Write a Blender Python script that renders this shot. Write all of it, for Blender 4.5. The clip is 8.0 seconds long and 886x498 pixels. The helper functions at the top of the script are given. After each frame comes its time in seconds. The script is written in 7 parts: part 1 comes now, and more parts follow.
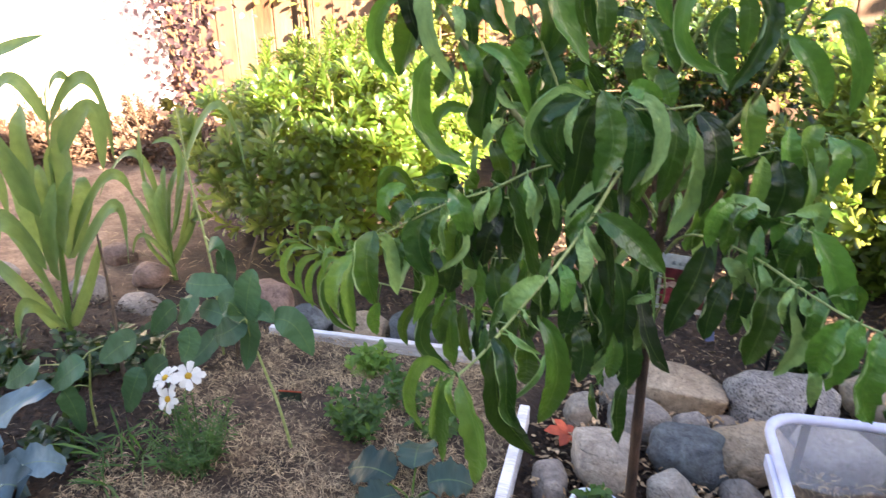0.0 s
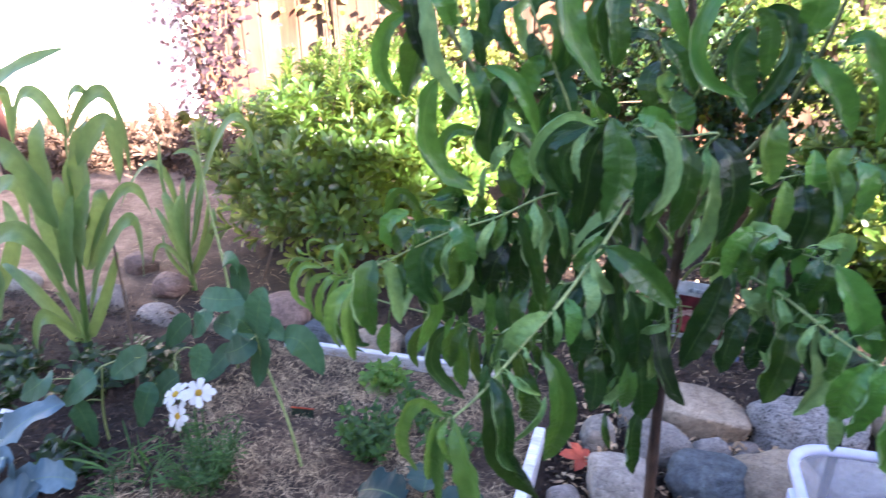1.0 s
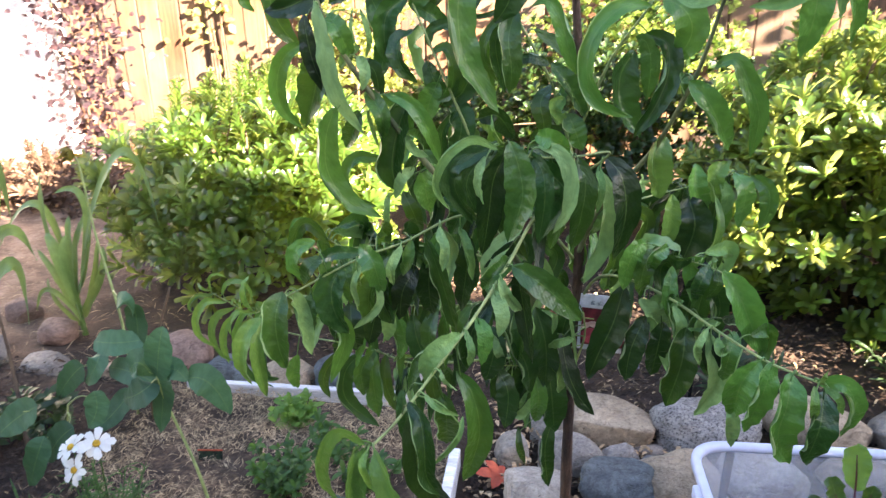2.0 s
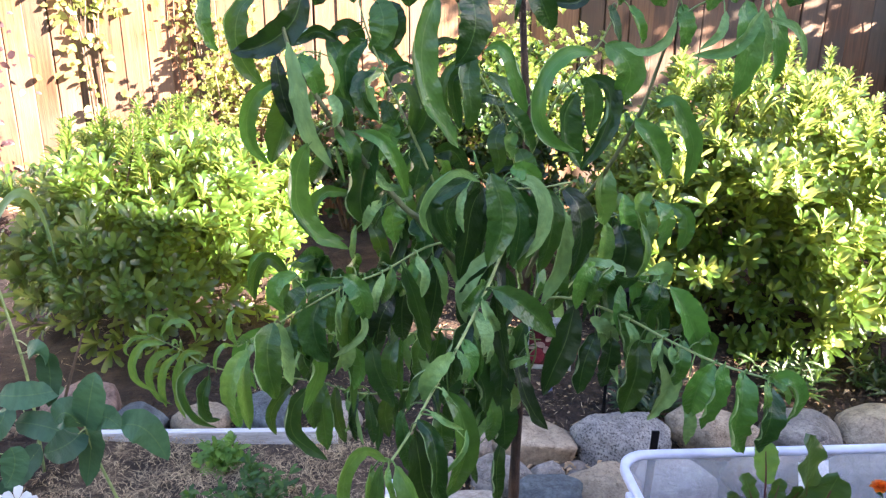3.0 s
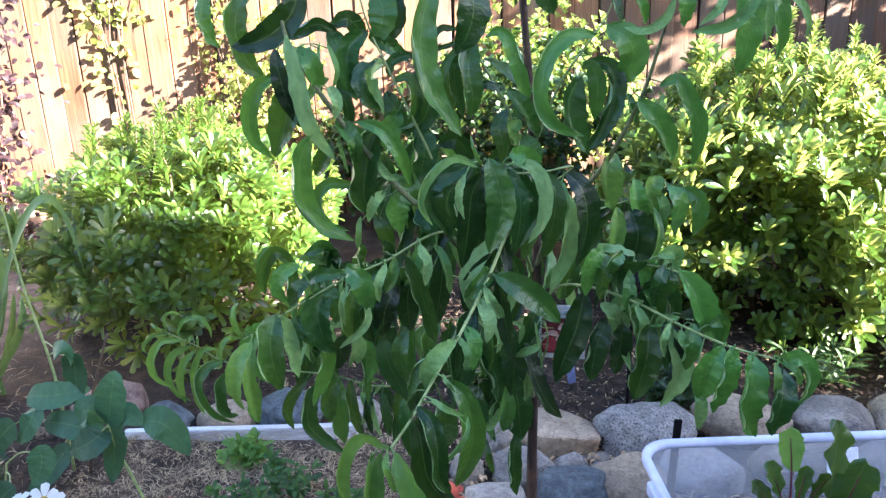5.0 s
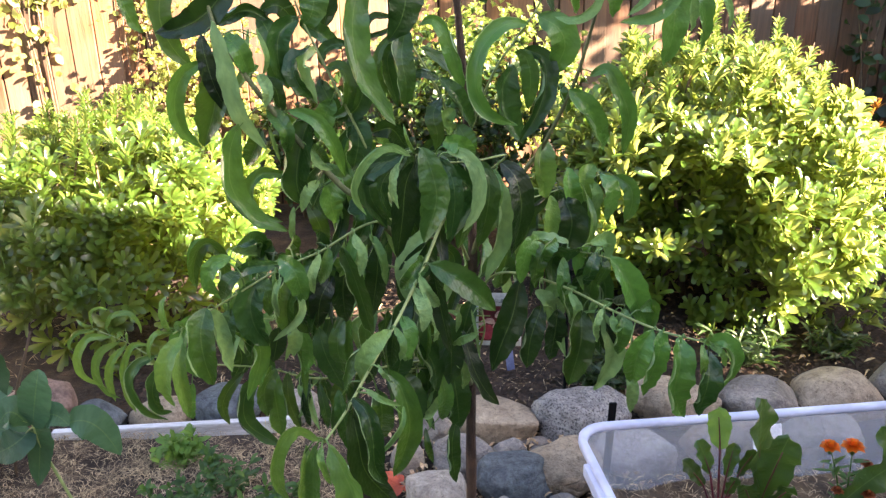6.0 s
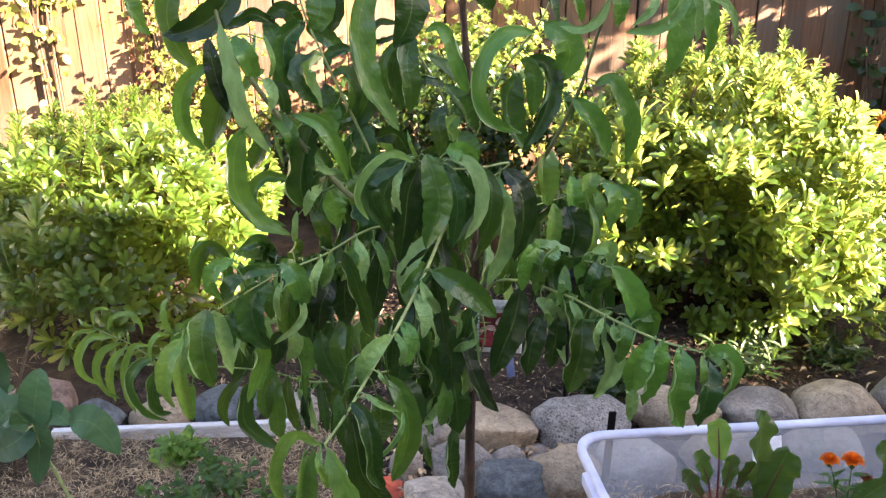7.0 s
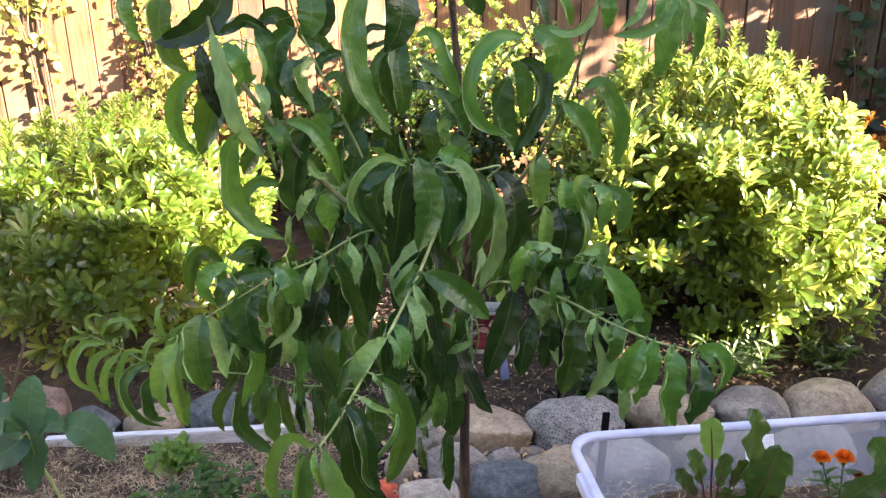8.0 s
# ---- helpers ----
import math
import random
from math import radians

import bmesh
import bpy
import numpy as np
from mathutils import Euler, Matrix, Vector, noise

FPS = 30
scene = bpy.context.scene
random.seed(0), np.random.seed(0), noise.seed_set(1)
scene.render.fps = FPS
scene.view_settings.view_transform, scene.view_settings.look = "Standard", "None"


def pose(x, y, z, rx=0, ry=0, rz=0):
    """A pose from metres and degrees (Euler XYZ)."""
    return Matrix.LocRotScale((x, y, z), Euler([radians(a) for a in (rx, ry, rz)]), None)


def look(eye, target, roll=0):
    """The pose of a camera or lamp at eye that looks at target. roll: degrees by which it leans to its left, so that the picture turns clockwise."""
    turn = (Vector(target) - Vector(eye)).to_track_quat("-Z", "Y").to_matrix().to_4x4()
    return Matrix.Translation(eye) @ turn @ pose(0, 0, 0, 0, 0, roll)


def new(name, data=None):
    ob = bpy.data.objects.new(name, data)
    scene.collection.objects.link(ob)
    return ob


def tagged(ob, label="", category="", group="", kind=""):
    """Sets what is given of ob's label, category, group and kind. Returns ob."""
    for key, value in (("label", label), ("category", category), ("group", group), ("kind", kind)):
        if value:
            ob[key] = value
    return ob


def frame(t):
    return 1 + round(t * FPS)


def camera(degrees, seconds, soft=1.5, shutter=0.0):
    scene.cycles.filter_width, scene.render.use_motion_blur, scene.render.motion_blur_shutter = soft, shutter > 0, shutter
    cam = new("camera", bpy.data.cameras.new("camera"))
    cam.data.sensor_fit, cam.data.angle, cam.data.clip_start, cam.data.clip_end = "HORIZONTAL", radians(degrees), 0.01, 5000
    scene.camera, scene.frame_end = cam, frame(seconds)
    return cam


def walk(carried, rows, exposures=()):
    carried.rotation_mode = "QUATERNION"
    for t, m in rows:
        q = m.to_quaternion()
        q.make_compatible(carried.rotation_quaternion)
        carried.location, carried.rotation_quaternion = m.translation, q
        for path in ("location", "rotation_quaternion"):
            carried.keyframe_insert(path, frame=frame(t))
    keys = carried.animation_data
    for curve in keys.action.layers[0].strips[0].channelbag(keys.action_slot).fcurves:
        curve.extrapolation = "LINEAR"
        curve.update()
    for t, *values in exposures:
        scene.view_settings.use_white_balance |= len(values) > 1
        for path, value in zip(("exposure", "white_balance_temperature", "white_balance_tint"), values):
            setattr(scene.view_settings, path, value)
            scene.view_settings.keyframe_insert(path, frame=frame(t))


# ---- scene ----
cam = camera(62.4, 8.0, 1.35, 0.25)
PATH = [
    (0, (0.136, 0.088, 1.161), (-0.394, 1.855, 0.391), -0.7),
    (0.3, (0.121, 0.104, 1.176), (-0.494, 1.856, 0.431), -0.7),
    (0.5, (0.124, 0.115, 1.17), (-0.518, 1.857, 0.427), -1.5),
    (0.8, (0.129, 0.135, 1.178), (-0.572, 1.875, 0.367), -2.8),
    (1, (0.154, 0.138, 1.178), (-0.449, 1.887, 0.42), -1.0),
    (1.2, (0.191, 0.141, 1.177), (-0.335, 1.908, 0.434), -1.1),
    (1.5, (0.211, 0.162, 1.158), (-0.248, 1.94, 0.366), -4.4),
    (1.8, (0.2, 0.156, 1.173), (-0.224, 1.959, 0.432), -2.8),
    (2, (0.148, 0.13, 1.181), (-0.202, 1.971, 0.481), -1.1),
    (2.2, (0.089, 0.112, 1.187), (-0.105, 1.987, 0.519), -0.4),
    (3.3, (0.015, 0.048, 1.187), (0.012, 1.963, 0.61), 0.5),
    (3.5, (0.022, 0.045, 1.183), (0.02, 1.965, 0.622), 0.6),
    (4, (0.054, 0.044, 1.182), (0.016, 1.96, 0.61), -0.7),
    (5.3, (0.055, 0.064, 1.171), (-0.041, 1.959, 0.54), -1.9),
    (5.5, (0.054, 0.06, 1.172), (0.051, 1.953, 0.526), -1.1),
    (6, (0.063, 0.064, 1.171), (0.13, 1.958, 0.532), -1.1),
    (6.5, (0.064, 0.064, 1.173), (0.139, 1.962, 0.547), -0.6),
    (7, (0.064, 0.062, 1.173), (0.124, 1.961, 0.548), -0.2),
    (7.5, (0.065, 0.06, 1.172), (0.12, 1.959, 0.547), -0.6),
    (8, (0.065, 0.054, 1.174), (0.143, 1.955, 0.559), -0.6),
]
walk(cam, [(t, look(eye, target, roll)) for t, eye, target, roll in PATH],
     exposures=[(0, 4.24, 7250, 22), (0.5, 4.22, 6250, 27), (1.0, 4.26, 5750, 28), (1.5, 4.24, 6700, 19), (2.2, 4.25, 6750, 20), (3.3, 4.16, 6150, 23), (3.6, 4.14, 6100, 23), (4.0, 4.06, 5650, 17), (5.5, 4.12, 5800, 17), (5.9, 4.10, 7000, 22), (6.4, 4.09, 7350, 22), (8, 4.10, 7350, 24)])

# ---- light ----
SUN = Vector((1.0, -0.60, 0.45)).normalized()
world = bpy.data.worlds.new("sky")
scene.world = world
world.use_nodes = True
wn = world.node_tree
sky = wn.nodes.new("ShaderNodeTexSky")
sky.sky_type, sky.sun_disc = "NISHITA", False
sky.sun_elevation, sky.sun_rotation = math.asin(SUN.z), math.atan2(SUN.x, SUN.y)
wn.nodes["Background"].inputs["Strength"].default_value = 0.052
wn.links.new(sky.outputs[0], wn.nodes["Background"].inputs["Color"])
sun = new("sun", bpy.data.lights.new("sun", "SUN"))
sun.data.energy, sun.data.angle, sun.data.color = 5.0, radians(0.5), (1.0, 0.86, 0.66)
sun.matrix_world = look(SUN * 20, (0, 0, 0))


# ---- materials ----
def lin(h):
    """Linear colour from a hex code."""
    out = []
    for i in (0, 2, 4):
        c = int(h[i:i + 2], 16) / 255
        out.append(c / 12.92 if c <= 0.04045 else ((c + 0.055) / 1.055) ** 2.4)
    return (*out, 1.0)


class Nodes:
    """A small helper round one node material."""

    def __init__(self, name):
        self.m = bpy.data.materials.new(name)
        self.m.use_nodes = True
        self.t = self.m.node_tree
        self.b = self.t.nodes["Principled BSDF"]
        self.out = self.t.nodes["Material Output"]
        self.co = self.t.nodes.new("ShaderNodeTexCoord").outputs["Object"]

    def node(self, kind, **kw):
        n = self.t.nodes.new(kind)
        for k, v in kw.items():
            n.inputs[k].default_value = v
        return n

    def link(self, a, b):
        self.t.links.new(a, b)

    def noise(self, scale, detail=4.0, rough=0.55, stretch=None, distort=0.0):
        n = self.node("ShaderNodeTexNoise", Scale=scale, Detail=detail, Roughness=rough, Distortion=distort)
        if stretch:
            mp = self.node("ShaderNodeMapping", Scale=stretch)
            self.link(self.co, mp.inputs[0])
            self.link(mp.outputs[0], n.inputs["Vector"])
        else:
            self.link(self.co, n.inputs["Vector"])
        return n.outputs[0]

    def ramp(self, fac, stops):
        r = self.t.nodes.new("ShaderNodeValToRGB")
        e = r.color_ramp.elements
        while len(e) < len(stops):
            e.new(0.5)
        for el, (p, c) in zip(e, stops):
            el.position, el.color = p, c
        self.link(fac, r.inputs[0])
        return r.outputs[0]

    def mix(self, fac, a, b, mode="MIX"):
        n = self.t.nodes.new("ShaderNodeMix")
        n.data_type, n.blend_type = "RGBA", mode
        for sock, v in ((n.inputs[0], fac), (n.inputs[6], a), (n.inputs[7], b)):
            if hasattr(v, "is_output"):
                self.link(v, sock)
            else:
                sock.default_value = v
        return n.outputs[2]

    def math(self, op, a, b=0.0):
        n = self.t.nodes.new("ShaderNodeMath")
        n.operation = op
        for sock, v in ((n.inputs[0], a), (n.inputs[1], b)):
            if hasattr(v, "is_output"):
                self.link(v, sock)
            else:
                sock.default_value = v
        return n.outputs[0]

    def bump(self, height, strength, distance=0.01):
        n = self.node("ShaderNodeBump", Strength=strength, Distance=distance)
        self.link(height, n.inputs["Height"])
        self.link(n.outputs[0], self.b.inputs["Normal"])
        return n.outputs[0]

    def random(self, island):
        if island:
            return self.t.nodes.new("ShaderNodeNewGeometry").outputs["Random Per Island"]
        return self.t.nodes.new("ShaderNodeObjectInfo").outputs["Random"]

    def done(self, color, rough, metallic=0.0):
        if hasattr(color, "is_output"):
            self.link(color, self.b.inputs["Base Color"])
        else:
            self.b.inputs["Base Color"].default_value = color
        if hasattr(rough, "is_output"):
            self.link(rough, self.b.inputs["Roughness"])
        else:
            self.b.inputs["Roughness"].default_value = rough
        self.b.inputs["Metallic"].default_value = metallic
        return self.m


def leaf_material(name, dark, light, glow, rough=0.4, share=0.35, island=True, veins=False, vary=1.0, shine=0.5, margin=0.0):
    """A thin leaf: a glossy face that also lets light through."""
    n = Nodes(name)
    rnd = n.random(island)
    c = n.mix(rnd, lin(dark), lin(light))
    blot = n.ramp(n.noise(28.0, 4.0, 0.6), [(0.3, (0.62, 0.68, 0.6, 1)), (0.7, (1.18, 1.12, 1.02, 1))])
    c = n.mix((0.35 if veins else 0.6) * vary, c, blot, "MULTIPLY")
    height = n.noise(160.0, 2.0)
    if veins:
        uv = n.t.nodes.new("ShaderNodeUVMap")
        sep = n.t.nodes.new("ShaderNodeSeparateXYZ")
        n.link(uv.outputs[0], sep.inputs[0])
        u = n.math("ABSOLUTE", n.math("SUBTRACT", sep.outputs[0], 0.5))
        rib = n.math("LESS_THAN", u, 0.02)
        slant = n.math("SUBTRACT", n.math("MULTIPLY", sep.outputs[1], 15.0), n.math("MULTIPLY", u, 7.0))
        side = n.math("ABSOLUTE", n.math("SINE", n.math("MULTIPLY", slant, 3.14159)))
        fine = n.math("LESS_THAN", side, 0.13)
        c = n.mix(n.math("MULTIPLY", fine, 0.1), c, lin(light))
        c = n.mix(n.math("MULTIPLY", rib, 0.28), c, lin("7f9a58"))
        turned = n.math("GREATER_THAN", sep.outputs[0], 1.01)
        c = n.mix(n.math("MULTIPLY", turned, margin), c, lin("a4bc8c"))
        mp = n.node("ShaderNodeMapping", Scale=(3.0, 13.0, 1.0))
        n.link(uv.outputs[0], mp.inputs[0])
        shift = n.t.nodes.new("ShaderNodeCombineXYZ")
        n.link(n.math("MULTIPLY", rnd, 50.0), shift.inputs[2])
        n.link(shift.outputs[0], mp.inputs["Location"])
        quilt = n.node("ShaderNodeTexNoise", Scale=1.0, Detail=2.0)
        n.link(mp.outputs[0], quilt.inputs["Vector"])
        c = n.mix(0.5, c, n.ramp(quilt.outputs[0], [(0.35, (0.62, 0.68, 0.62, 1)), (0.65, (1.2, 1.15, 1.05, 1))]), "MULTIPLY")
        height = n.math("ADD", n.math("MULTIPLY", side, 0.06), n.math("MULTIPLY", quilt.outputs[0], 1.4))
    n.bump(height, 0.5, 0.004)
    n.done(c, rough)
    n.b.inputs["Specular IOR Level"].default_value = shine
    tr = n.t.nodes.new("ShaderNodeBsdfTranslucent")
    n.link(n.mix(0.75, c, lin(glow)), tr.inputs["Color"])
    ms = n.t.nodes.new("ShaderNodeMixShader")
    ms.inputs[0].default_value = share
    n.link(n.b.outputs[0], ms.inputs[1])
    n.link(tr.outputs[0], ms.inputs[2])
    n.link(ms.outputs[0], n.out.inputs["Surface"])
    return n.m


def mottled(name, stops, scale, rough=0.85, bump=0.4, fine=60.0, island=None, vary=0.0, stretch=None, distance=0.01):
    """A matt surface with colour at two scales and relief."""
    n = Nodes(name)
    c = n.ramp(n.noise(scale, 5.0, 0.6, stretch), [(p, lin(h)) for p, h in stops])
    speck = n.ramp(n.noise(fine, 3.0, 0.65, stretch), [(0.3, (0.6, 0.6, 0.6, 1)), (0.7, (1.25, 1.25, 1.25, 1))])
    c = n.mix(0.7, c, speck, "MULTIPLY")
    if island is not None:
        tone = n.ramp(n.random(island), [(0.0, (1 - vary, 1 - vary, 1 - vary, 1)), (1.0, (1 + vary, 1 + vary * 0.9, 1 + vary * 0.8, 1))])
        c = n.mix(1.0, c, tone, "MULTIPLY")
    n.bump(n.math("ADD", n.noise(scale * 3, 5.0, 0.6, stretch), n.math("MULTIPLY", n.noise(fine * 2, 3.0), 0.5)), bump, distance)
    return n.done(c, rough)


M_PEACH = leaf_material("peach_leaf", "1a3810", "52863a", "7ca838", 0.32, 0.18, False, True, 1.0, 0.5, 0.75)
# Darker copy of the peach leaf: shade on leaf fronts, put into the colour.
M_PEACH_SHADED = leaf_material("shaded_peach_leaf", "0c200a", "2c5424", "608e32", 0.32, 0.13, False, True, 1.0, 0.42, 0.6)
M_PEACH_UNDER = leaf_material("peach_leaf_underside", "5e8848", "8cae70", "90b45c", 0.5, 0.2, False, True, 0.6, 0.4)
M_PEACH_YOUNG = leaf_material("young_peach_leaf", "40682c", "6c9444", "90b448", 0.36, 0.22, False, True)
M_TWIG = mottled("green_twig", [(0.3, "748648"), (0.7, "a2ae6e")], 20.0, 0.55, 0.2)
M_BARK = mottled("young_bark", [(0.3, "2e2018"), (0.7, "5a4232")], 30.0, 0.75, 0.6, 120.0, stretch=(1, 1, 0.25))
M_SHRUB = leaf_material("shrub_leaf", "0c240a", "608638", "d4e078", 0.26, 0.38, True, False, 1.0, 0.65)
M_SHRUB_P = leaf_material("shrub_cluster_leaf", "0c240a", "608638", "d4e078", 0.26, 0.38, True, False, 1.0, 0.65)
M_LIMB = mottled("olive_bark", [(0.3, "4a5030"), (0.7, "767c4c")], 26.0, 0.6, 0.4, 120.0, stretch=(1, 1, 0.3))
M_STEM = mottled("woody_stem", [(0.3, "43352a"), (0.7, "6f5b46")], 25.0, 0.85, 0.5)
M_YELLOW = leaf_material("yellow_green_leaf", "5a7030", "98ac58", "c4d880", 0.45, 0.42)
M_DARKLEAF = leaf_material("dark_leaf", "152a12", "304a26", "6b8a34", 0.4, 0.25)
M_PURPLE = leaf_material("purple_leaf", "241a20", "46343a", "6c4c4c", 0.45, 0.22)
M_VINE = leaf_material("vine_leaf", "5c6c36", "98a258", "d0d484", 0.45, 0.38)
M_CORN = leaf_material("corn_leaf", "446630", "749256", "a8c070", 0.45, 0.27, True, True)
M_BRUSH = leaf_material("dead_brush", "3c2c22", "6a5242", "7a5c44", 0.7, 0.15)
M_RUST = leaf_material("rusty_leaf", "6c5a2c", "b87a30", "d88a30", 0.55, 0.35)
M_SUNFLOWER = leaf_material("sunflower_leaf", "284a34", "467050", "649050", 0.5, 0.18, False, True)
M_SQUASH = leaf_material("squash_leaf", "18302c", "345048", "486848", 0.5, 0.15, False, True)
M_KALE = leaf_material("kale_leaf", "405a6a", "6a8494", "7f9a88", 0.55, 0.12, False, True)
M_HERB = leaf_material("herb_leaf", "24461e", "48702f", "7aa842", 0.5, 0.3)
M_SEEDLING = leaf_material("seedling_leaf", "4c7830", "789c46", "a0c858", 0.5, 0.35)
M_BEET = leaf_material("beet_leaf", "1a3414", "3c5e26", "7c9c3c", 0.3, 0.25, False, True)
M_BEETSTEM = mottled("beet_stem", [(0.3, "4a1a24"), (0.7, "7c3238")], 20.0, 0.45, 0.1)
M_PETAL = leaf_material("white_petal", "e6e6e2", "f6f6f2", "ffffff", 0.55, 0.3, True, False, 0.2)
M_DISC = mottled("yellow_disc", [(0.3, "b88a1c"), (0.7, "e0b83a")], 60.0, 0.8, 0.6, 300.0)
M_MARIGOLD = leaf_material("marigold_petal", "e05a10", "f58a1e", "ffa030", 0.5, 0.3)
M_WILTED = leaf_material("wilted_petal", "7c3418", "a85a2c", "c0702c", 0.6, 0.2)


def soil_material():
    n = Nodes("garden_ground")
    big = n.noise(0.9, 4.0, 0.6)
    mid = n.noise(9.0, 6.0, 0.65)
    c = n.ramp(mid, [(0.25, lin("18110d")), (0.5, lin("36281f")), (0.75, lin("5e4a3a"))])
    dry = n.ramp(mid, [(0.25, lin("5c4638")), (0.5, lin("957a64")), (0.75, lin("bda088"))])
    sep = n.t.nodes.new("ShaderNodeSeparateXYZ")
    n.link(n.co, sep.inputs[0])
    # Dry pale soil starts west of the left shrub, keeping its shaded ground dark.
    west = n.math("MULTIPLY", n.math("SUBTRACT", -1.5, sep.outputs[0]), 1.6)
    north = n.math("MULTIPLY", n.math("SUBTRACT", sep.outputs[1], 1.8), 2.5)
    pale_mask = n.t.nodes.new("ShaderNodeClamp")
    n.link(n.math("ADD", n.math("MINIMUM", west, north), n.math("SUBTRACT", big, 0.5)), pale_mask.inputs[0])
    c = n.mix(pale_mask.outputs[0], c, dry)
    chaff = n.ramp(n.noise(70.0, 4.0, 0.7), [(0.3, lin("261b14")), (0.5, lin("584536")), (0.7, lin("927a60"))])
    inside = n.math("MINIMUM", n.math("MULTIPLY", n.math("ADD", sep.outputs[0], 1.05), 5.0), n.math("MULTIPLY", n.math("SUBTRACT", 1.88, sep.outputs[1]), 9.0))
    inside = n.math("MINIMUM", inside, n.math("MULTIPLY", n.math("SUBTRACT", -0.1, sep.outputs[0]), 9.0))
    inside = n.math("MINIMUM", inside, n.math("MULTIPLY", n.math("SUBTRACT", sep.outputs[1], 0.55), 6.0))
    bed = n.t.nodes.new("ShaderNodeClamp")
    n.link(n.math("MINIMUM", inside, n.math("MULTIPLY", n.math("SUBTRACT", n.noise(6.0, 5.0, 0.65), 0.42), 6.0)), bed.inputs[0])
    c = n.mix(bed.outputs[0], c, chaff)
    c = n.mix(0.6, c, n.ramp(n.noise(90.0, 4.0, 0.7), [(0.3, (0.5, 0.5, 0.5, 1)), (0.7, (1.35, 1.3, 1.25, 1))]), "MULTIPLY")
    n.bump(n.math("ADD", mid, n.math("MULTIPLY", n.noise(60.0, 5.0, 0.7), 0.5)), 0.9, 0.03)
    return n.done(c, 0.95)


def fence_material():
    n = Nodes("fence_wood")
    rnd = n.random(False)
    off = n.t.nodes.new("ShaderNodeCombineXYZ")
    n.link(n.math("MULTIPLY", rnd, 37.0), off.inputs[0])
    vm = n.t.nodes.new("ShaderNodeVectorMath")
    n.link(n.co, vm.inputs[0])
    n.link(off.outputs[0], vm.inputs[1])
    n.co = vm.outputs[0]
    grain = n.noise(14.0, 5.0, 0.6, (4.0, 4.0, 0.22), 0.6)
    c = n.ramp(grain, [(0.25, lin("432c1b")), (0.5, lin("6c4a32")), (0.75, lin("8e684a"))])
    grey = n.ramp(n.noise(2.2, 4.0), [(0.38, (0, 0, 0, 1)), (0.62, (0.8, 0.8, 0.8, 1))])
    c = n.mix(grey, c, lin("655a50"))
    knots = n.node("ShaderNodeTexVoronoi", Scale=2.6)
    mp = n.node("ShaderNodeMapping", Scale=(2.2, 1.0, 0.9))
    n.link(n.co, mp.inputs[0])
    n.link(mp.outputs[0], knots.inputs["Vector"])
    spot = n.ramp(knots.outputs["Distance"], [(0.05, (0.25, 0.2, 0.18, 1)), (0.13, (1, 1, 1, 1))])
    c = n.mix(0.85, c, spot, "MULTIPLY")
    tone = n.ramp(rnd, [(0.0, (0.42, 0.43, 0.44, 1)), (0.35, (1.0, 0.84, 0.7, 1)), (0.7, (0.74, 0.76, 0.76, 1)), (1.0, (1.3, 1.18, 1.02, 1))])
    c = n.mix(1.0, c, tone, "MULTIPLY")
    n.bump(n.math("ADD", grain, n.math("MULTIPLY", n.noise(80.0, 3.0, 0.6, (4, 4, 0.3)), 0.4)), 0.5, 0.006)
    return n.done(c, 0.8)


def rock_material(name, a, b, speckle="", amount=0.0):
    n = Nodes(name)
    c = n.ramp(n.noise(13.0, 8.0, 0.68, distort=1.2), [(0.3, lin(a)), (0.7, lin(b))])
    stain = n.ramp(n.noise(4.0, 4.0), [(0.32, (0.55, 0.52, 0.48, 1)), (0.6, (1.05, 1.03, 1.0, 1))])
    c = n.mix(0.8, c, stain, "MULTIPLY")
    if speckle:
        sp = n.ramp(n.noise(170.0, 3.0, 0.7), [(0.36 + amount, (0, 0, 0, 1)), (0.46 + amount, (1, 1, 1, 1))])
        c = n.mix(sp, lin(speckle), c)
    fine = n.ramp(n.noise(120.0, 3.0, 0.7), [(0.3, (0.68, 0.68, 0.68, 1)), (0.7, (1.15, 1.15, 1.15, 1))])
    c = n.mix(0.8, c, fine, "MULTIPLY")
    blot = n.ramp(n.noise(38.0, 5.0, 0.7, distort=0.8), [(0.36, (0.6, 0.57, 0.53, 1)), (0.5, (1, 1, 1, 1)), (0.68, (1.12, 1.08, 1.0, 1))])
    c = n.mix(0.75, c, blot, "MULTIPLY")
    vein = n.math("ABSOLUTE", n.math("SUBTRACT", n.noise(7.0, 4.0, 0.6, (1, 1, 2.2), 1.5), 0.5))
    crack = n.ramp(vein, [(0.0, (0.5, 0.47, 0.44, 1)), (0.014, (1, 1, 1, 1))])
    c = n.mix(0.28, c, crack, "MULTIPLY")
    n.bump(n.math("ADD", n.math("ADD", n.noise(22.0, 6.0, 0.6), n.math("MINIMUM", n.math("MULTIPLY", vein, 14.0), 0.3)), n.math("MULTIPLY", n.noise(150.0, 4.0, 0.7), 0.35)), 0.75, 0.016)
    return n.done(c, 0.8)


M_GROUND = soil_material()
M_FENCE = fence_material()
M_GRANITE = rock_material("granite_rock", "8e8a8a", "bcb6b2", "4c4848", 0.03)
M_TAN = rock_material("tan_rock", "917f6c", "c2ae96", "6a5846", -0.06)
M_BLUE = rock_material("blue_grey_rock", "454a50", "7c848a")
M_PALE = rock_material("pale_rock", "948a82", "c0b6aa", "7a7066", -0.06)
M_PINK = rock_material("brown_pink_rock", "7e645a", "a88c7e")
M_GREY = rock_material("grey_rock", "7c7470", "a89e96", "585250", -0.05)
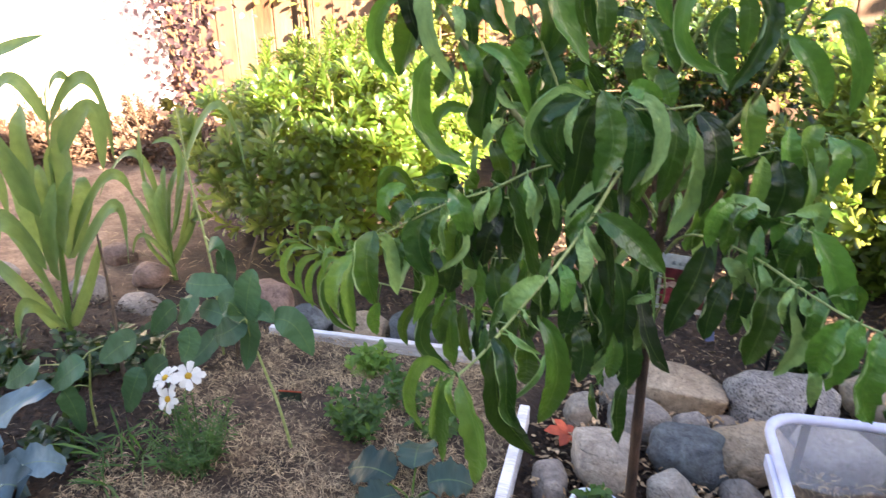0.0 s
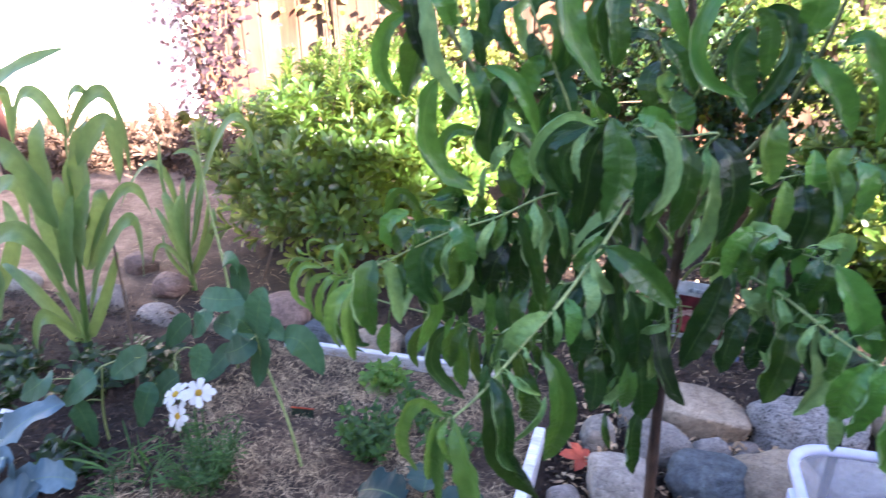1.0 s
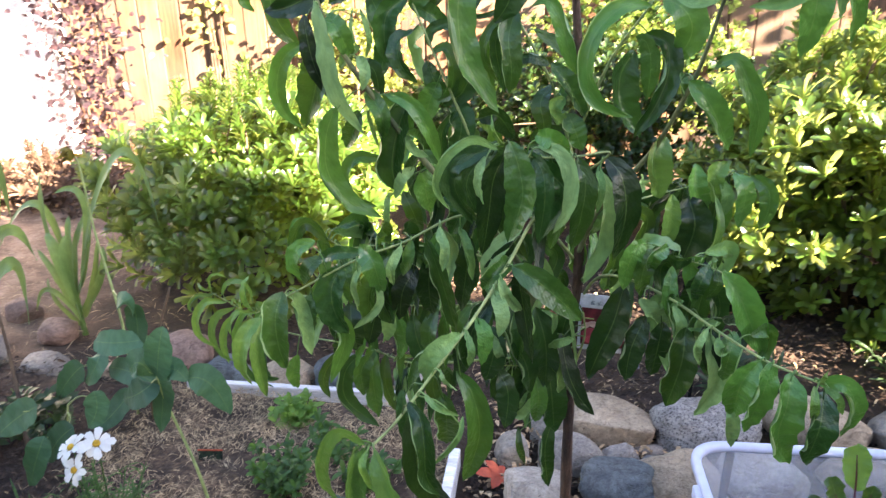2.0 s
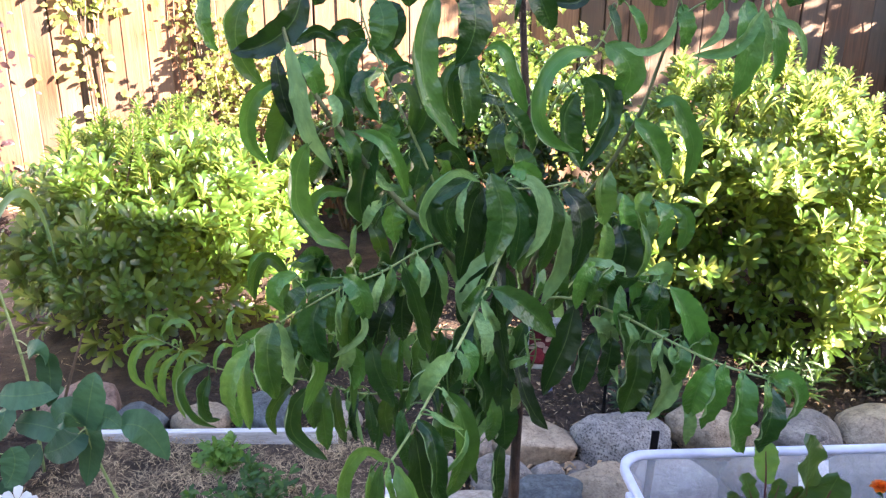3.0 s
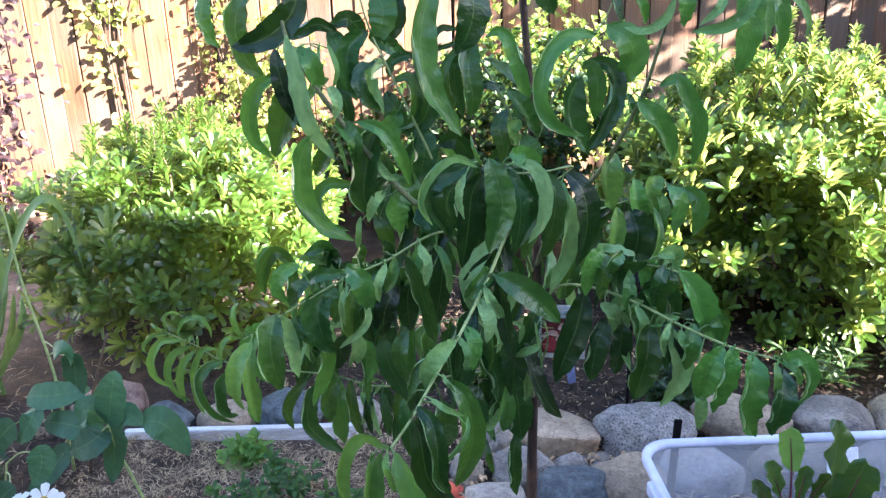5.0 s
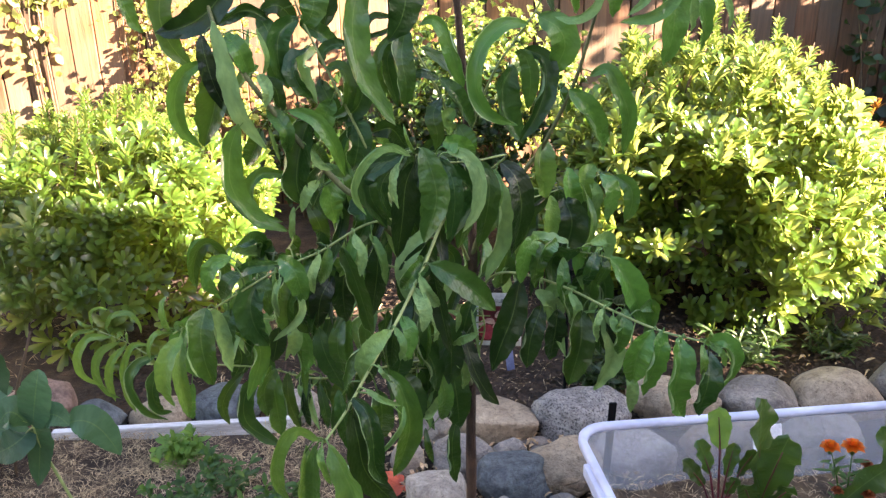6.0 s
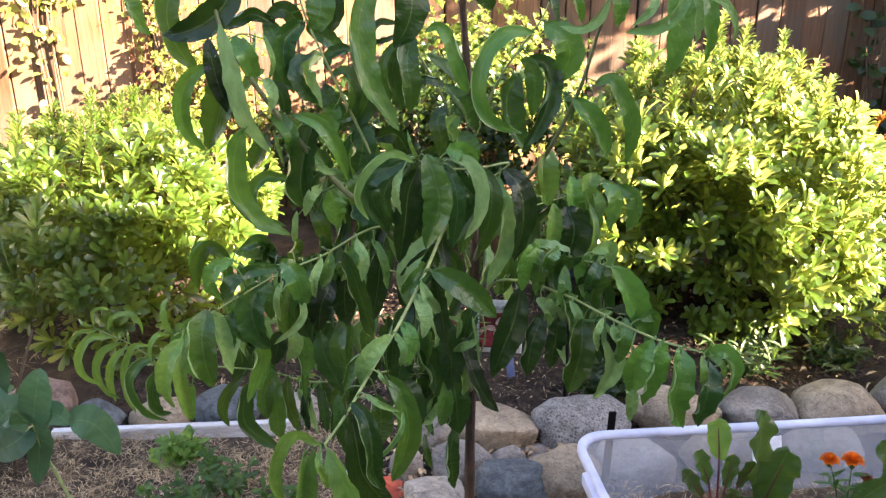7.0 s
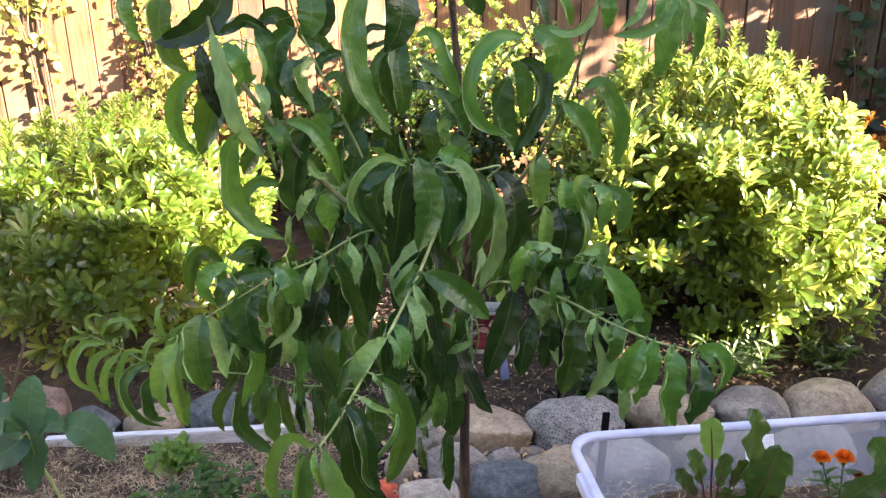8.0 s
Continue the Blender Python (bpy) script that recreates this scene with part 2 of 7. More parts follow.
M_EDGE = mottled("white_painted_wood", [(0.35, "c8c4c6"), (0.6, "ecebee")], 9.0, 0.6, 0.3, 70.0, stretch=(0.4, 3, 3))
M_WALL = mottled("white_render", [(0.3, "e2ddd4"), (0.7, "f0ece6")], 3.0, 0.9, 0.3, 90.0)
M_BEIGE_RENDER = mottled("beige_render", [(0.3, "a89c8c"), (0.7, "bdb2a2")], 2.0, 0.9, 0.3, 80.0)
M_STRAW = mottled("straw", [(0.3, "76604a"), (0.7, "d6bc96")], 30.0, 0.8, 0.1, 90.0, True, 0.5)
M_CHIP = mottled("bark_chip", [(0.3, "1e1611"), (0.7, "4e3b2d")], 30.0, 0.9, 0.3, 90.0, True, 0.5)
M_DRYLEAF = mottled("dry_leaf", [(0.3, "74543a"), (0.7, "d0b48e")], 20.0, 0.8, 0.2, 80.0, True, 0.55)
M_REDLEAF = mottled("red_leaf", [(0.3, "a83a20"), (0.7, "d2603c")], 25.0, 0.6, 0.2)
M_BLACK = mottled("black_plastic", [(0.3, "08080a"), (0.7, "101012")], 20.0, 0.8, 0.1)
M_BLACK.node_tree.nodes["Principled BSDF"].inputs["Specular IOR Level"].default_value = 0.12
M_REDPOST = mottled("red_brown_post", [(0.3, "2c1512"), (0.7, "4a2620")], 6.0, 0.75, 0.3, 60.0, stretch=(3, 3, 0.3))


# ---- mesh helpers ----
def mesh_object(name, verts, faces, material, parent=None, smooth=True, uv=None):
    me = bpy.data.meshes.new(name)
    me.from_pydata([tuple(v) for v in verts], [], [tuple(int(i) for i in f) for f in faces])
    if uv is not None:
        layer = me.uv_layers.new(name="UVMap")
        flat = np.asarray(uv)[[i for f in faces for i in f]]
        layer.data.foreach_set("uv", flat.astype(np.float32).ravel())
    if smooth:
        me.polygons.foreach_set("use_smooth", [True] * len(me.polygons))
    me.materials.append(material)
    me.update()
    ob = new(name, me)
    ob.parent = parent
    return ob


def part(name, bm, material, parent=None, label="", smooth=True):
    me = bpy.data.meshes.new(name)
    bmesh.ops.recalc_face_normals(bm, faces=bm.faces)
    bm.to_mesh(me)
    bm.free()
    if smooth:
        me.polygons.foreach_set("use_smooth", [True] * len(me.polygons))
    me.materials.append(material)
    ob = new(name, me)
    ob.parent = parent
    if label:
        ob["label"] = label
    return ob


def thing(name, label, category, group="", kind="", at=(0, 0, 0)):
    ob = new(name)
    ob.empty_display_size = 0.05
    ob.location = at
    return tagged(ob, label, category, group, kind)


def under(ob, parent):
    """Hang a part that is modelled in world coordinates under its thing."""
    ob.parent = parent
    ob.matrix_parent_inverse = Matrix.Translation(parent.location).inverted()
    return ob


class Soup:
    """Collects many small pieces into one mesh."""

    def __init__(self):
        self.v, self.f, self.n = [], [], 0

    def add(self, verts, faces):
        self.v.append(np.asarray(verts, float))
        self.f.extend(tuple(i + self.n for i in f) for f in faces)
        self.n += len(verts)

    def build(self, name, material, parent=None, smooth=True):
        return mesh_object(name, np.concatenate(self.v), self.f, material, parent, smooth)


def unit(v):
    v = np.asarray(v, float)
    return v / max(np.linalg.norm(v), 1e-9)


def spline(points, n):
    """Points of a smooth curve through the given ones."""
    p = np.asarray(points, float)
    if len(p) == 2:
        return p[0] + np.linspace(0, 1, n)[:, None] * (p[1] - p[0])
    q = np.vstack([2 * p[0] - p[1], p, 2 * p[-1] - p[-2]])
    out = []
    for u in np.linspace(0, len(p) - 1 - 1e-6, n):
        i, t = int(u), u - int(u)
        a, b, c, d = q[i:i + 4]
        out.append(0.5 * (2 * b + (c - a) * t + (2 * a - 5 * b + 4 * c - d) * t * t + (3 * b - a - 3 * c + d) * t ** 3))
    return np.array(out)


def tube(points, r0, r1, sides=7, n=0, wobble=0.0):
    """Vertices and faces of a tapered stem along a curve."""
    c = spline(points, n or 4 * len(points))
    verts, faces = [], []
    side = unit(np.cross(c[1] - c[0], (0.31, 0.87, 0.21)))
    for i in range(len(c)):
        t = unit(c[min(i + 1, len(c) - 1)] - c[max(i - 1, 0)])
        side = unit(side - t * side.dot(t))
        up = np.cross(t, side)
        r = r0 + (r1 - r0) * i / (len(c) - 1)
        r *= 1 + wobble * math.sin(i * 2.7) * math.cos(i * 1.3)
        for k in range(sides):
            a = 2 * math.pi * k / sides
            verts.append(c[i] + r * (math.cos(a) * side + math.sin(a) * up))
    for i in range(len(c) - 1):
        for k in range(sides):
            j = (k + 1) % sides
            faces.append((i * sides + k, i * sides + j, (i + 1) * sides + j, (i + 1) * sides + k))
    faces.append(tuple(range(sides))[::-1])
    faces.append(tuple((len(c) - 1) * sides + k for k in range(sides)))
    return verts, faces


def blade(base, mid, tip, width, face=(0, -1, 0.25), fold=0.25, wave=0.05, seg=9, across=4, shape=(0.62, 0.85), twist=0.0, phase=0.0, ruffle=0.0, knots=None, pucker=17.0, sway=0.0):
    """A leaf along a curve through three points: vertices, faces and its own coordinates across and along."""
    base, mid, tip = (np.asarray(p, float) for p in (base, mid, tip))
    ctrl = 2 * mid - 0.5 * (base + tip)
    a, b = shape
    peak = (a / (a + b)) ** a * (b / (a + b)) ** b
    verts, faces, uv = [], [], []
    seg = len(knots) - 1 if knots else seg
    for i in range(seg + 1):
        s = knots[i] if knots else i / seg
        p = (1 - s) ** 2 * base + 2 * s * (1 - s) * ctrl + s * s * tip
        t = unit(2 * (1 - s) * (ctrl - base) + 2 * s * (tip - ctrl))
        f0 = np.asarray(face, float)
        if sway:
            p = p + unit(np.cross(tip - base, f0)) * sway * np.linalg.norm(tip - base) * math.sin(2 * math.pi * s)
        side = unit(np.cross(t, f0))
        nrm = np.cross(side, t)
        ang = twist * (s - 0.3)
        side, nrm = side * math.cos(ang) + nrm * math.sin(ang), nrm * math.cos(ang) - side * math.sin(ang)
        w = 0.5 * width * max((s ** a) * ((1 - s) ** b) / peak, 0.03)
        for k in range(across + 1):
            u = 2 * k / across - 1
            wk = w * (1 + ruffle * abs(u) * (math.sin(s * 31 + phase + u) + 0.6 * math.sin(s * 53 - phase)))
            lift = fold * abs(u) * w + wave * width * u * u * math.sin(s * pucker + phase + (2.1 if u > 0 else 0))
            verts.append(p + side * u * wk * (1 - 0.12 * fold) + nrm * lift)
            uv.append((0.5 + 0.5 * u, s))
    m = across + 1
    for i in range(seg):
        for k in range(across):
            faces.append((i * m + k, i * m + k + 1, (i + 1) * m + k + 1, (i + 1) * m + k))
    return verts, faces, uv


def rosette(rng, count, length, width, spread=0.75):
    """A whorl of blunt leaves round the origin, opening upwards."""
    s = Soup()
    for i in range(count):
        a = 2.4 * i + rng.uniform(-0.3, 0.3)
        tilt = spread * (0.45 + 0.75 * i / count) + rng.uniform(-0.12, 0.12)
        d = np.array([math.cos(a) * math.sin(tilt), math.sin(a) * math.sin(tilt), math.cos(tilt)])
        L = length * rng.uniform(0.75, 1.15)
        out = np.array([math.cos(a), math.sin(a), 0])
        mid = d * L * 0.5
        tip = d * L + out * L * 0.12 - np.array([0, 0, L * 0.1])
        v, f, _ = blade((0, 0, -length * 0.12), mid, tip, width * rng.uniform(0.8, 1.1), face=np.array([0, 0, 1]) - out * 0.6, fold=0.3, wave=0.02, across=2, shape=(0.95, 0.24), knots=(0, 0.3, 0.65, 0.88, 0.975, 1.0))
        s.add(v, f)
    return np.concatenate(s.v), s.f


def aim(direction, roll):
    """A turn that takes z to the direction."""
    return np.array((Vector(direction).to_track_quat("Z", "Y").to_matrix() @ Matrix.Rotation(roll, 3, "Z")))


def box(name, size, at, material, parent=None, turn=(0, 0, 0), bevel=0.004, label=""):
    bm = bmesh.new()
    bmesh.ops.create_cube(bm, size=1.0, matrix=Matrix.Diagonal((*size, 1)))
    bmesh.ops.bevel(bm, geom=bm.edges[:], offset=bevel, segments=2, affect="EDGES", profile=0.6)
    bm.transform(pose(*at, *turn))
    return part(name, bm, material, parent, label, smooth=False)


# ---- ground ----
def build_ground():
    ax = np.unique(np.round(np.concatenate([[-160, -60, -25, -12], np.arange(-6, 6.01, 0.06), [12, 25, 60, 160]]), 3))
    ay = np.unique(np.round(np.concatenate([[-160, -60, -25, -8, -3], np.arange(0, 5.01, 0.06), [9, 25, 60, 160]]), 3))
    verts, faces = [], []
    for y in ay:
        for x in ax:
            near = 1.0 if abs(x) < 6.2 and -0.5 < y < 5.2 else 0.0
            z = near * (0.022 * noise.noise((x * 2.2, y * 2.2, 0)) + 0.012 * noise.noise((x * 9, y * 9, 3)))
            z += near * 0.10 * max(0, min(1, (y - 2.2) / 2.2)) * max(0, min(1, (-1.2 - x) / 1.5))
            if -2.4 < x < -0.11 and 0.3 < y < 1.88:
                z += 0.035
            verts.append((x, y, z))
    w = len(ax)
    for j in range(len(ay) - 1):
        for i in range(w - 1):
            faces.append((j * w + i, j * w + i + 1, (j + 1) * w + i + 1, (j + 1) * w + i))
    return tagged(mesh_object("ground", verts, faces, M_GROUND), "brown garden soil with dry mulch and scattered litter", "ground", kind="structure")


ground = build_ground()


# ---- fence and walls ----
def board_mesh(rng, width, height, thick):
    bm = bmesh.new()
    n = 8
    rows = []
    for k in range(n + 1):
        z = height * k / n
        dx = rng.uniform(-0.0018, 0.0018)
        w = width / 2 - (0.012 if k == n else 0)
        rows.append([bm.verts.new((sx * w + dx, sy, z)) for sx, sy in ((-1, 0), (-0.94, -0.004), (0.94, -0.004), (1, 0), (1, thick), (-1, thick))])
    for a, b in zip(rows, rows[1:]):
        for k in range(6):
            bm.faces.new((a[k], a[(k + 1) % 6], b[(k + 1) % 6], b[k]))
    bm.faces.new(rows[0][::-1])
    bm.faces.new(rows[-1])
    me = bpy.data.meshes.new("board")
    bmesh.ops.recalc_face_normals(bm, faces=bm.faces)
    bm.to_mesh(me)
    bm.free()
    me.materials.append(M_FENCE)
    return me


FENCE_Y = 4.5


def build_fence():
    rng = random.Random(4)
    fence = thing("wooden_fence", "weathered brown upright-board wooden garden fence", "fence", kind="structure", at=(0, FENCE_Y, 0))
    kinds = [board_mesh(rng, 0.1355, 1.85, 0.018) for _ in range(6)]
    x = -3.08
    while x < 5.0:
        b = new("board", rng.choice(kinds))
        b.parent = fence
        b.location = (x, rng.uniform(-0.004, 0.004), rng.uniform(-0.01, 0.01))
        b.rotation_euler = (rng.uniform(-0.004, 0.004), rng.uniform(-0.006, 0.006), rng.uniform(-0.012, 0.012))
        x += 0.14 + rng.uniform(-0.001, 0.0015)
    for z in (0.3, 1.0, 1.65):
        box("rail", (8.2, 0.04, 0.09), (1.0, 0.045, z), M_FENCE, fence)
    # Unseen back row of boards, added to keep light out of the gaps.
    for k in range(int(8.0 / 0.14)):
        b = new("board", kinds[k % 6])
        b.parent = fence
        b.location = (-3.01 + 0.1402 * k, 0.07, 0.0)
    for px in (-2.9, -0.5, 1.9, 4.3):
        box("post", (0.09, 0.09, 1.8), (px, 0.138, 0.9), M_FENCE, fence)
    return fence


build_fence()
wall = box("wall_west", (4.0, 0.16, 2.6), (-5.1, 4.18, 1.3), M_WALL, None, (0, 0, 11.0), 0.006)
tagged(wall, "sunlit white rendered garden wall", "wall", kind="structure")


def build_shade_gable():
    """An unseen gable slab, added to keep the low sun off the near beds."""
    shade_gable = thing("house", "unseen rendered gable slab added to shade the near beds", "house", kind="structure", at=(5.5, -3.64, 0))
    for name, outline, x0, x1, mat in (("wall", [(-3.2, 0), (3.2, 0), (3.2, 2.16), (0, 6.0), (-3.2, 2.16)], -0.45, -0.10, M_BEIGE_RENDER),
                                       ("roof", [(-3.22, 2.24), (0, 6.1), (3.22, 2.24), (3.22, 2.14), (0, 6.0), (-3.22, 2.14)], -0.5, -0.05, M_STEM)):
        bm = bmesh.new()
        a = [bm.verts.new((x0, y, z)) for y, z in outline]
        b = [bm.verts.new((x1, y, z)) for y, z in outline]
        n = len(outline)
        bm.faces.new(a[::-1])
        bm.faces.new(b)
        for k in range(n):
            bm.faces.new((a[k], a[(k + 1) % n], b[(k + 1) % n], b[k]))
        part(name, bm, mat, shade_gable, smooth=False)


build_shade_gable()
# Unseen wall added behind the beds to hold back skylight.
sky_screen = box("wall_south", (11.0, 0.4, 2.9), (-0.7, -2.8, 1.45), M_BEIGE_RENDER, None, (0, 0, 0), 0.01)
tagged(sky_screen, "unseen rendered wall added behind the garden beds to cut skylight", "wall", kind="structure")


# Unseen fence on the right, added to shade the mulch and shrub foot.
def build_shade_fence():
    rng = random.Random(8)
    fence = thing("shade_fence", "unseen plain wooden fence added to shade the low ground on the right", "fence", kind="structure", at=(5.1, 0, 0))
    me = board_mesh(rng, 0.136, 1.82, 0.018)
    y = -0.4
    while y < 4.5:
        b = new("board", me)
        b.parent = fence
        b.location, b.rotation_euler = (0, y, 0), (0, 0, radians(-90))
        y += 0.14
    for z in (0.3, 1.4):
        box("rail", (0.04, 4.9, 0.09), (0.04, 2.0, z), M_FENCE, fence)


build_shade_fence()
post = thing("garden_post", "slim red-brown wooden garden post", "post", at=(-3.48, 3.15, 0))
box("shaft", (0.06, 0.06, 1.9), (0, 0, 0.95), M_REDPOST, post, (0, 0, 12), 0.005)
box("cap", (0.09, 0.09, 0.03), (0, 0, 1.915), M_REDPOST, post, (0, 0, 12), 0.006)


# ---- shrubs ----
def leafy_shrub(name, label, category, centre, radii, count, material, length, width, per=9, seed=1, lumps=0.22, parts=0, part_material=None, spread=0.8, floor=0.1, sprigs=0, tall=(), hollow=None, stems=6, thin=0.0, skirt=0, tuck=0.0):
    """A shrub: woody stems, a dense crown of leaf whorls, and the nearest whorls as parts of their own."""
    rng = random.Random(seed)
    c, r = np.array(centre), np.array(radii)
    shrub = thing(name, label, category, at=(centre[0], centre[1], 0))
    kinds = [rosette(rng, per + rng.randint(-1, 2), length, width, spread) for _ in range(7)]
    soup, stem = Soup(), Soup()
    base = np.array((centre[0], centre[1], 0.0))
    spots = []
    for i in range(count):
        while True:
            d = unit([rng.gauss(0, 1) for _ in range(3)])
            if d[2] > -0.75:
                break
        bulge = 1 + lumps * noise.noise(Vector(d * 2.3) + Vector((seed * 3.1, 0, 0))) * 1.8 + 0.5 * lumps * noise.noise(Vector(d * 6.0) + Vector((0, seed * 1.7, 0)))
        depth = 1.0 if i < count * 0.5 else rng.uniform(0.35, 0.95)
        e = d.copy()
        if e[2] < 0 and not (tuck and e[0] < tuck):
            e[1 if tuck else 0:2] *= max(1.0, 0.94 / max(math.hypot(e[0], e[1]), 0.3))
        p = c + e * r * bulge * depth
        if p[2] < 0.3 and rng.random() < thin:
            continue
        if p[2] < floor or (hollow and sum(((p[k] - hollow[0][k]) / hollow[1][k]) ** 2 for k in range(3)) < 1 and rng.random() < 0.88):
            continue
        grow = unit(d * 0.95 + np.array([0.1, -0.1, 0.75]) + np.array([rng.gauss(0, 0.28) for _ in range(3)]))
        spots.append((p, grow, rng.uniform(0.75, 1.2), depth))
    for i in range(skirt):
        a = rng.uniform(0, 6.28)
        d = np.array([math.cos(a), math.sin(a), 0.0])
        wave = 1 + lumps * noise.noise(Vector(d * 2.3) + Vector((seed * 3.1, 0, 0.4))) * 1.8
        p = c + d * r * wave * (rng.uniform(0.5, 0.84) if tuck and d[0] < tuck + 0.1 or d[0] > 0.75 and tuck else rng.uniform(0.72, 1.0))
        p[2] = rng.uniform(0.02, 0.4)
        if hollow and sum(((p[k] - hollow[0][k]) / hollow[1][k]) ** 2 for k in range(3)) < 1:
            continue
        spots.append((p, unit(d * 0.9 + np.array([rng.gauss(0, 0.2), rng.gauss(0, 0.2), 0.6])), rng.uniform(0.75, 1.2), 1.0))
    for i in range(sprigs + len(tall)):
        a = rng.uniform(0, 6.28)
        q = rng.uniform(0.1, 0.8)
        root = c + r * np.array([math.cos(a) * q, math.sin(a) * q, math.sqrt(1 - q * q)]) * 0.95
        tip = root + np.array([rng.uniform(-0.06, 0.06), rng.uniform(-0.06, 0.06), rng.uniform(0.12, 0.24)])
        if i >= sprigs:
            tip = np.array(tall[i - sprigs])
            root = tip + np.array([rng.uniform(-0.07, 0.02), rng.uniform(-0.03, 0.03), -0.26])
        stem.add(*tube([root, (root + tip) / 2 + 0.01, tip], 0.004, 0.002, 5, 6))
        for k in range(7):
            spots.append((root + (tip - root) * (0.3 + 0.09 * k), unit(tip - root + np.array([rng.gauss(0, 0.04), rng.gauss(0, 0.04), 0])), 0.8 - 0.05 * k, 1.0))
    for k in range(stems):
        a = rng.uniform(0, 6.28)
        tip = c + r * 0.75 * unit([math.cos(a), math.sin(a), rng.uniform(0.2, 1.0)])
        foot = base + np.array([0.08 * math.cos(a), 0.08 * math.sin(a), -0.02])
        stem.add(*tube([foot, (foot + tip) / 2 + np.array([0, 0, 0.06]), tip], 0.014, 0.004, 6, 8))
        for j in range(4):
            q = foot + (tip - foot) * rng.uniform(0.4, 0.9)
            e = q + r * 0.5 * unit([rng.gauss(0, 1), rng.gauss(0, 1), rng.uniform(0, 1)])
            stem.add(*tube([q, (q + e) / 2 + 0.01, e], 0.006, 0.002, 5, 5))
    near = sorted(range(len(spots)), key=lambda i: spots[i][0][1] - spots[i][0][2] * 0.6 if spots[i][3] == 1.0 else 99)
    chosen = set(near[:parts])
    shared = []
    if parts:
        for v, f in kinds:
            me = bpy.data.meshes.new("sprig")
            me.from_pydata([tuple(q) for q in v], [], f)
            me.polygons.foreach_set("use_smooth", [True] * len(me.polygons))
            me.materials.append(part_material or material)
            shared.append(me)
    for i, (p, grow, size, _) in enumerate(spots):
        k = rng.randrange(len(kinds))
        m = aim(grow, rng.uniform(0, 6.28)) * size
        if i in chosen:
            ob = new("sprig", shared[k])
            ob.matrix_basis = Matrix.Translation(Vector(p)) @ Matrix([list(row) for row in m]).to_4x4()
            under(ob, shrub)
        else:
            v, f = kinds[k]
            soup.add(v @ m.T + p, f)
    under(stem.build("branchwork", M_STEM), shrub)["kind"] = "stuff"
    crown = under(soup.build("crown", material), shrub)
    crown["kind"] = "stuff"
    return shrub


leafy_shrub("mock_orange_shrub", "dense glossy green rounded shrub in low sun", "shrub", (1.2, 2.88, 0.45), (0.56, 0.6, 0.44), 2500, M_SHRUB, 0.072, 0.0195, 9, 3, 0.28, 290, M_SHRUB_P, spread=0.78, sprigs=34, floor=0.02, skirt=420, tuck=0.1, hollow=((0.95, 2.26, 0.33), (0.28, 0.38, 0.4)), tall=[(1.219, 2.9, 1.18), (1.304, 2.9, 1.14), (1.445, 2.9, 1.11), (1.597, 2.9, 1.0), (0.92, 2.95, 1.1), (1.1, 2.9, 1.06)])
leafy_shrub("mock_orange_shrub", "spreading glossy green shrub before the fence", "shrub", (-1.14, 2.87, 0.34), (0.52, 0.64, 0.36), 1700, M_SHRUB, 0.07, 0.019, 9, 7, 0.28, 290, M_SHRUB_P, spread=0.78, sprigs=30, floor=0.02, thin=0.55, skirt=80, tuck=2.0)
leafy_shrub("yellow_shrub", "yellow-green small-leaved shrub against the fence", "shrub", (0.42, 4.12, 0.72), (0.55, 0.28, 0.48), 1100, M_YELLOW, 0.035, 0.017, 7, 11, 0.3)
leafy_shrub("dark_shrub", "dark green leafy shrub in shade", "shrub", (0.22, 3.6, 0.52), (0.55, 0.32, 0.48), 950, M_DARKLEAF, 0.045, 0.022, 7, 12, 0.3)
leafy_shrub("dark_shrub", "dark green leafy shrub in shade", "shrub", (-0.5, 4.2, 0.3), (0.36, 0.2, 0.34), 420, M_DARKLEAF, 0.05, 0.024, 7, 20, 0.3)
leafy_shrub("small_shrub", "small yellow-green shrub beside the fence", "shrub", (-1.12, 4.29, 0.72), (0.32, 0.16, 0.42), 480, M_VINE, 0.035, 0.02, 6, 13, 0.35)
# Unseen tall shrub, added so that the right end of the fence lies shaded.
leafy_shrub("shade_shrub", "unseen tall dark leafy shrub added to shade the right of the fence", "shrub", (3.75, 3.78, 1.15), (0.62, 0.45, 1.2), 2300, M_DARKLEAF, 0.06, 0.032, 7, 14, 0.3)
# Out of view; this tree is added only to throw shade on the fence.
leafy_shrub("shade_tree", "unseen small leafy tree added to shade the upper fence", "tree", (4.25, 2.62, 2.75), (0.45, 0.5, 0.6), 1100, M_DARKLEAF, 0.06, 0.032, 7, 16, 0.3)
leafy_shrub("dry_shrub", "low shrub with rusty brown and yellow leaves", "shrub", (2.42, 3.5, 0.34), (0.3, 0.3, 0.3), 420, M_RUST, 0.04, 0.02, 6, 15, 0.3)


leafy_shrub("dead_brush", "heap of dead reddish-brown brush by the white wall", "brush pile", (-2.72, 3.55, 0.12), (0.5, 0.24, 0.10), 420, M_BRUSH, 0.06, 0.014, 6, 17, 0.35, floor=0.03, sprigs=10)
leafy_shrub("dead_brush", "heap of dead reddish-brown brush by the white wall", "brush pile", (-3.3, 3.35, 0.12), (0.4, 0.24, 0.09), 300, M_BRUSH, 0.06, 0.014, 6, 18, 0.35, floor=0.03, sprigs=6)


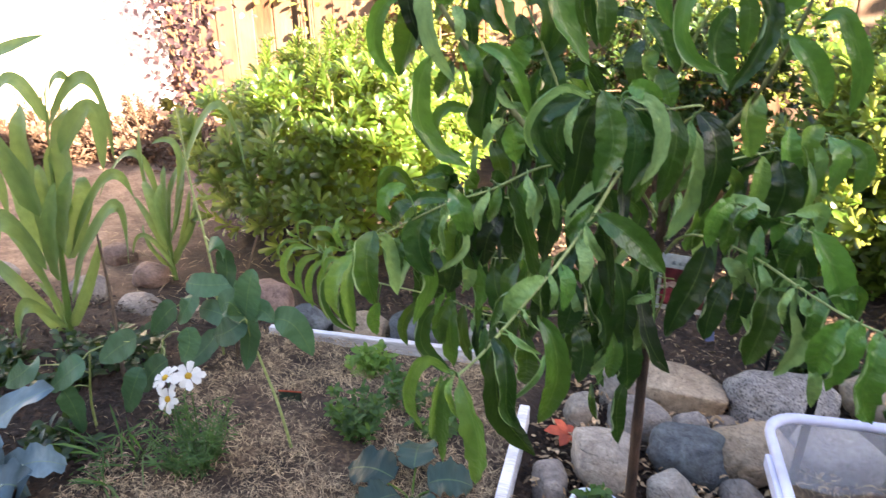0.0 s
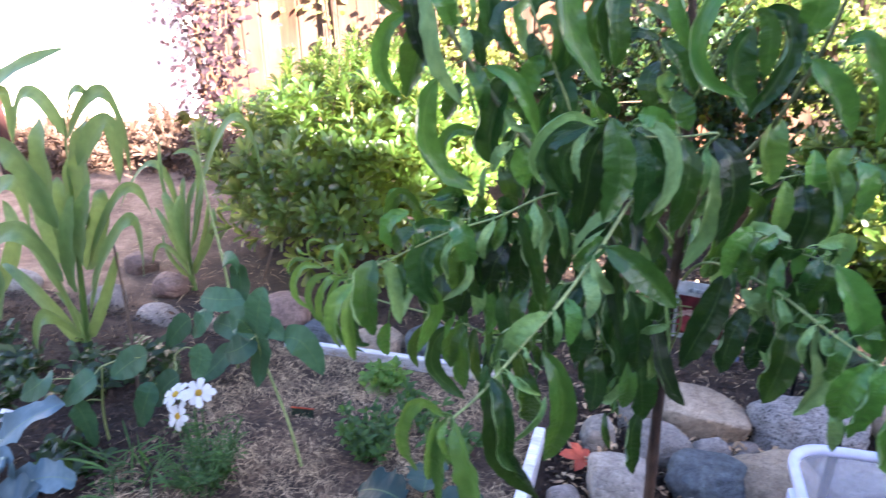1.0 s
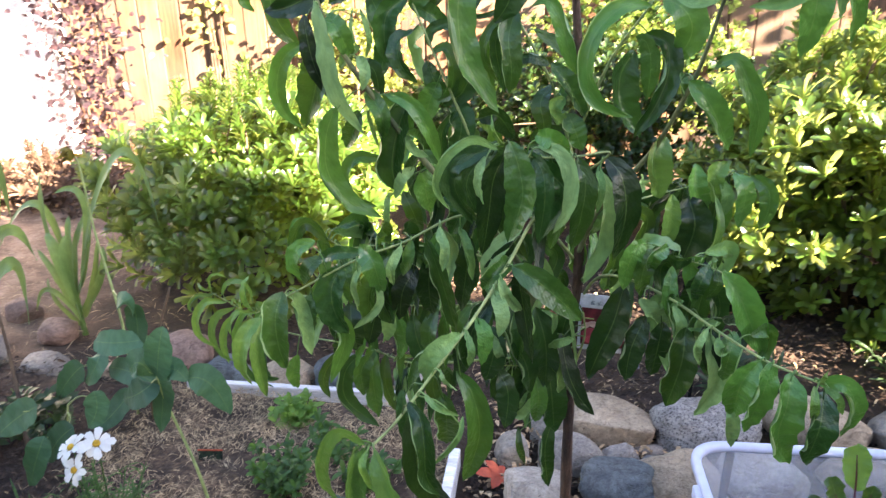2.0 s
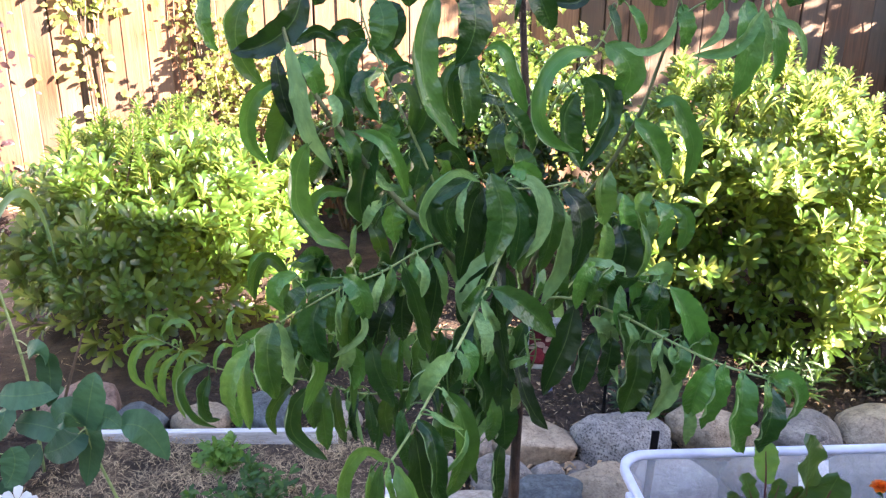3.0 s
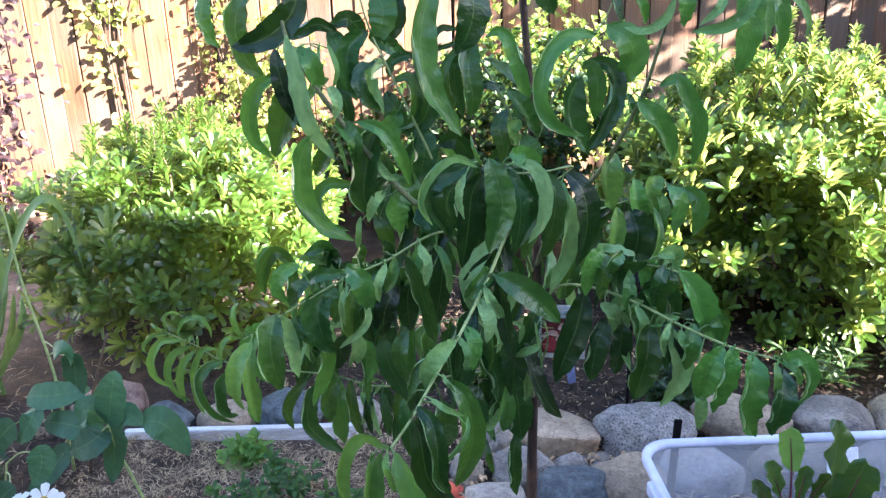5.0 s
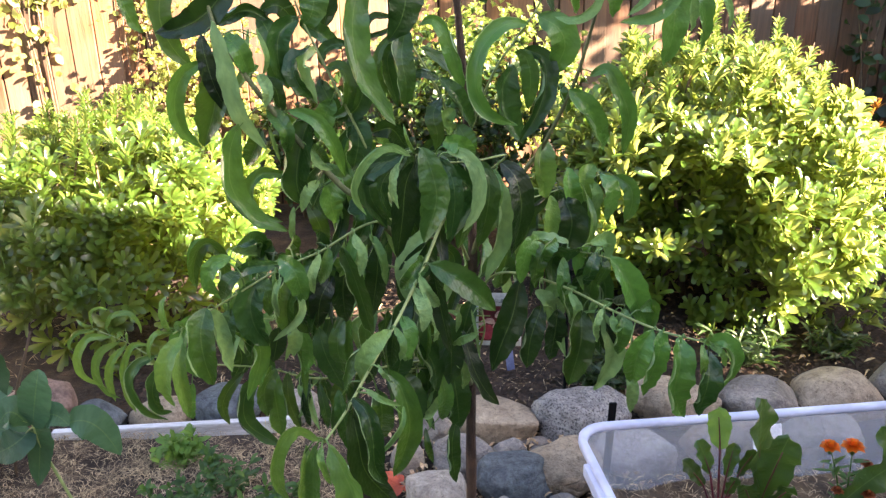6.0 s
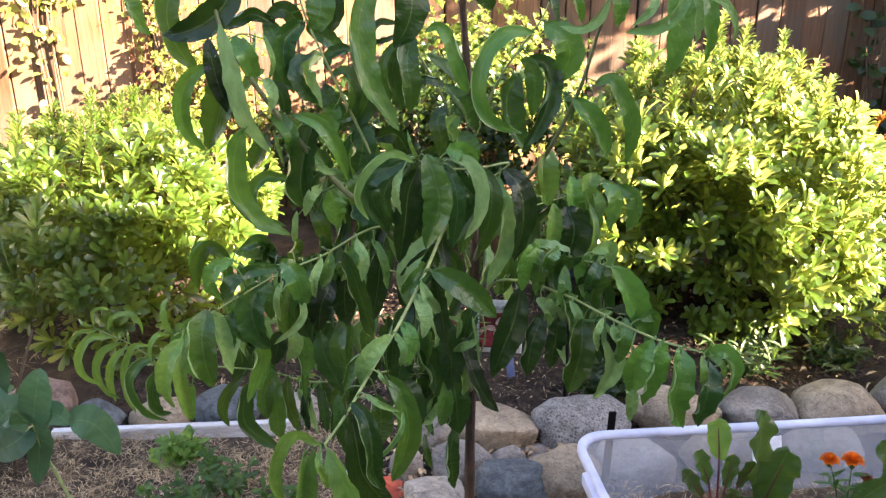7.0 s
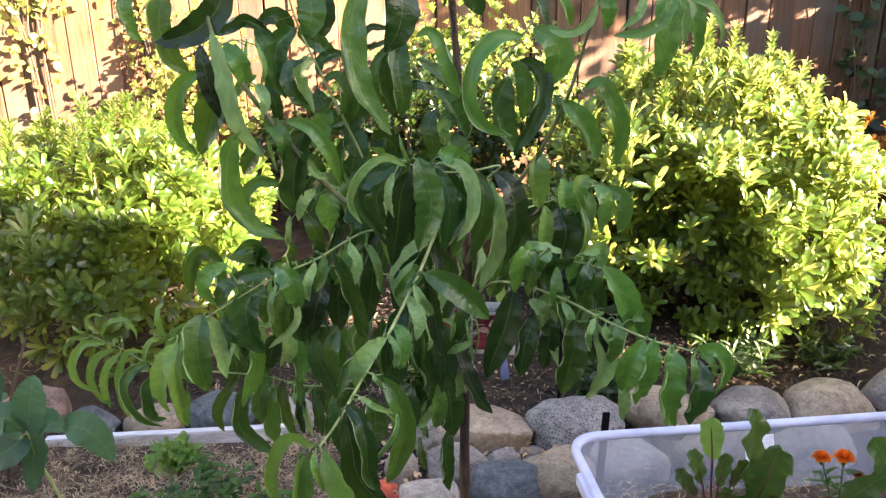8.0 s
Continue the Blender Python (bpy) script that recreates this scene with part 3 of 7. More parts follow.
def climber(name, label, foot, top, seed, material, leaf_size, count, width, low=0.8, depth=0.06):
    """A thin-stemmed climber against the fence."""
    rng = random.Random(seed)
    plant = thing(name, label, "climber", at=(foot[0], foot[1], 0))
    s, l = Soup(), Soup()
    foot, top = np.array(foot, float), np.array(top, float)
    lines = []
    for k in range(5):
        q = foot + np.array([rng.uniform(-0.06, 0.06), 0, 0])
        e = top + np.array([rng.uniform(-width, width), rng.uniform(-0.3, 0.3) * depth, rng.uniform(-0.3, 0.2)])
        m = (q + e) / 2 + np.array([rng.uniform(-0.12, 0.12), 0, 0])
        lines.append(spline([q, m, e], 20))
        s.add(*tube([q, m, e], 0.008, 0.003, 6, 12))
    for i in range(count):
        line = rng.choice(lines)
        p = line[int(20 * rng.random() ** low)] + np.array([rng.gauss(0, width * 0.3), rng.gauss(0, depth), rng.gauss(0, 0.06)])
        d = unit([rng.gauss(0, 1), rng.gauss(-0.4, 0.6), rng.gauss(-0.2, 0.6)])
        L = leaf_size * rng.uniform(0.6, 1.2)
        v, f, _ = blade(p, p + d * L * 0.5 + np.array([0, 0, 0.1 * L]), p + d * L, L * 0.7, face=(rng.gauss(0, 0.5), -1, rng.gauss(0.4, 0.5)), fold=0.2, seg=4, across=2, shape=(0.6, 0.6))
        l.add(v, f)
    under(s.build("branchwork", M_STEM), plant)["kind"] = "stuff"
    under(l.build("foliage", material), plant)["kind"] = "stuff"
    return plant


climber("climbing_vine", "thin climbing vine with yellow-green leaves on the fence", (-2.05, 4.47, 0.1), (-2.1, 4.455, 1.75), 21, M_VINE, 0.06, 260, 0.3, 0.22, 0.008)
climber("climbing_vine", "thin climbing vine with yellow-green leaves on the fence", (-1.5, 4.47, 0.1), (-1.42, 4.465, 1.4), 22, M_VINE, 0.042, 170, 0.16, 0.5, 0.008)
climber("purple_leaf_tree", "young purple-leaved tree by the white wall", (-2.74, 4.1, 0.1), (-2.82, 4.1, 1.95), 23, M_PURPLE, 0.05, 1400, 0.36)
climber("climbing_vine", "dark green climber hanging on the fence", (2.75, 4.40, 0.05), (2.75, 4.38, 1.5), 24, M_DARKLEAF, 0.09, 150, 0.2)


# ---- rocks ----
def rock(name, label, x, y, size, material, seed, turn=0.0, flat=0.0, sink=0.25, power=2.6):
    """A worn stone: a blunt box-sphere with broken facets."""
    bm = bmesh.new()
    bmesh.ops.create_icosphere(bm, subdivisions=4, radius=1.0)
    off = Vector((seed * 3.17, seed * 1.31, seed * 0.73))
    rng = random.Random(seed * 13 + 1)
    cuts = [(unit([rng.gauss(0, 1), rng.gauss(0, 1), rng.gauss(0.2, 0.8)]), rng.uniform(0.72, 0.95)) for _ in range(7)]
    for v in bm.verts:
        d = v.co.normalized()
        k = (abs(d.x) ** power + abs(d.y) ** power + abs(d.z) ** power) ** (-1 / power)
        k *= 1 + 0.16 * noise.noise(d * 1.3 + off) + 0.06 * noise.noise(d * 3.5 + off) + 0.018 * noise.noise(d * 9 + off)
        p = d * k
        for nrm, h in cuts:
            over = p.dot(Vector(nrm)) - h
            if over > 0:
                p -= Vector(nrm) * over * 0.7
        if flat and p.z > 1 - flat:
            p.z = 1 - flat + (p.z - 1 + flat) * 0.25
        v.co = Vector((p.x * size[0] / 2, p.y * size[1] / 2, p.z * size[2] / 2))
    bm.transform(pose(x, y, size[2] * (0.5 - sink), 0, 0, turn))
    ob = part(name, bm, material)
    return tagged(ob, label, "rock", group="garden border rocks")


rock("rock", "flat-topped tan slab rock in the border", 0.258, 1.86, (0.24, 0.16, 0.14), M_TAN, 1, -4, 0.35, 0.2, 7.0)
rock("rock", "grey speckled granite rock in the border", 0.505, 1.84, (0.28, 0.19, 0.175), M_GRANITE, 2, 6, 0.1, 0.2)
rock("rock", "tan rounded rock beside the plastic tub", 0.412, 1.63, (0.21, 0.18, 0.14), M_TAN, 3, 20, 0.2, 0.25, 3.2)
rock("rock", "dark blue-grey rock beside the peach trunk", 0.287, 1.58, (0.2, 0.155, 0.15), M_BLUE, 4, -28, 0.1, 0.25, 3.0)
rock("rock", "small grey-brown rock in the border", 0.287, 1.72, (0.1, 0.1, 0.1), M_GREY, 5, 30, 0, 0.3)
rock("rock", "thin grey flat stone between rocks", 0.378, 1.785, (0.12, 0.06, 0.06), M_GREY, 6, 10, 0, 0.3)
rock("rock", "grey-brown rounded rock behind the peach trunk", 0.165, 1.7, (0.17, 0.14, 0.13), M_GREY, 7, 0, 0, 0.25)
rock("rock", "small pale rounded rock", 0.243, 1.465, (0.118, 0.105, 0.105), M_PALE, 8, 5, 0, 0.25)
rock("rock", "pale grey rock with worn facets", 0.09, 1.505, (0.14, 0.15, 0.175), M_PALE, 9, 15, 0.1, 0.25, 3.4)
rock("rock", "dark grey rock beside the white edging board", -0.022, 1.43, (0.085, 0.13, 0.11), M_GREY, 10, 8, 0, 0.3)
rock("rock", "pale blue-grey broken rock", 0.012, 1.7, (0.08, 0.09, 0.125), M_PALE, 11, 35, 0.1, 0.25, 4.0)
rock("rock", "grey rock near the plastic tub", 0.395, 1.475, (0.1, 0.11, 0.1), M_GREY, 12, 0, 0, 0.3)
rock("rock", "pale grey rock near the plastic tub", 0.34, 1.395, (0.15, 0.12, 0.09), M_PALE, 13, 0, 0, 0.3)
rock("rock", "pale rock under the peach leaves", 0.105, 1.84, (0.1, 0.1, 0.13), M_PALE, 14, 0, 0, 0.25)
rock("rock", "tan rounded rock in the border", 0.80, 1.93, (0.25, 0.18, 0.14), M_TAN, 15, -6, 0, 0.2)
rock("rock", "grey rounded rock in the border", 1.055, 1.935, (0.25, 0.19, 0.145), M_GREY, 16, 4, 0, 0.27)
rock("rock", "brown-grey rounded rock in the border", 1.30, 1.955, (0.26, 0.2, 0.15), M_TAN, 17, -8, 0, 0.27)
rock("rock", "brown-grey rounded rock in the border", 1.56, 2.0, (0.27, 0.2, 0.155), M_GREY, 18, 12, 0, 0.2)
rock("rock", "brown-grey rounded rock in the border", 1.83, 2.06, (0.25, 0.2, 0.2), M_TAN, 19, 0, 0, 0.2)
rock("rock", "pale rock behind the plastic tub", 0.62, 1.70, (0.22, 0.15, 0.13), M_PALE, 20, 0, 0, 0.25)
rock("rock", "pale rock behind the plastic tub", 0.88, 1.74, (0.24, 0.15, 0.14), M_TAN, 21, 0, 0, 0.25)
rock("rock", "pale rock behind the plastic tub", 1.15, 1.75, (0.22, 0.15, 0.13), M_PALE, 22, 0, 0, 0.25)
rock("rock", "large brown-pink rounded rock behind the edging", -1.08, 2.03, (0.24, 0.18, 0.155), M_PINK, 23, 0, 0, 0.2)
rock("rock", "blue-grey rounded rock behind the white edging", -0.89, 1.97, (0.17, 0.13, 0.12), M_BLUE, 24, 0, 0, 0.22)
rock("rock", "tan rounded rock behind the white edging", -0.705, 1.995, (0.2, 0.13, 0.1), M_TAN, 25, 0, 0, 0.25)
rock("rock", "dark blue-grey rock behind the white edging", -0.515, 2.0, (0.19, 0.15, 0.13), M_BLUE, 26, -15, 0.1, 0.22, 3.4)
rock("rock", "pale rock behind the white edging", -0.30, 2.0, (0.13, 0.12, 0.12), M_PALE, 27, 0, 0, 0.25)
rock("rock", "grey flat rock by the corn", -1.51, 1.93, (0.18, 0.12, 0.09), M_GREY, 28, 5, 0, 0.25)
rock("rock", "brown rounded rock by the corn", -1.62, 2.16, (0.14, 0.12, 0.11), M_PINK, 29, 0, 0, 0.25)
rock("rock", "small pinkish stone by the corn", -1.28, 1.95, (0.08, 0.07, 0.06), M_TAN, 30, 0, 0, 0.25)
rock("rock", "small pale stone by the corn", -1.30, 2.12, (0.07, 0.05, 0.05), M_PALE, 31, 0, 0, 0.25)
rock("rock", "brown rock by the corn", -1.88, 2.3, (0.14, 0.12, 0.1), M_PINK, 32, 0, 0, 0.25)
rock("rock", "pale rock at the bed edge", -2.2, 2.0, (0.2, 0.14, 0.12), M_PALE, 33, 0, 0, 0.25)
rock("rock", "brown rock at the bed edge", -1.75, 1.98, (0.16, 0.13, 0.12), M_GREY, 34, 0, 0, 0.25)

rock("rock", "small grey stone between the rocks", 0.375, 1.72, (0.09, 0.07, 0.06), M_GREY, 41, 0, 0, 0.25)
rock("rock", "small tan stone between the rocks", 0.2, 1.72, (0.08, 0.07, 0.06), M_TAN, 42, 30, 0, 0.25)

# ---- white edging boards ----
edge = box("edging_board", (0.68, 0.022, 0.08), (-0.63, 1.887, 0.022), M_EDGE, None, (0, 0, 2.2), 0.004)
tagged(edge, "weathered white-painted timber edging of the bed", "edging", group="bed edging")
edge = box("edging_board", (0.026, 1.1, 0.12), (-0.098, 1.09, 0.02), M_EDGE, None, (0, 0, 2.0), 0.004)
tagged(edge, "weathered white-painted timber edging of the bed", "edging", group="bed edging")


# ---- litter on the ground ----
def scatter(name, label, category, count, area, length, width, material, seed, lift=0.012, flatness=0.25, curl=0.2, patchy=0.0):
    rng = random.Random(seed)
    s = Soup()
    for i in range(count):
        x, y = rng.uniform(area[0], area[1]), rng.uniform(area[2], area[3])
        if patchy and 0.5 + noise.noise((x * 5, y * 5, seed)) + 0.6 * noise.noise((x * 17, y * 17, seed)) < patchy * rng.random():
            continue
        a = rng.uniform(0, 6.28)
        L = length * rng.uniform(0.4, 1.3)
        d = np.array([math.cos(a), math.sin(a), rng.gauss(0, flatness)])
        p = np.array([x, y, lift + rng.uniform(0, 0.02)])
        m = p + d * L * 0.5 + np.array([0, 0, curl * L * rng.uniform(-0.3, 1)])
        v, f, _ = blade(p, m, p + d * L, width * rng.uniform(0.6, 1.3), face=(rng.gauss(0, 0.3), rng.gauss(0, 0.3), 1), fold=0.15, wave=0, seg=3, across=1 if width < 0.006 else 2, shape=(0.4, 0.4))
        v = np.array(v)
        v[:, 2] = np.maximum(v[:, 2], 0.004)
        s.add(v, f)
    return tagged(s.build(name, material), label, category, kind="stuff")


scatter("straw_mulch", "dry tangled straw mulch on the bed", "straw", 42000, (-1.05, -0.13, 0.9, 1.865), 0.024, 0.0015, M_STRAW, 31, 0.036, 0.3, 0.35, 1.0)
scatter("bark_mulch", "dark soil crumbs and dry bits in the bed", "mulch", 6500, (-2.4, -0.95, 0.85, 1.95), 0.022, 0.009, M_CHIP, 39, 0.034, 0.3, 0.3)
scatter("straw_mulch", "sparse dry straw on the dark bed soil", "straw", 1500, (-2.4, -1.0, 0.85, 1.95), 0.035, 0.0018, M_STRAW, 40, 0.036, 0.2, 0.3, 1.0)
scatter("straw_mulch", "dry grass litter on the bare soil", "straw", 3500, (-3.6, -1.2, 1.9, 4.2), 0.045, 0.0025, M_STRAW, 32, 0.02)
scatter("straw_mulch", "dry grass litter between the shrubs", "straw", 2200, (-0.7, 0.6, 1.95, 3.4), 0.03, 0.0022, M_STRAW, 36)
scatter("bark_mulch", "dark chipped bark mulch behind the rocks", "mulch", 16000, (-1.0, 2.7, 1.9, 3.2), 0.024, 0.009, M_CHIP, 33)
scatter("bark_mulch", "dark bark and soil crumbs between rocks", "mulch", 3600, (-0.08, 0.48, 1.25, 1.9), 0.02, 0.008, M_CHIP, 34)
scatter("dry_leaves", "curled dry leaves fallen between the rocks", "leaf litter", 1100, (-0.08, 0.6, 1.3, 1.95), 0.026, 0.009, M_DRYLEAF, 35, 0.025, 0.3, 0.4)
scatter("dry_leaves", "curled dry leaves on the mulch", "leaf litter", 900, (-0.6, 2.5, 1.95, 3.2), 0.026, 0.009, M_DRYLEAF, 37, 0.02, 0.3, 0.5)


def fallen_leaf():
    s = Soup()
    for a, L in ((0, 0.062), (55, 0.05), (-55, 0.05), (115, 0.034), (-115, 0.034)):
        d = np.array([math.cos(radians(a + 140)), math.sin(radians(a + 140)), 0.12])
        v, f, _ = blade((0, 0, 0), d * L * 0.5 + np.array([0, 0, 0.006]), d * L, L * 0.55, face=(0, 0, 1), fold=0.2, seg=4, across=2, shape=(0.5, 0.6))
        s.add(v, f)
    ob = s.build("maple_leaf", M_REDLEAF)
    ob.matrix_basis = pose(-0.003, 1.597, 0.04, 20, 0, 60)
    return tagged(ob, "fallen red maple leaf lying on soil", "leaf")


fallen_leaf()


# ---- peach tree ----
peach_tree = thing("peach_tree", "young peach tree with long drooping green leaves", "tree", at=(0.155, 1.30, 0))
branch_lines = {}
leaf_rng = random.Random(51)


def limb(tree, points, r0, r1):
    v, f = tube(points, r0, r1, 7, 6 * len(points), 0.06)
    ob = under(mesh_object("branch", v, f, M_LIMB if r0 > 0.0042 else M_TWIG), tree)
    branch_lines[ob.name] = spline(points, 40)
    return ob


def hanging_leaf(points, width, facing, fold, wave, twist, phase, curl=0.0, seg=24, across=6):
    """A long leaf along a smooth curve, folded at its rib, with puckered edges and one rim curled over: vertices, faces, own coordinates."""
    line = spline(points, seg + 1)
    step = np.concatenate([[0], np.cumsum(np.linalg.norm(np.diff(line, axis=0), axis=1))])
    verts, faces, uv = [], [], []
    side = None
    for i, p in enumerate(line):
        s = step[i] / step[-1]
        t = unit(line[min(i + 1, seg)] - line[max(i - 1, 0)])
        across_way = unit(np.cross(t, facing))
        if side is not None and across_way.dot(side) < 0:
            across_way = -across_way
        side = across_way
        nrm = np.cross(side, t)
        ang = twist * (s - 0.4)
        sd, nr = side * math.cos(ang) + nrm * math.sin(ang), nrm * math.cos(ang) - side * math.sin(ang)
        w = 0.5 * width * max((s ** 0.62) * ((1 - s) ** 0.8) / 0.379, 0.03)
        for k in range(across + 1):
            u = 2 * k / across - 1
            edge = 1 + 0.035 * abs(u) * math.sin(s * 41 + phase + 2 * u)
            lift = fold * abs(u) * w + wave * width * u * u * (math.sin(s * 24 + phase + (2.1 if u > 0 else 0)) + 0.5 * math.sin(s * 43 - phase))
            roll = curl * max(0.0, math.sin(3.14 * min(max(s * 1.25 - 0.1, 0.0), 1.0)) + 0.25 * math.sin(s * 17 + phase))
            if k == across and roll > 0:
                verts.append(p + sd * 0.68 * w + nr * lift + (sd * math.cos(roll) + nr * math.sin(roll)) * 0.36 * w)
            else:
                verts.append(p + sd * u * w * edge + nr * lift)
            uv.append((0.5 + 0.5 * u + (0.1 * roll if k == across else 0), s))
    m = across + 1
    for i in range(seg):
        for k in range(across):
            faces.append((i * m + k, i * m + k + 1, (i + 1) * m + k + 1, (i + 1) * m + k))
    return verts, faces, uv


PEACH_KINDS = {"": M_PEACH, "dark": M_PEACH_SHADED, "pale": M_PEACH_UNDER, "young": M_PEACH_YOUNG}


def leaf(branch, points, width, kind=""):
    """One drooping peach leaf with its stalk, as a part of its branch."""
    line = branch_lines[branch.name]
    base = np.array(points[0])
    near = line[np.argmin(np.linalg.norm(line - base, axis=1))]
    rng = leaf_rng
    facing = (rng.gauss(0, 0.3), -1, rng.uniform(0.0, 0.5))
    v, f, uv = hanging_leaf(points, width * 1.06, facing, rng.choice((0.1, 0.25, 0.45, 0.7)), rng.uniform(0.03, 0.075), rng.uniform(-0.6, 0.6), rng.uniform(0, 6), rng.choice((0, 0, 0, 1.6, 2.3)))
    stalk = unit(np.array(points[1]) - base) * 0.01
    sv, sf = tube([near, (near + base) / 2 + np.array([0, 0, 0.004]), base + stalk], 0.0011, 0.0009, 5, 6)
    n = len(v)
    v = list(v) + list(sv)
    uv = list(uv) + [(0.5, 0.0)] * len(sv)
    f = list(f) + [tuple(i + n for i in q) for q in sf]
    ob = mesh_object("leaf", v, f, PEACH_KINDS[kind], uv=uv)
    ob.parent = branch
    ob.matrix_parent_inverse = Matrix.Identity(4)
    return ob


tv, tf = tube([(0.158, 1.325, -0.05), (0.156, 1.315, 0.15), (0.154, 1.288, 0.44), (0.158, 1.275, 0.75), (0.147, 1.26, 1.0), (0.131, 1.25, 1.2), (0.113, 1.25, 1.42)], 0.0125, 0.0045, 10, 40, 0.08)
trunk = under(mesh_object("trunk", tv, tf, M_BARK), peach_tree)
branch_lines[trunk.name] = spline([(0.156, 1.315, 0.15), (0.154, 1.288, 0.44), (0.158, 1.275, 0.75), (0.147, 1.25, 1.2)], 40)
b = trunk
leaf(b, [(0.141, 1.238, 1.042), (0.127, 1.23, 1.085), (0.114, 1.23, 1.123), (0.095, 1.235, 1.146), (0.073, 1.24, 1.138)], 0.0258)
leaf(b, [(0.104, 1.217, 1.061), (0.126, 1.215, 1.035), (0.144, 1.225, 1.005), (0.157, 1.241, 0.98)], 0.0301, 'dark')
leaf(b, [(0.14, 1.22, 1.243), (0.156, 1.206, 1.208), (0.177, 1.227, 1.169)], 0.0358, 'dark')
leaf(b, [(0.236, 1.22, 1.235), (0.205, 1.202, 1.209), (0.165, 1.212, 1.212)], 0.0189, 'dark')
leaf(b, [(0.129, 1.25, 1.233), (0.121, 1.223, 1.208), (0.119, 1.235, 1.181)], 0.0097, 'dark')
leaf(b, [(0.103, 1.23, 1.279), (0.094, 1.211, 1.247), (0.104, 1.229, 1.217)], 0.0285)
b = limb(peach_tree, [(0.151, 1.270, 0.499), (0.097, 1.220, 0.660), (0.067, 1.180, 0.763), (-0.016, 1.130, 0.886), (-0.051, 1.120, 0.921), (-0.122, 1.120, 1.008), (-0.182, 1.120, 1.097), (-0.214, 1.140, 1.157), (-0.231, 1.180, 1.233)], 0.0068, 0.0024)
leaf(b, [(-0.335, 1.18, 1.222), (-0.339, 1.16, 1.184), (-0.332, 1.163, 1.154), (-0.323, 1.175, 1.137)], 0.0255)
leaf(b, [(-0.263, 1.175, 1.218), (-0.286, 1.172, 1.195), (-0.295, 1.172, 1.157), (-0.286, 1.179, 1.118), (-0.263, 1.192, 1.083)], 0.0363)
leaf(b, [(-0.189, 1.155, 1.224), (-0.203, 1.148, 1.183), (-0.233, 1.148, 1.156), (-0.267, 1.151, 1.142), (-0.299, 1.156, 1.138)], 0.0402, 'dark')
leaf(b, [(-0.207, 1.108, 1.154), (-0.196, 1.1, 1.114), (-0.189, 1.097, 1.069), (-0.18, 1.101, 1.026), (-0.15, 1.116, 0.974)], 0.0257, 'pale')
leaf(b, [(-0.225, 1.116, 1.136), (-0.221, 1.111, 1.106), (-0.214, 1.113, 1.067), (-0.2, 1.124, 1.023)], 0.0241, 'dark')
leaf(b, [(-0.222, 1.117, 1.101), (-0.256, 1.111, 1.08), (-0.272, 1.113, 1.041), (-0.269, 1.122, 1.004), (-0.248, 1.136, 0.976)], 0.0233)
leaf(b, [(-0.225, 1.125, 1.099), (-0.215, 1.125, 1.074), (-0.222, 1.131, 1.034), (-0.248, 1.148, 0.976)], 0.0417)
leaf(b, [(-0.183, 1.1, 1.015), (-0.199, 1.098, 0.975), (-0.202, 1.099, 0.925), (-0.179, 1.105, 0.881), (-0.132, 1.117, 0.851)], 0.0366)
leaf(b, [(-0.163, 1.14, 1.003), (-0.168, 1.134, 0.98), (-0.191, 1.158, 0.944)], 0.0247)
leaf(b, [(-0.127, 1.14, 0.933), (-0.163, 1.131, 0.936), (-0.18, 1.128, 0.913), (-0.172, 1.129, 0.878), (-0.14, 1.134, 0.861)], 0.0194)
leaf(b, [(-0.169, 1.16, 1.141), (-0.17, 1.154, 1.11), (-0.163, 1.165, 1.079)], 0.0081, 'pale')
leaf(b, [(-0.158, 1.157, 1.141), (-0.145, 1.152, 1.102), (-0.157, 1.169, 1.072)], 0.0081, 'pale')
leaf(b, [(-0.155, 1.14, 1.091), (-0.176, 1.142, 1.08), (-0.193, 1.158, 1.058)], 0.0141, 'pale')
leaf(b, [(-0.157, 1.14, 1.072), (-0.133, 1.125, 1.061), (-0.131, 1.133, 1.032), (-0.15, 1.153, 1.017)], 0.0229, 'dark')
leaf(b, [(-0.115, 1.11, 1.031), (-0.079, 1.101, 1.02), (-0.054, 1.105, 0.983), (-0.042, 1.128, 0.93)], 0.0206)
leaf(b, [(-0.087, 1.13, 1.02), (-0.103, 1.123, 0.976), (-0.113, 1.125, 0.926), (-0.108, 1.131, 0.886)], 0.048, 'dark')
leaf(b, [(-0.049, 1.15, 0.923), (-0.065, 1.128, 0.898), (-0.06, 1.135, 0.856)], 0.0355)
leaf(b, [(-0.034, 1.156, 0.89), (-0.016, 1.126, 0.862), (-0.032, 1.139, 0.821)], 0.0304, 'dark')
leaf(b, [(-0.1, 1.13, 0.888), (-0.084, 1.123, 0.858), (-0.079, 1.154, 0.813)], 0.0227)
leaf(b, [(-0.123, 1.14, 0.883), (-0.128, 1.135, 0.853), (-0.133, 1.163, 0.82)], 0.0106, 'pale')
leaf(b, [(-0.081, 1.13, 0.924), (-0.096, 1.111, 0.912), (-0.109, 1.12, 0.879)], 0.0157, 'pale')
leaf(b, [(-0.075, 1.16, 0.943), (-0.05, 1.153, 0.909), (-0.037, 1.173, 0.858)], 0.0359)
leaf(b, [(-0.148, 1.13, 1.007), (-0.143, 1.134, 0.982), (-0.139, 1.153, 0.946)], 0.0061, 'pale')
leaf(b, [(-0.296, 1.18, 1.277), (-0.292, 1.177, 1.251), (-0.31, 1.19, 1.219)], 0.0274)
leaf(b, [(-0.179, 1.2, 1.271), (-0.169, 1.195, 1.24), (-0.182, 1.203, 1.203)], 0.0371, 'dark')
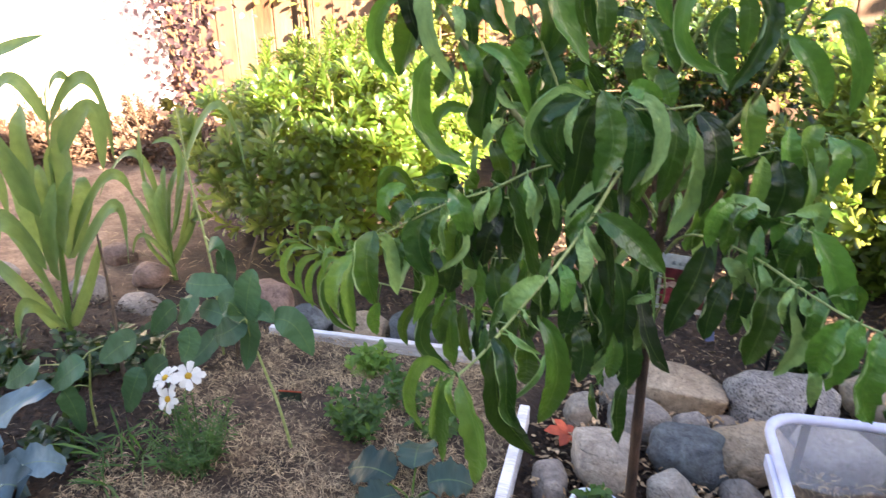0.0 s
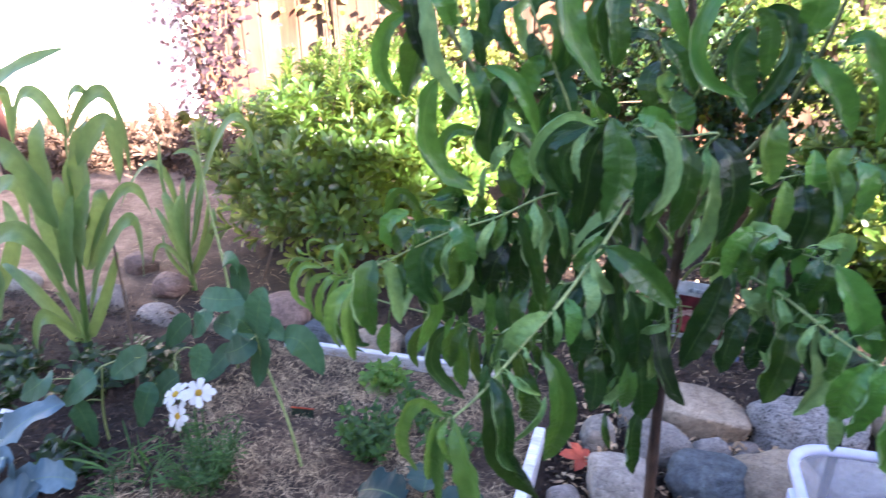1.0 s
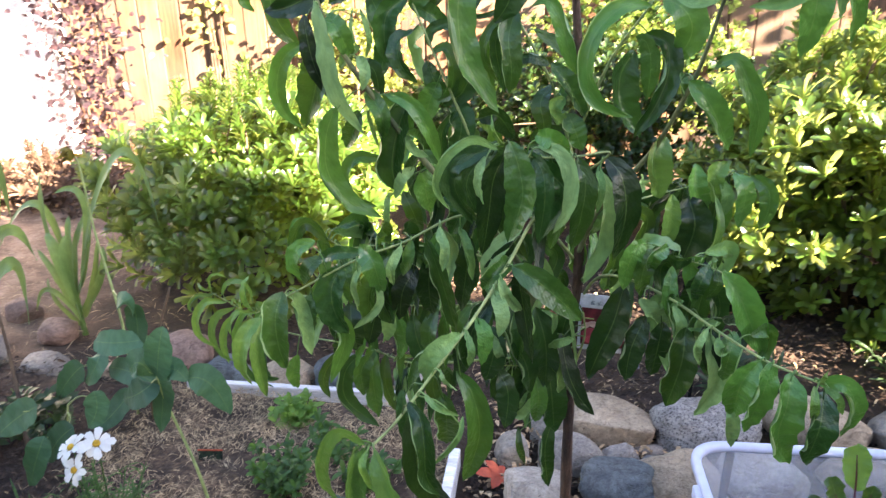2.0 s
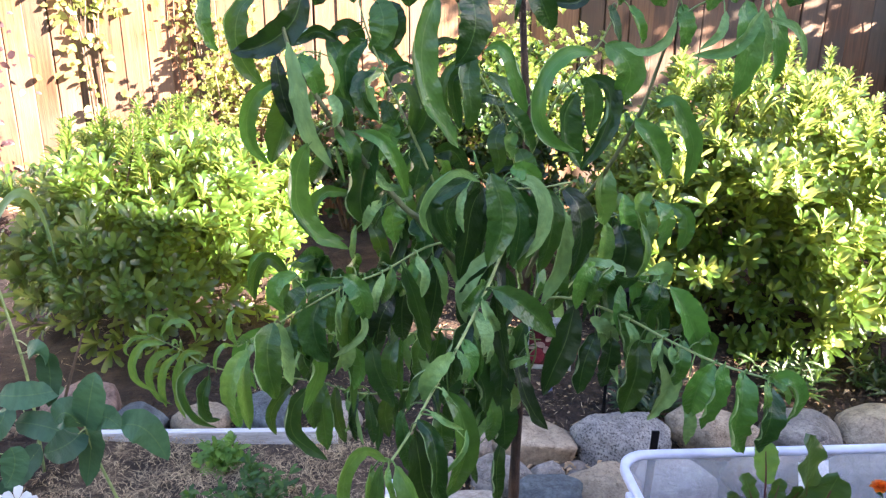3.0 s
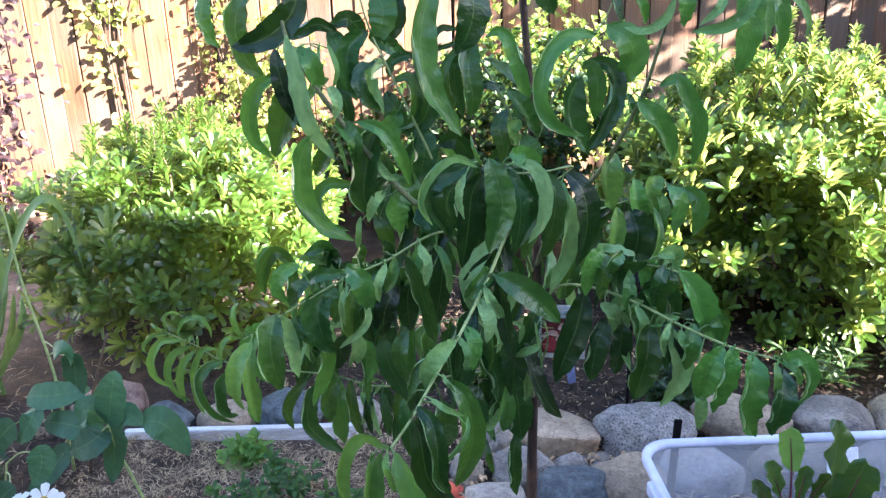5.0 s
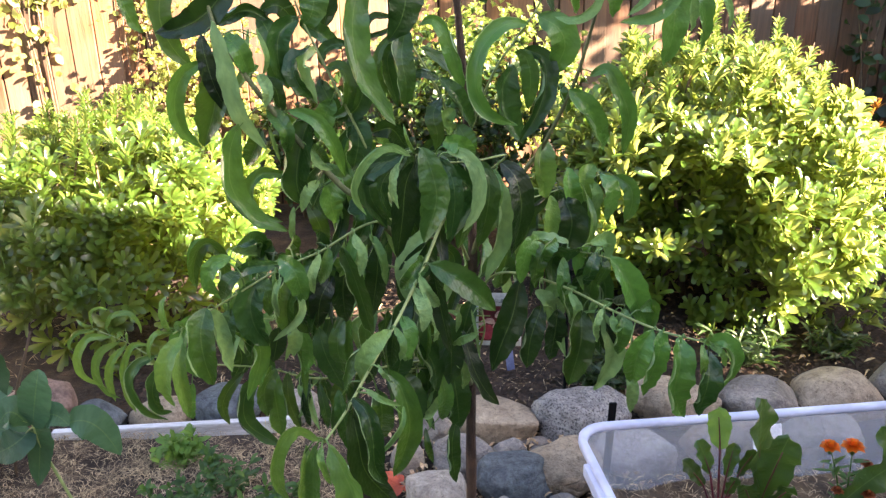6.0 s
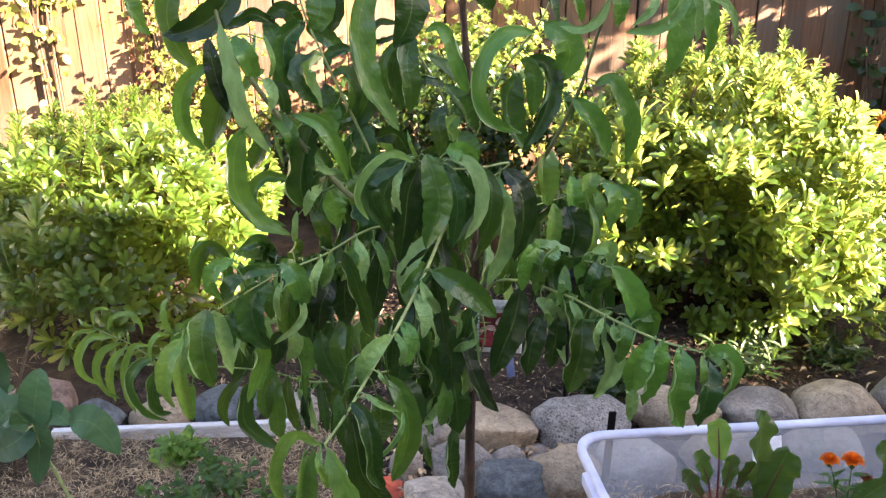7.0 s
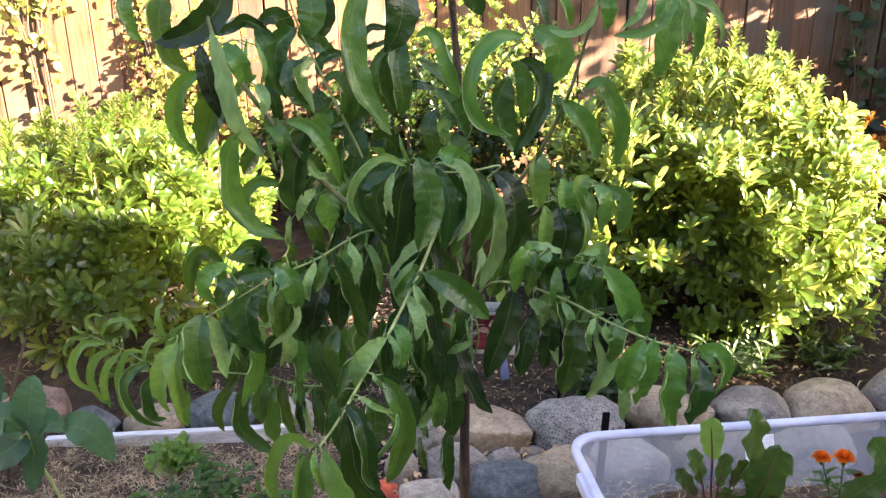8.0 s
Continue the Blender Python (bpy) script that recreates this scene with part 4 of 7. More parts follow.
leaf(b, [(-0.235, 1.18, 1.284), (-0.232, 1.171, 1.254), (-0.248, 1.174, 1.221)], 0.031)
leaf(b, [(-0.194, 1.123, 1.135), (-0.173, 1.105, 1.113), (-0.166, 1.129, 1.073)], 0.026)
leaf(b, [(-0.146, 1.13, 1.033), (-0.12, 1.105, 1.004), (-0.121, 1.117, 0.969)], 0.0227)
leaf(b, [(-0.091, 1.11, 0.978), (-0.076, 1.11, 0.953), (-0.058, 1.121, 0.942)], 0.012, 'pale')
leaf(b, [(-0.152, 1.12, 1.081), (-0.138, 1.101, 1.06), (-0.145, 1.104, 1.036)], 0.0156, 'pale')
b = limb(peach_tree, [(0.067, 1.180, 0.759), (0.033, 1.200, 0.840), (-0.009, 1.210, 0.945), (-0.057, 1.220, 1.050), (-0.105, 1.240, 1.154), (-0.125, 1.260, 1.220)], 0.0031, 0.0013)
leaf(b, [(-0.157, 1.243, 1.151), (-0.19, 1.242, 1.165), (-0.238, 1.258, 1.144)], 0.0231, 'dark')
leaf(b, [(-0.172, 1.256, 1.159), (-0.152, 1.24, 1.121), (-0.146, 1.236, 1.079), (-0.161, 1.246, 1.029)], 0.0388, 'dark')
leaf(b, [(-0.117, 1.26, 1.146), (-0.138, 1.242, 1.171), (-0.169, 1.243, 1.163)], 0.0273, 'dark')
leaf(b, [(-0.065, 1.239, 1.03), (-0.078, 1.238, 1.004), (-0.093, 1.254, 0.961)], 0.0345)
leaf(b, [(-0.035, 1.235, 1.004), (-0.026, 1.214, 0.967), (-0.038, 1.22, 0.918)], 0.0439, 'dark')
leaf(b, [(-0.005, 1.243, 0.975), (0.027, 1.236, 0.98), (0.05, 1.258, 0.941)], 0.0288, 'dark')
leaf(b, [(-0.109, 1.241, 1.154), (-0.137, 1.225, 1.13), (-0.142, 1.223, 1.089), (-0.133, 1.239, 1.047)], 0.0326, 'dark')
leaf(b, [(-0.095, 1.221, 1.107), (-0.116, 1.197, 1.09), (-0.109, 1.19, 1.058), (-0.09, 1.203, 1.034)], 0.0245, 'dark')
leaf(b, [(-0.094, 1.257, 1.215), (-0.083, 1.236, 1.183), (-0.09, 1.233, 1.154), (-0.107, 1.238, 1.141)], 0.0437)
leaf(b, [(-0.109, 1.25, 1.146), (-0.08, 1.249, 1.129), (-0.05, 1.274, 1.103)], 0.027, 'dark')
leaf(b, [(-0.078, 1.236, 1.082), (-0.072, 1.238, 1.104), (-0.051, 1.249, 1.113), (-0.037, 1.26, 1.108)], 0.0172, 'dark')
leaf(b, [(-0.072, 1.226, 1.078), (-0.047, 1.215, 1.08), (-0.037, 1.211, 1.048), (-0.046, 1.222, 1.014), (-0.067, 1.237, 1.0)], 0.0208)
leaf(b, [(-0.037, 1.236, 1.093), (-0.016, 1.23, 1.052), (-0.028, 1.231, 1.015), (-0.06, 1.237, 0.997)], 0.0344, 'dark')
leaf(b, [(-0.081, 1.283, 1.212), (-0.068, 1.264, 1.17), (-0.075, 1.267, 1.136)], 0.0397, 'dark')
leaf(b, [(-0.087, 1.254, 1.06), (-0.07, 1.246, 1.025), (-0.057, 1.276, 0.984)], 0.0291, 'dark')
leaf(b, [(-0.011, 1.24, 0.939), (-0.021, 1.226, 0.909), (-0.01, 1.254, 0.864)], 0.0326)
leaf(b, [(-0.128, 1.28, 1.277), (-0.137, 1.269, 1.244), (-0.132, 1.272, 1.208)], 0.0396, 'dark')
leaf(b, [(-0.073, 1.26, 1.283), (-0.085, 1.257, 1.251), (-0.1, 1.271, 1.22)], 0.0351)
leaf(b, [(-0.018, 1.233, 0.972), (-0.005, 1.212, 0.94), (-0.012, 1.233, 0.898)], 0.0248)
b = limb(peach_tree, [(0.148, 1.250, 0.891), (0.127, 1.240, 0.964), (0.104, 1.230, 1.033), (0.074, 1.220, 1.090), (0.046, 1.220, 1.141), (0.031, 1.220, 1.209)], 0.0031, 0.0013)
leaf(b, [(-0.0, 1.19, 1.22), (-0.018, 1.175, 1.17), (-0.022, 1.167, 1.123), (-0.01, 1.164, 1.067), (0.035, 1.174, 0.996)], 0.046)
leaf(b, [(0.045, 1.19, 1.235), (0.056, 1.168, 1.185), (0.047, 1.166, 1.146), (0.028, 1.173, 1.119)], 0.0497, 'dark')
leaf(b, [(0.034, 1.21, 1.129), (0.013, 1.203, 1.101), (0.009, 1.207, 1.067), (0.029, 1.224, 1.032)], 0.014)
leaf(b, [(0.034, 1.22, 1.137), (0.012, 1.194, 1.128), (-0.019, 1.201, 1.124)], 0.0075, 'dark')
leaf(b, [(0.033, 1.23, 1.151), (0.003, 1.217, 1.149), (-0.012, 1.214, 1.118)], 0.0124, 'dark')
leaf(b, [(0.054, 1.2, 1.137), (0.047, 1.176, 1.098), (0.052, 1.172, 1.057), (0.049, 1.185, 1.022)], 0.0334)
leaf(b, [(0.103, 1.196, 1.061), (0.078, 1.185, 1.072), (0.048, 1.198, 1.066)], 0.0166, 'dark')
leaf(b, [(0.104, 1.221, 1.03), (0.092, 1.198, 1.007), (0.098, 1.194, 0.977), (0.095, 1.207, 0.95)], 0.0264)
leaf(b, [(0.126, 1.214, 1.013), (0.112, 1.211, 0.996), (0.123, 1.229, 0.972)], 0.0244, 'pale')
leaf(b, [(0.131, 1.227, 0.987), (0.143, 1.214, 0.964), (0.154, 1.215, 0.934)], 0.0322)
leaf(b, [(-0.003, 1.22, 1.286), (0.008, 1.213, 1.255), (-0.007, 1.235, 1.222)], 0.0415)
leaf(b, [(-0.038, 1.24, 1.273), (-0.047, 1.227, 1.241), (-0.043, 1.252, 1.203)], 0.0383, 'dark')
leaf(b, [(0.062, 1.2, 1.291), (0.074, 1.186, 1.26), (0.062, 1.203, 1.224)], 0.0408)
b = limb(peach_tree, [(0.148, 1.260, 0.955), (0.188, 1.240, 1.061), (0.226, 1.220, 1.122), (0.254, 1.210, 1.165), (0.271, 1.200, 1.222)], 0.0025, 0.0010)
leaf(b, [(0.237, 1.196, 1.138), (0.2, 1.187, 1.138), (0.166, 1.179, 1.107), (0.155, 1.177, 1.068), (0.162, 1.178, 1.028), (0.186, 1.182, 1.003), (0.222, 1.19, 0.989)], 0.0287)
leaf(b, [(0.221, 1.242, 1.076), (0.203, 1.233, 1.04), (0.208, 1.232, 0.996), (0.237, 1.242, 0.949)], 0.0461, 'dark')
leaf(b, [(0.219, 1.206, 1.098), (0.234, 1.202, 1.09), (0.242, 1.2, 1.06), (0.241, 1.213, 1.01)], 0.028)
leaf(b, [(0.232, 1.213, 1.101), (0.26, 1.206, 1.089), (0.266, 1.199, 1.052), (0.252, 1.194, 1.005), (0.225, 1.194, 0.96)], 0.0319, 'dark')
leaf(b, [(0.256, 1.203, 1.207), (0.263, 1.187, 1.179), (0.272, 1.187, 1.154)], 0.0167, 'dark')
leaf(b, [(0.285, 1.202, 1.206), (0.297, 1.184, 1.179), (0.31, 1.205, 1.151)], 0.0167)
leaf(b, [(0.25, 1.193, 1.15), (0.28, 1.183, 1.131), (0.29, 1.186, 1.102), (0.275, 1.208, 1.062)], 0.0424)
leaf(b, [(0.278, 1.2, 1.268), (0.26, 1.187, 1.24), (0.271, 1.198, 1.206)], 0.0315)
leaf(b, [(0.211, 1.22, 1.27), (0.222, 1.209, 1.246), (0.214, 1.209, 1.215)], 0.0283, 'dark')
b = limb(peach_tree, [(0.150, 1.280, 0.730), (0.183, 1.240, 0.834), (0.228, 1.200, 0.906), (0.260, 1.170, 0.963), (0.291, 1.120, 1.055), (0.307, 1.100, 1.126), (0.316, 1.080, 1.181), (0.321, 1.070, 1.223)], 0.0048, 0.0016)
leaf(b, [(0.314, 1.059, 1.184), (0.3, 1.06, 1.157), (0.276, 1.069, 1.145), (0.254, 1.082, 1.15)], 0.0139, 'pale')
leaf(b, [(0.323, 1.074, 1.206), (0.329, 1.062, 1.177), (0.33, 1.074, 1.147)], 0.0216)
leaf(b, [(0.311, 1.105, 1.069), (0.333, 1.098, 1.078), (0.352, 1.096, 1.049), (0.37, 1.104, 1.008), (0.371, 1.128, 0.951)], 0.0239)
leaf(b, [(0.282, 1.104, 1.052), (0.305, 1.097, 1.028), (0.325, 1.106, 0.995), (0.343, 1.129, 0.959)], 0.0324)
leaf(b, [(0.275, 1.144, 1.057), (0.279, 1.137, 1.038), (0.292, 1.158, 1.01)], 0.0177)
leaf(b, [(0.27, 1.186, 0.963), (0.254, 1.17, 0.935), (0.268, 1.189, 0.873)], 0.0403, 'young')
leaf(b, [(0.203, 1.248, 0.851), (0.192, 1.233, 0.826), (0.174, 1.246, 0.793)], 0.0174)
leaf(b, [(0.144, 1.291, 0.779), (0.153, 1.274, 0.748), (0.152, 1.278, 0.711)], 0.0339)
leaf(b, [(0.18, 1.286, 0.785), (0.178, 1.255, 0.743), (0.165, 1.269, 0.699)], 0.0298)
leaf(b, [(0.291, 1.06, 1.262), (0.281, 1.043, 1.231), (0.295, 1.058, 1.202)], 0.0295)
b = limb(peach_tree, [(0.147, 1.220, 0.889), (0.188, 1.060, 0.967), (0.145, 1.020, 0.971), (0.099, 1.000, 0.974), (0.070, 0.990, 0.984), (0.056, 0.990, 0.993)], 0.0019, 0.0009)
leaf(b, [(0.058, 0.96, 0.991), (0.029, 0.945, 1.006), (0.001, 0.939, 0.988), (-0.014, 0.942, 0.958), (-0.011, 0.948, 0.937), (-0.001, 0.957, 0.918)], 0.0126, 'pale')
leaf(b, [(0.041, 0.99, 0.986), (0.009, 0.977, 0.973), (0.003, 0.975, 0.944), (0.013, 0.981, 0.916), (0.033, 0.995, 0.886)], 0.0214)
leaf(b, [(0.052, 1.0, 0.982), (0.026, 0.983, 0.964), (0.017, 0.98, 0.943), (0.022, 0.983, 0.92), (0.035, 0.994, 0.899)], 0.0185, 'dark')
leaf(b, [(0.062, 0.99, 0.979), (0.049, 0.987, 0.948), (0.043, 0.99, 0.901), (0.034, 1.0, 0.845)], 0.0321, 'dark')
leaf(b, [(0.071, 0.96, 1.002), (0.083, 0.952, 0.97), (0.087, 0.95, 0.934), (0.07, 0.956, 0.879)], 0.0356)
leaf(b, [(0.088, 1.006, 0.98), (0.107, 0.988, 0.961), (0.112, 0.978, 0.926), (0.105, 0.988, 0.867)], 0.0233, 'dark')
leaf(b, [(0.102, 0.982, 0.992), (0.128, 0.97, 0.987), (0.143, 0.965, 0.957), (0.14, 0.971, 0.917), (0.122, 0.989, 0.881)], 0.019, 'pale')
leaf(b, [(0.148, 1.015, 0.972), (0.159, 1.006, 0.941), (0.156, 1.007, 0.901), (0.146, 1.026, 0.846)], 0.0282)
leaf(b, [(0.182, 1.135, 0.924), (0.196, 1.123, 0.876), (0.19, 1.117, 0.825), (0.165, 1.116, 0.763)], 0.0298, 'pale')
leaf(b, [(0.185, 1.104, 0.952), (0.207, 1.093, 0.927), (0.215, 1.091, 0.876), (0.204, 1.111, 0.802)], 0.041, 'dark')
leaf(b, [(0.115, 1.016, 0.968), (0.128, 1.007, 0.933), (0.129, 1.012, 0.893), (0.118, 1.033, 0.844)], 0.0283)
leaf(b, [(0.098, 0.988, 1.002), (0.121, 0.978, 1.0), (0.137, 0.996, 0.98)], 0.0229)
leaf(b, [(0.062, 0.98, 0.991), (0.054, 0.95, 1.015), (0.049, 0.964, 1.031)], 0.0053, 'young')
leaf(b, [(0.066, 1.03, 0.968), (0.073, 1.006, 0.935), (0.064, 1.014, 0.878)], 0.0271, 'dark')
leaf(b, [(0.041, 0.97, 0.981), (0.033, 0.963, 0.954), (0.039, 0.969, 0.922)], 0.012, 'pale')
leaf(b, [(0.176, 1.092, 0.944), (0.18, 1.068, 0.917), (0.177, 1.085, 0.879)], 0.0118, 'pale')
b = limb(peach_tree, [(0.148, 1.250, 0.751), (0.116, 1.060, 0.862), (0.100, 1.015, 0.894), (0.070, 0.960, 0.848), (0.037, 0.900, 0.803), (0.007, 0.840, 0.773), (-0.024, 0.770, 0.745), (-0.041, 0.725, 0.740)], 0.0028, 0.0014)
leaf(b, [(0.077, 0.942, 0.855), (0.106, 0.933, 0.842), (0.135, 0.936, 0.817), (0.162, 0.95, 0.784)], 0.032)
leaf(b, [(0.072, 0.978, 0.851), (0.055, 0.949, 0.838), (0.039, 0.961, 0.815)], 0.0227)
leaf(b, [(0.027, 0.857, 0.804), (0.009, 0.833, 0.798), (-0.005, 0.828, 0.779), (-0.009, 0.84, 0.748)], 0.0205, 'pale')
leaf(b, [(0.012, 0.855, 0.784), (-0.012, 0.843, 0.78), (-0.023, 0.837, 0.759), (-0.028, 0.837, 0.736)], 0.0172)
leaf(b, [(-0.013, 0.771, 0.765), (0.002, 0.755, 0.755), (0.008, 0.744, 0.728), (0.009, 0.745, 0.693), (0.021, 0.753, 0.664)], 0.0215, 'dark')
leaf(b, [(0.015, 0.901, 0.73), (0.036, 0.892, 0.705), (0.045, 0.891, 0.656), (0.036, 0.9, 0.608), (0.02, 0.917, 0.556)], 0.0306)
leaf(b, [(-0.018, 0.793, 0.739), (-0.012, 0.784, 0.703), (-0.004, 0.787, 0.655), (0.032, 0.815, 0.583)], 0.0306, 'dark')
leaf(b, [(-0.042, 0.705, 0.755), (-0.063, 0.697, 0.772), (-0.082, 0.697, 0.749), (-0.088, 0.706, 0.707), (-0.081, 0.722, 0.667)], 0.0153, 'young')
leaf(b, [(-0.062, 0.735, 0.732), (-0.066, 0.725, 0.706), (-0.077, 0.745, 0.637)], 0.017, 'young')
leaf(b, [(-0.051, 0.725, 0.737), (-0.055, 0.72, 0.699), (-0.06, 0.73, 0.618)], 0.0168, 'young')
leaf(b, [(-0.034, 0.705, 0.751), (-0.018, 0.686, 0.73), (-0.007, 0.683, 0.687), (-0.015, 0.702, 0.622)], 0.0283, 'young')
leaf(b, [(-0.041, 0.705, 0.748), (-0.039, 0.684, 0.744), (-0.032, 0.693, 0.71)], 0.0076, 'young')
leaf(b, [(0.013, 0.811, 0.784), (0.021, 0.799, 0.778), (0.031, 0.815, 0.756)], 0.0075, 'pale')
leaf(b, [(0.0, 0.788, 0.765), (0.017, 0.767, 0.764), (0.038, 0.782, 0.746)], 0.0073, 'pale')
leaf(b, [(0.041, 0.788, 0.742), (0.037, 0.771, 0.726), (0.01, 0.777, 0.684)], 0.0073, 'pale')
leaf(b, [(0.009, 0.846, 0.732), (0.013, 0.841, 0.704), (0.008, 0.869, 0.647)], 0.0288)
leaf(b, [(-0.036, 0.831, 0.742), (-0.031, 0.824, 0.709), (-0.027, 0.841, 0.65)], 0.0193, 'dark')
leaf(b, [(0.051, 0.959, 0.801), (0.028, 0.939, 0.762), (0.022, 0.948, 0.708)], 0.0297, 'dark')
leaf(b, [(0.037, 0.918, 0.795), (0.05, 0.903, 0.779), (0.046, 0.901, 0.74)], 0.0184)
leaf(b, [(0.055, 0.934, 0.827), (0.069, 0.916, 0.803), (0.065, 0.914, 0.773)], 0.0173, 'pale')
leaf(b, [(0.063, 0.938, 0.841), (0.073, 0.932, 0.82), (0.088, 0.962, 0.787)], 0.0145, 'pale')
leaf(b, [(0.031, 0.874, 0.8), (0.041, 0.846, 0.791), (0.037, 0.858, 0.763)], 0.0108, 'pale')
b = limb(peach_tree, [(0.134, 1.22, 0.812), (0.069, 1.1, 0.868), (-0.002, 1.04, 0.883), (-0.069, 1.0, 0.857), (-0.127, 0.98, 0.838), (-0.204, 0.96, 0.798), (-0.236, 0.95, 0.781), (-0.26, 0.945, 0.768)], 0.0022, 0.0009)
leaf(b, [(-0.005, 1.055, 0.863), (0.01, 1.03, 0.837), (0.015, 1.041, 0.791)], 0.0147, 'pale')
leaf(b, [(0.005, 1.086, 0.839), (-0.0, 1.085, 0.787), (-0.013, 1.11, 0.71)], 0.0319, 'dark')
leaf(b, [(-0.118, 0.964, 0.862), (-0.097, 0.944, 0.852), (-0.09, 0.942, 0.832), (-0.089, 0.954, 0.803)], 0.0283)
leaf(b, [(-0.099, 0.956, 0.832), (-0.091, 0.951, 0.805), (-0.098, 0.954, 0.779), (-0.139, 0.981, 0.736)], 0.0111, 'pale')
leaf(b, [(-0.055, 0.986, 0.866), (-0.059, 0.981, 0.84), (-0.072, 0.996, 0.811)], 0.0168, 'young')
leaf(b, [(-0.121, 0.994, 0.841), (-0.158, 0.987, 0.842), (-0.195, 1.003, 0.821)], 0.0169, 'dark')
leaf(b, [(-0.183, 0.982, 0.86), (-0.206, 0.975, 0.85), (-0.215, 0.976, 0.826), (-0.202, 0.985, 0.8)], 0.0213)
leaf(b, [(-0.173, 0.97, 0.843), (-0.182, 0.946, 0.836), (-0.196, 0.959, 0.808)], 0.0195)
leaf(b, [(-0.15, 0.985, 0.826), (-0.162, 0.971, 0.798), (-0.158, 0.968, 0.763), (-0.143, 0.975, 0.732)], 0.0365, 'dark')
leaf(b, [(-0.128, 0.969, 0.839), (-0.124, 0.966, 0.823), (-0.124, 0.979, 0.8)], 0.009, 'young')
leaf(b, [(-0.118, 0.972, 0.833), (-0.126, 0.954, 0.814), (-0.127, 0.975, 0.773)], 0.009, 'pale')
leaf(b, [(-0.057, 1.021, 0.814), (-0.074, 1.005, 0.786), (-0.083, 1.015, 0.737)], 0.0284, 'dark')
leaf(b, [(-0.042, 1.016, 0.857), (-0.027, 1.014, 0.814), (-0.015, 1.024, 0.759), (-0.008, 1.038, 0.712)], 0.0283)
leaf(b, [(-0.038, 1.056, 0.825), (-0.047, 1.047, 0.785), (-0.048, 1.066, 0.723)], 0.0326, 'dark')
leaf(b, [(-0.105, 1.016, 0.815), (-0.12, 1.0, 0.781), (-0.121, 1.004, 0.736)], 0.0314)
leaf(b, [(-0.189, 0.983, 0.785), (-0.197, 0.973, 0.761), (-0.196, 0.976, 0.728)], 0.0258)
leaf(b, [(-0.099, 1.029, 0.811), (-0.108, 1.018, 0.773), (-0.098, 1.032, 0.722)], 0.0318, 'dark')
leaf(b, [(-0.076, 1.018, 0.843), (-0.091, 1.008, 0.835), (-0.118, 1.029, 0.823)], 0.0236)
leaf(b, [(-0.179, 1.0, 0.807), (-0.187, 0.988, 0.779), (-0.186, 1.016, 0.732)], 0.0278)
leaf(b, [(-0.198, 0.897, 0.824), (-0.203, 0.881, 0.797), (-0.201, 0.876, 0.763), (-0.196, 0.881, 0.727)], 0.036)
leaf(b, [(-0.235, 0.907, 0.782), (-0.248, 0.886, 0.765), (-0.255, 0.883, 0.728), (-0.253, 0.898, 0.688)], 0.0231, 'young')
leaf(b, [(-0.243, 0.926, 0.769), (-0.244, 0.905, 0.74), (-0.241, 0.902, 0.701), (-0.243, 0.914, 0.662)], 0.0172, 'young')
leaf(b, [(-0.251, 0.926, 0.779), (-0.266, 0.906, 0.787), (-0.276, 0.902, 0.77), (-0.278, 0.907, 0.749)], 0.0072, 'young')
leaf(b, [(-0.253, 0.925, 0.779), (-0.255, 0.912, 0.803), (-0.256, 0.914, 0.821), (-0.254, 0.928, 0.83)], 0.0107, 'young')
leaf(b, [(-0.237, 0.939, 0.774), (-0.24, 0.92, 0.791), (-0.251, 0.928, 0.782)], 0.0145, 'young')
leaf(b, [(-0.026, 1.035, 0.865), (-0.035, 1.025, 0.835), (-0.055, 1.051, 0.801)], 0.0192)
leaf(b, [(-0.151, 0.985, 0.837), (-0.139, 0.971, 0.81), (-0.14, 0.978, 0.774)], 0.0198)
leaf(b, [(-0.066, 0.978, 0.861), (-0.076, 0.955, 0.838), (-0.077, 0.968, 0.809)], 0.0121, 'pale')
leaf(b, [(-0.023, 1.005, 0.878), (-0.011, 0.984, 0.857), (-0.016, 0.988, 0.824)], 0.014, 'pale')
b = limb(peach_tree, [(0.153, 1.300, 0.542), (0.021, 1.320, 0.518), (-0.133, 1.330, 0.488), (-0.240, 1.340, 0.510), (-0.385, 1.360, 0.516), (-0.460, 1.370, 0.528), (-0.511, 1.380, 0.556), (-0.575, 1.390, 0.583)], 0.0025, 0.0009)
leaf(b, [(-0.279, 1.336, 0.506), (-0.312, 1.33, 0.469), (-0.328, 1.335, 0.429), (-0.323, 1.35, 0.382)], 0.0217)
leaf(b, [(-0.251, 1.342, 0.495), (-0.283, 1.338, 0.451), (-0.284, 1.339, 0.388), (-0.222, 1.348, 0.327)], 0.0373, 'dark')
leaf(b, [(-0.227, 1.338, 0.516), (-0.22, 1.317, 0.449), (-0.219, 1.338, 0.356)], 0.0383)
leaf(b, [(-0.195, 1.326, 0.506), (-0.193, 1.311, 0.451), (-0.181, 1.337, 0.375)], 0.0256)
leaf(b, [(-0.14, 1.331, 0.504), (-0.161, 1.316, 0.51), (-0.178, 1.315, 0.497)], 0.0082, 'young')
leaf(b, [(-0.15, 1.311, 0.489), (-0.16, 1.286, 0.465), (-0.155, 1.299, 0.403)], 0.0172, 'dark')
leaf(b, [(-0.134, 1.31, 0.489), (-0.124, 1.293, 0.448), (-0.122, 1.303, 0.394)], 0.0182, 'dark')
leaf(b, [(-0.541, 1.366, 0.589), (-0.515, 1.348, 0.625), (-0.48, 1.34, 0.633), (-0.465, 1.342, 0.611), (-0.466, 1.348, 0.587)], 0.0095, 'young')
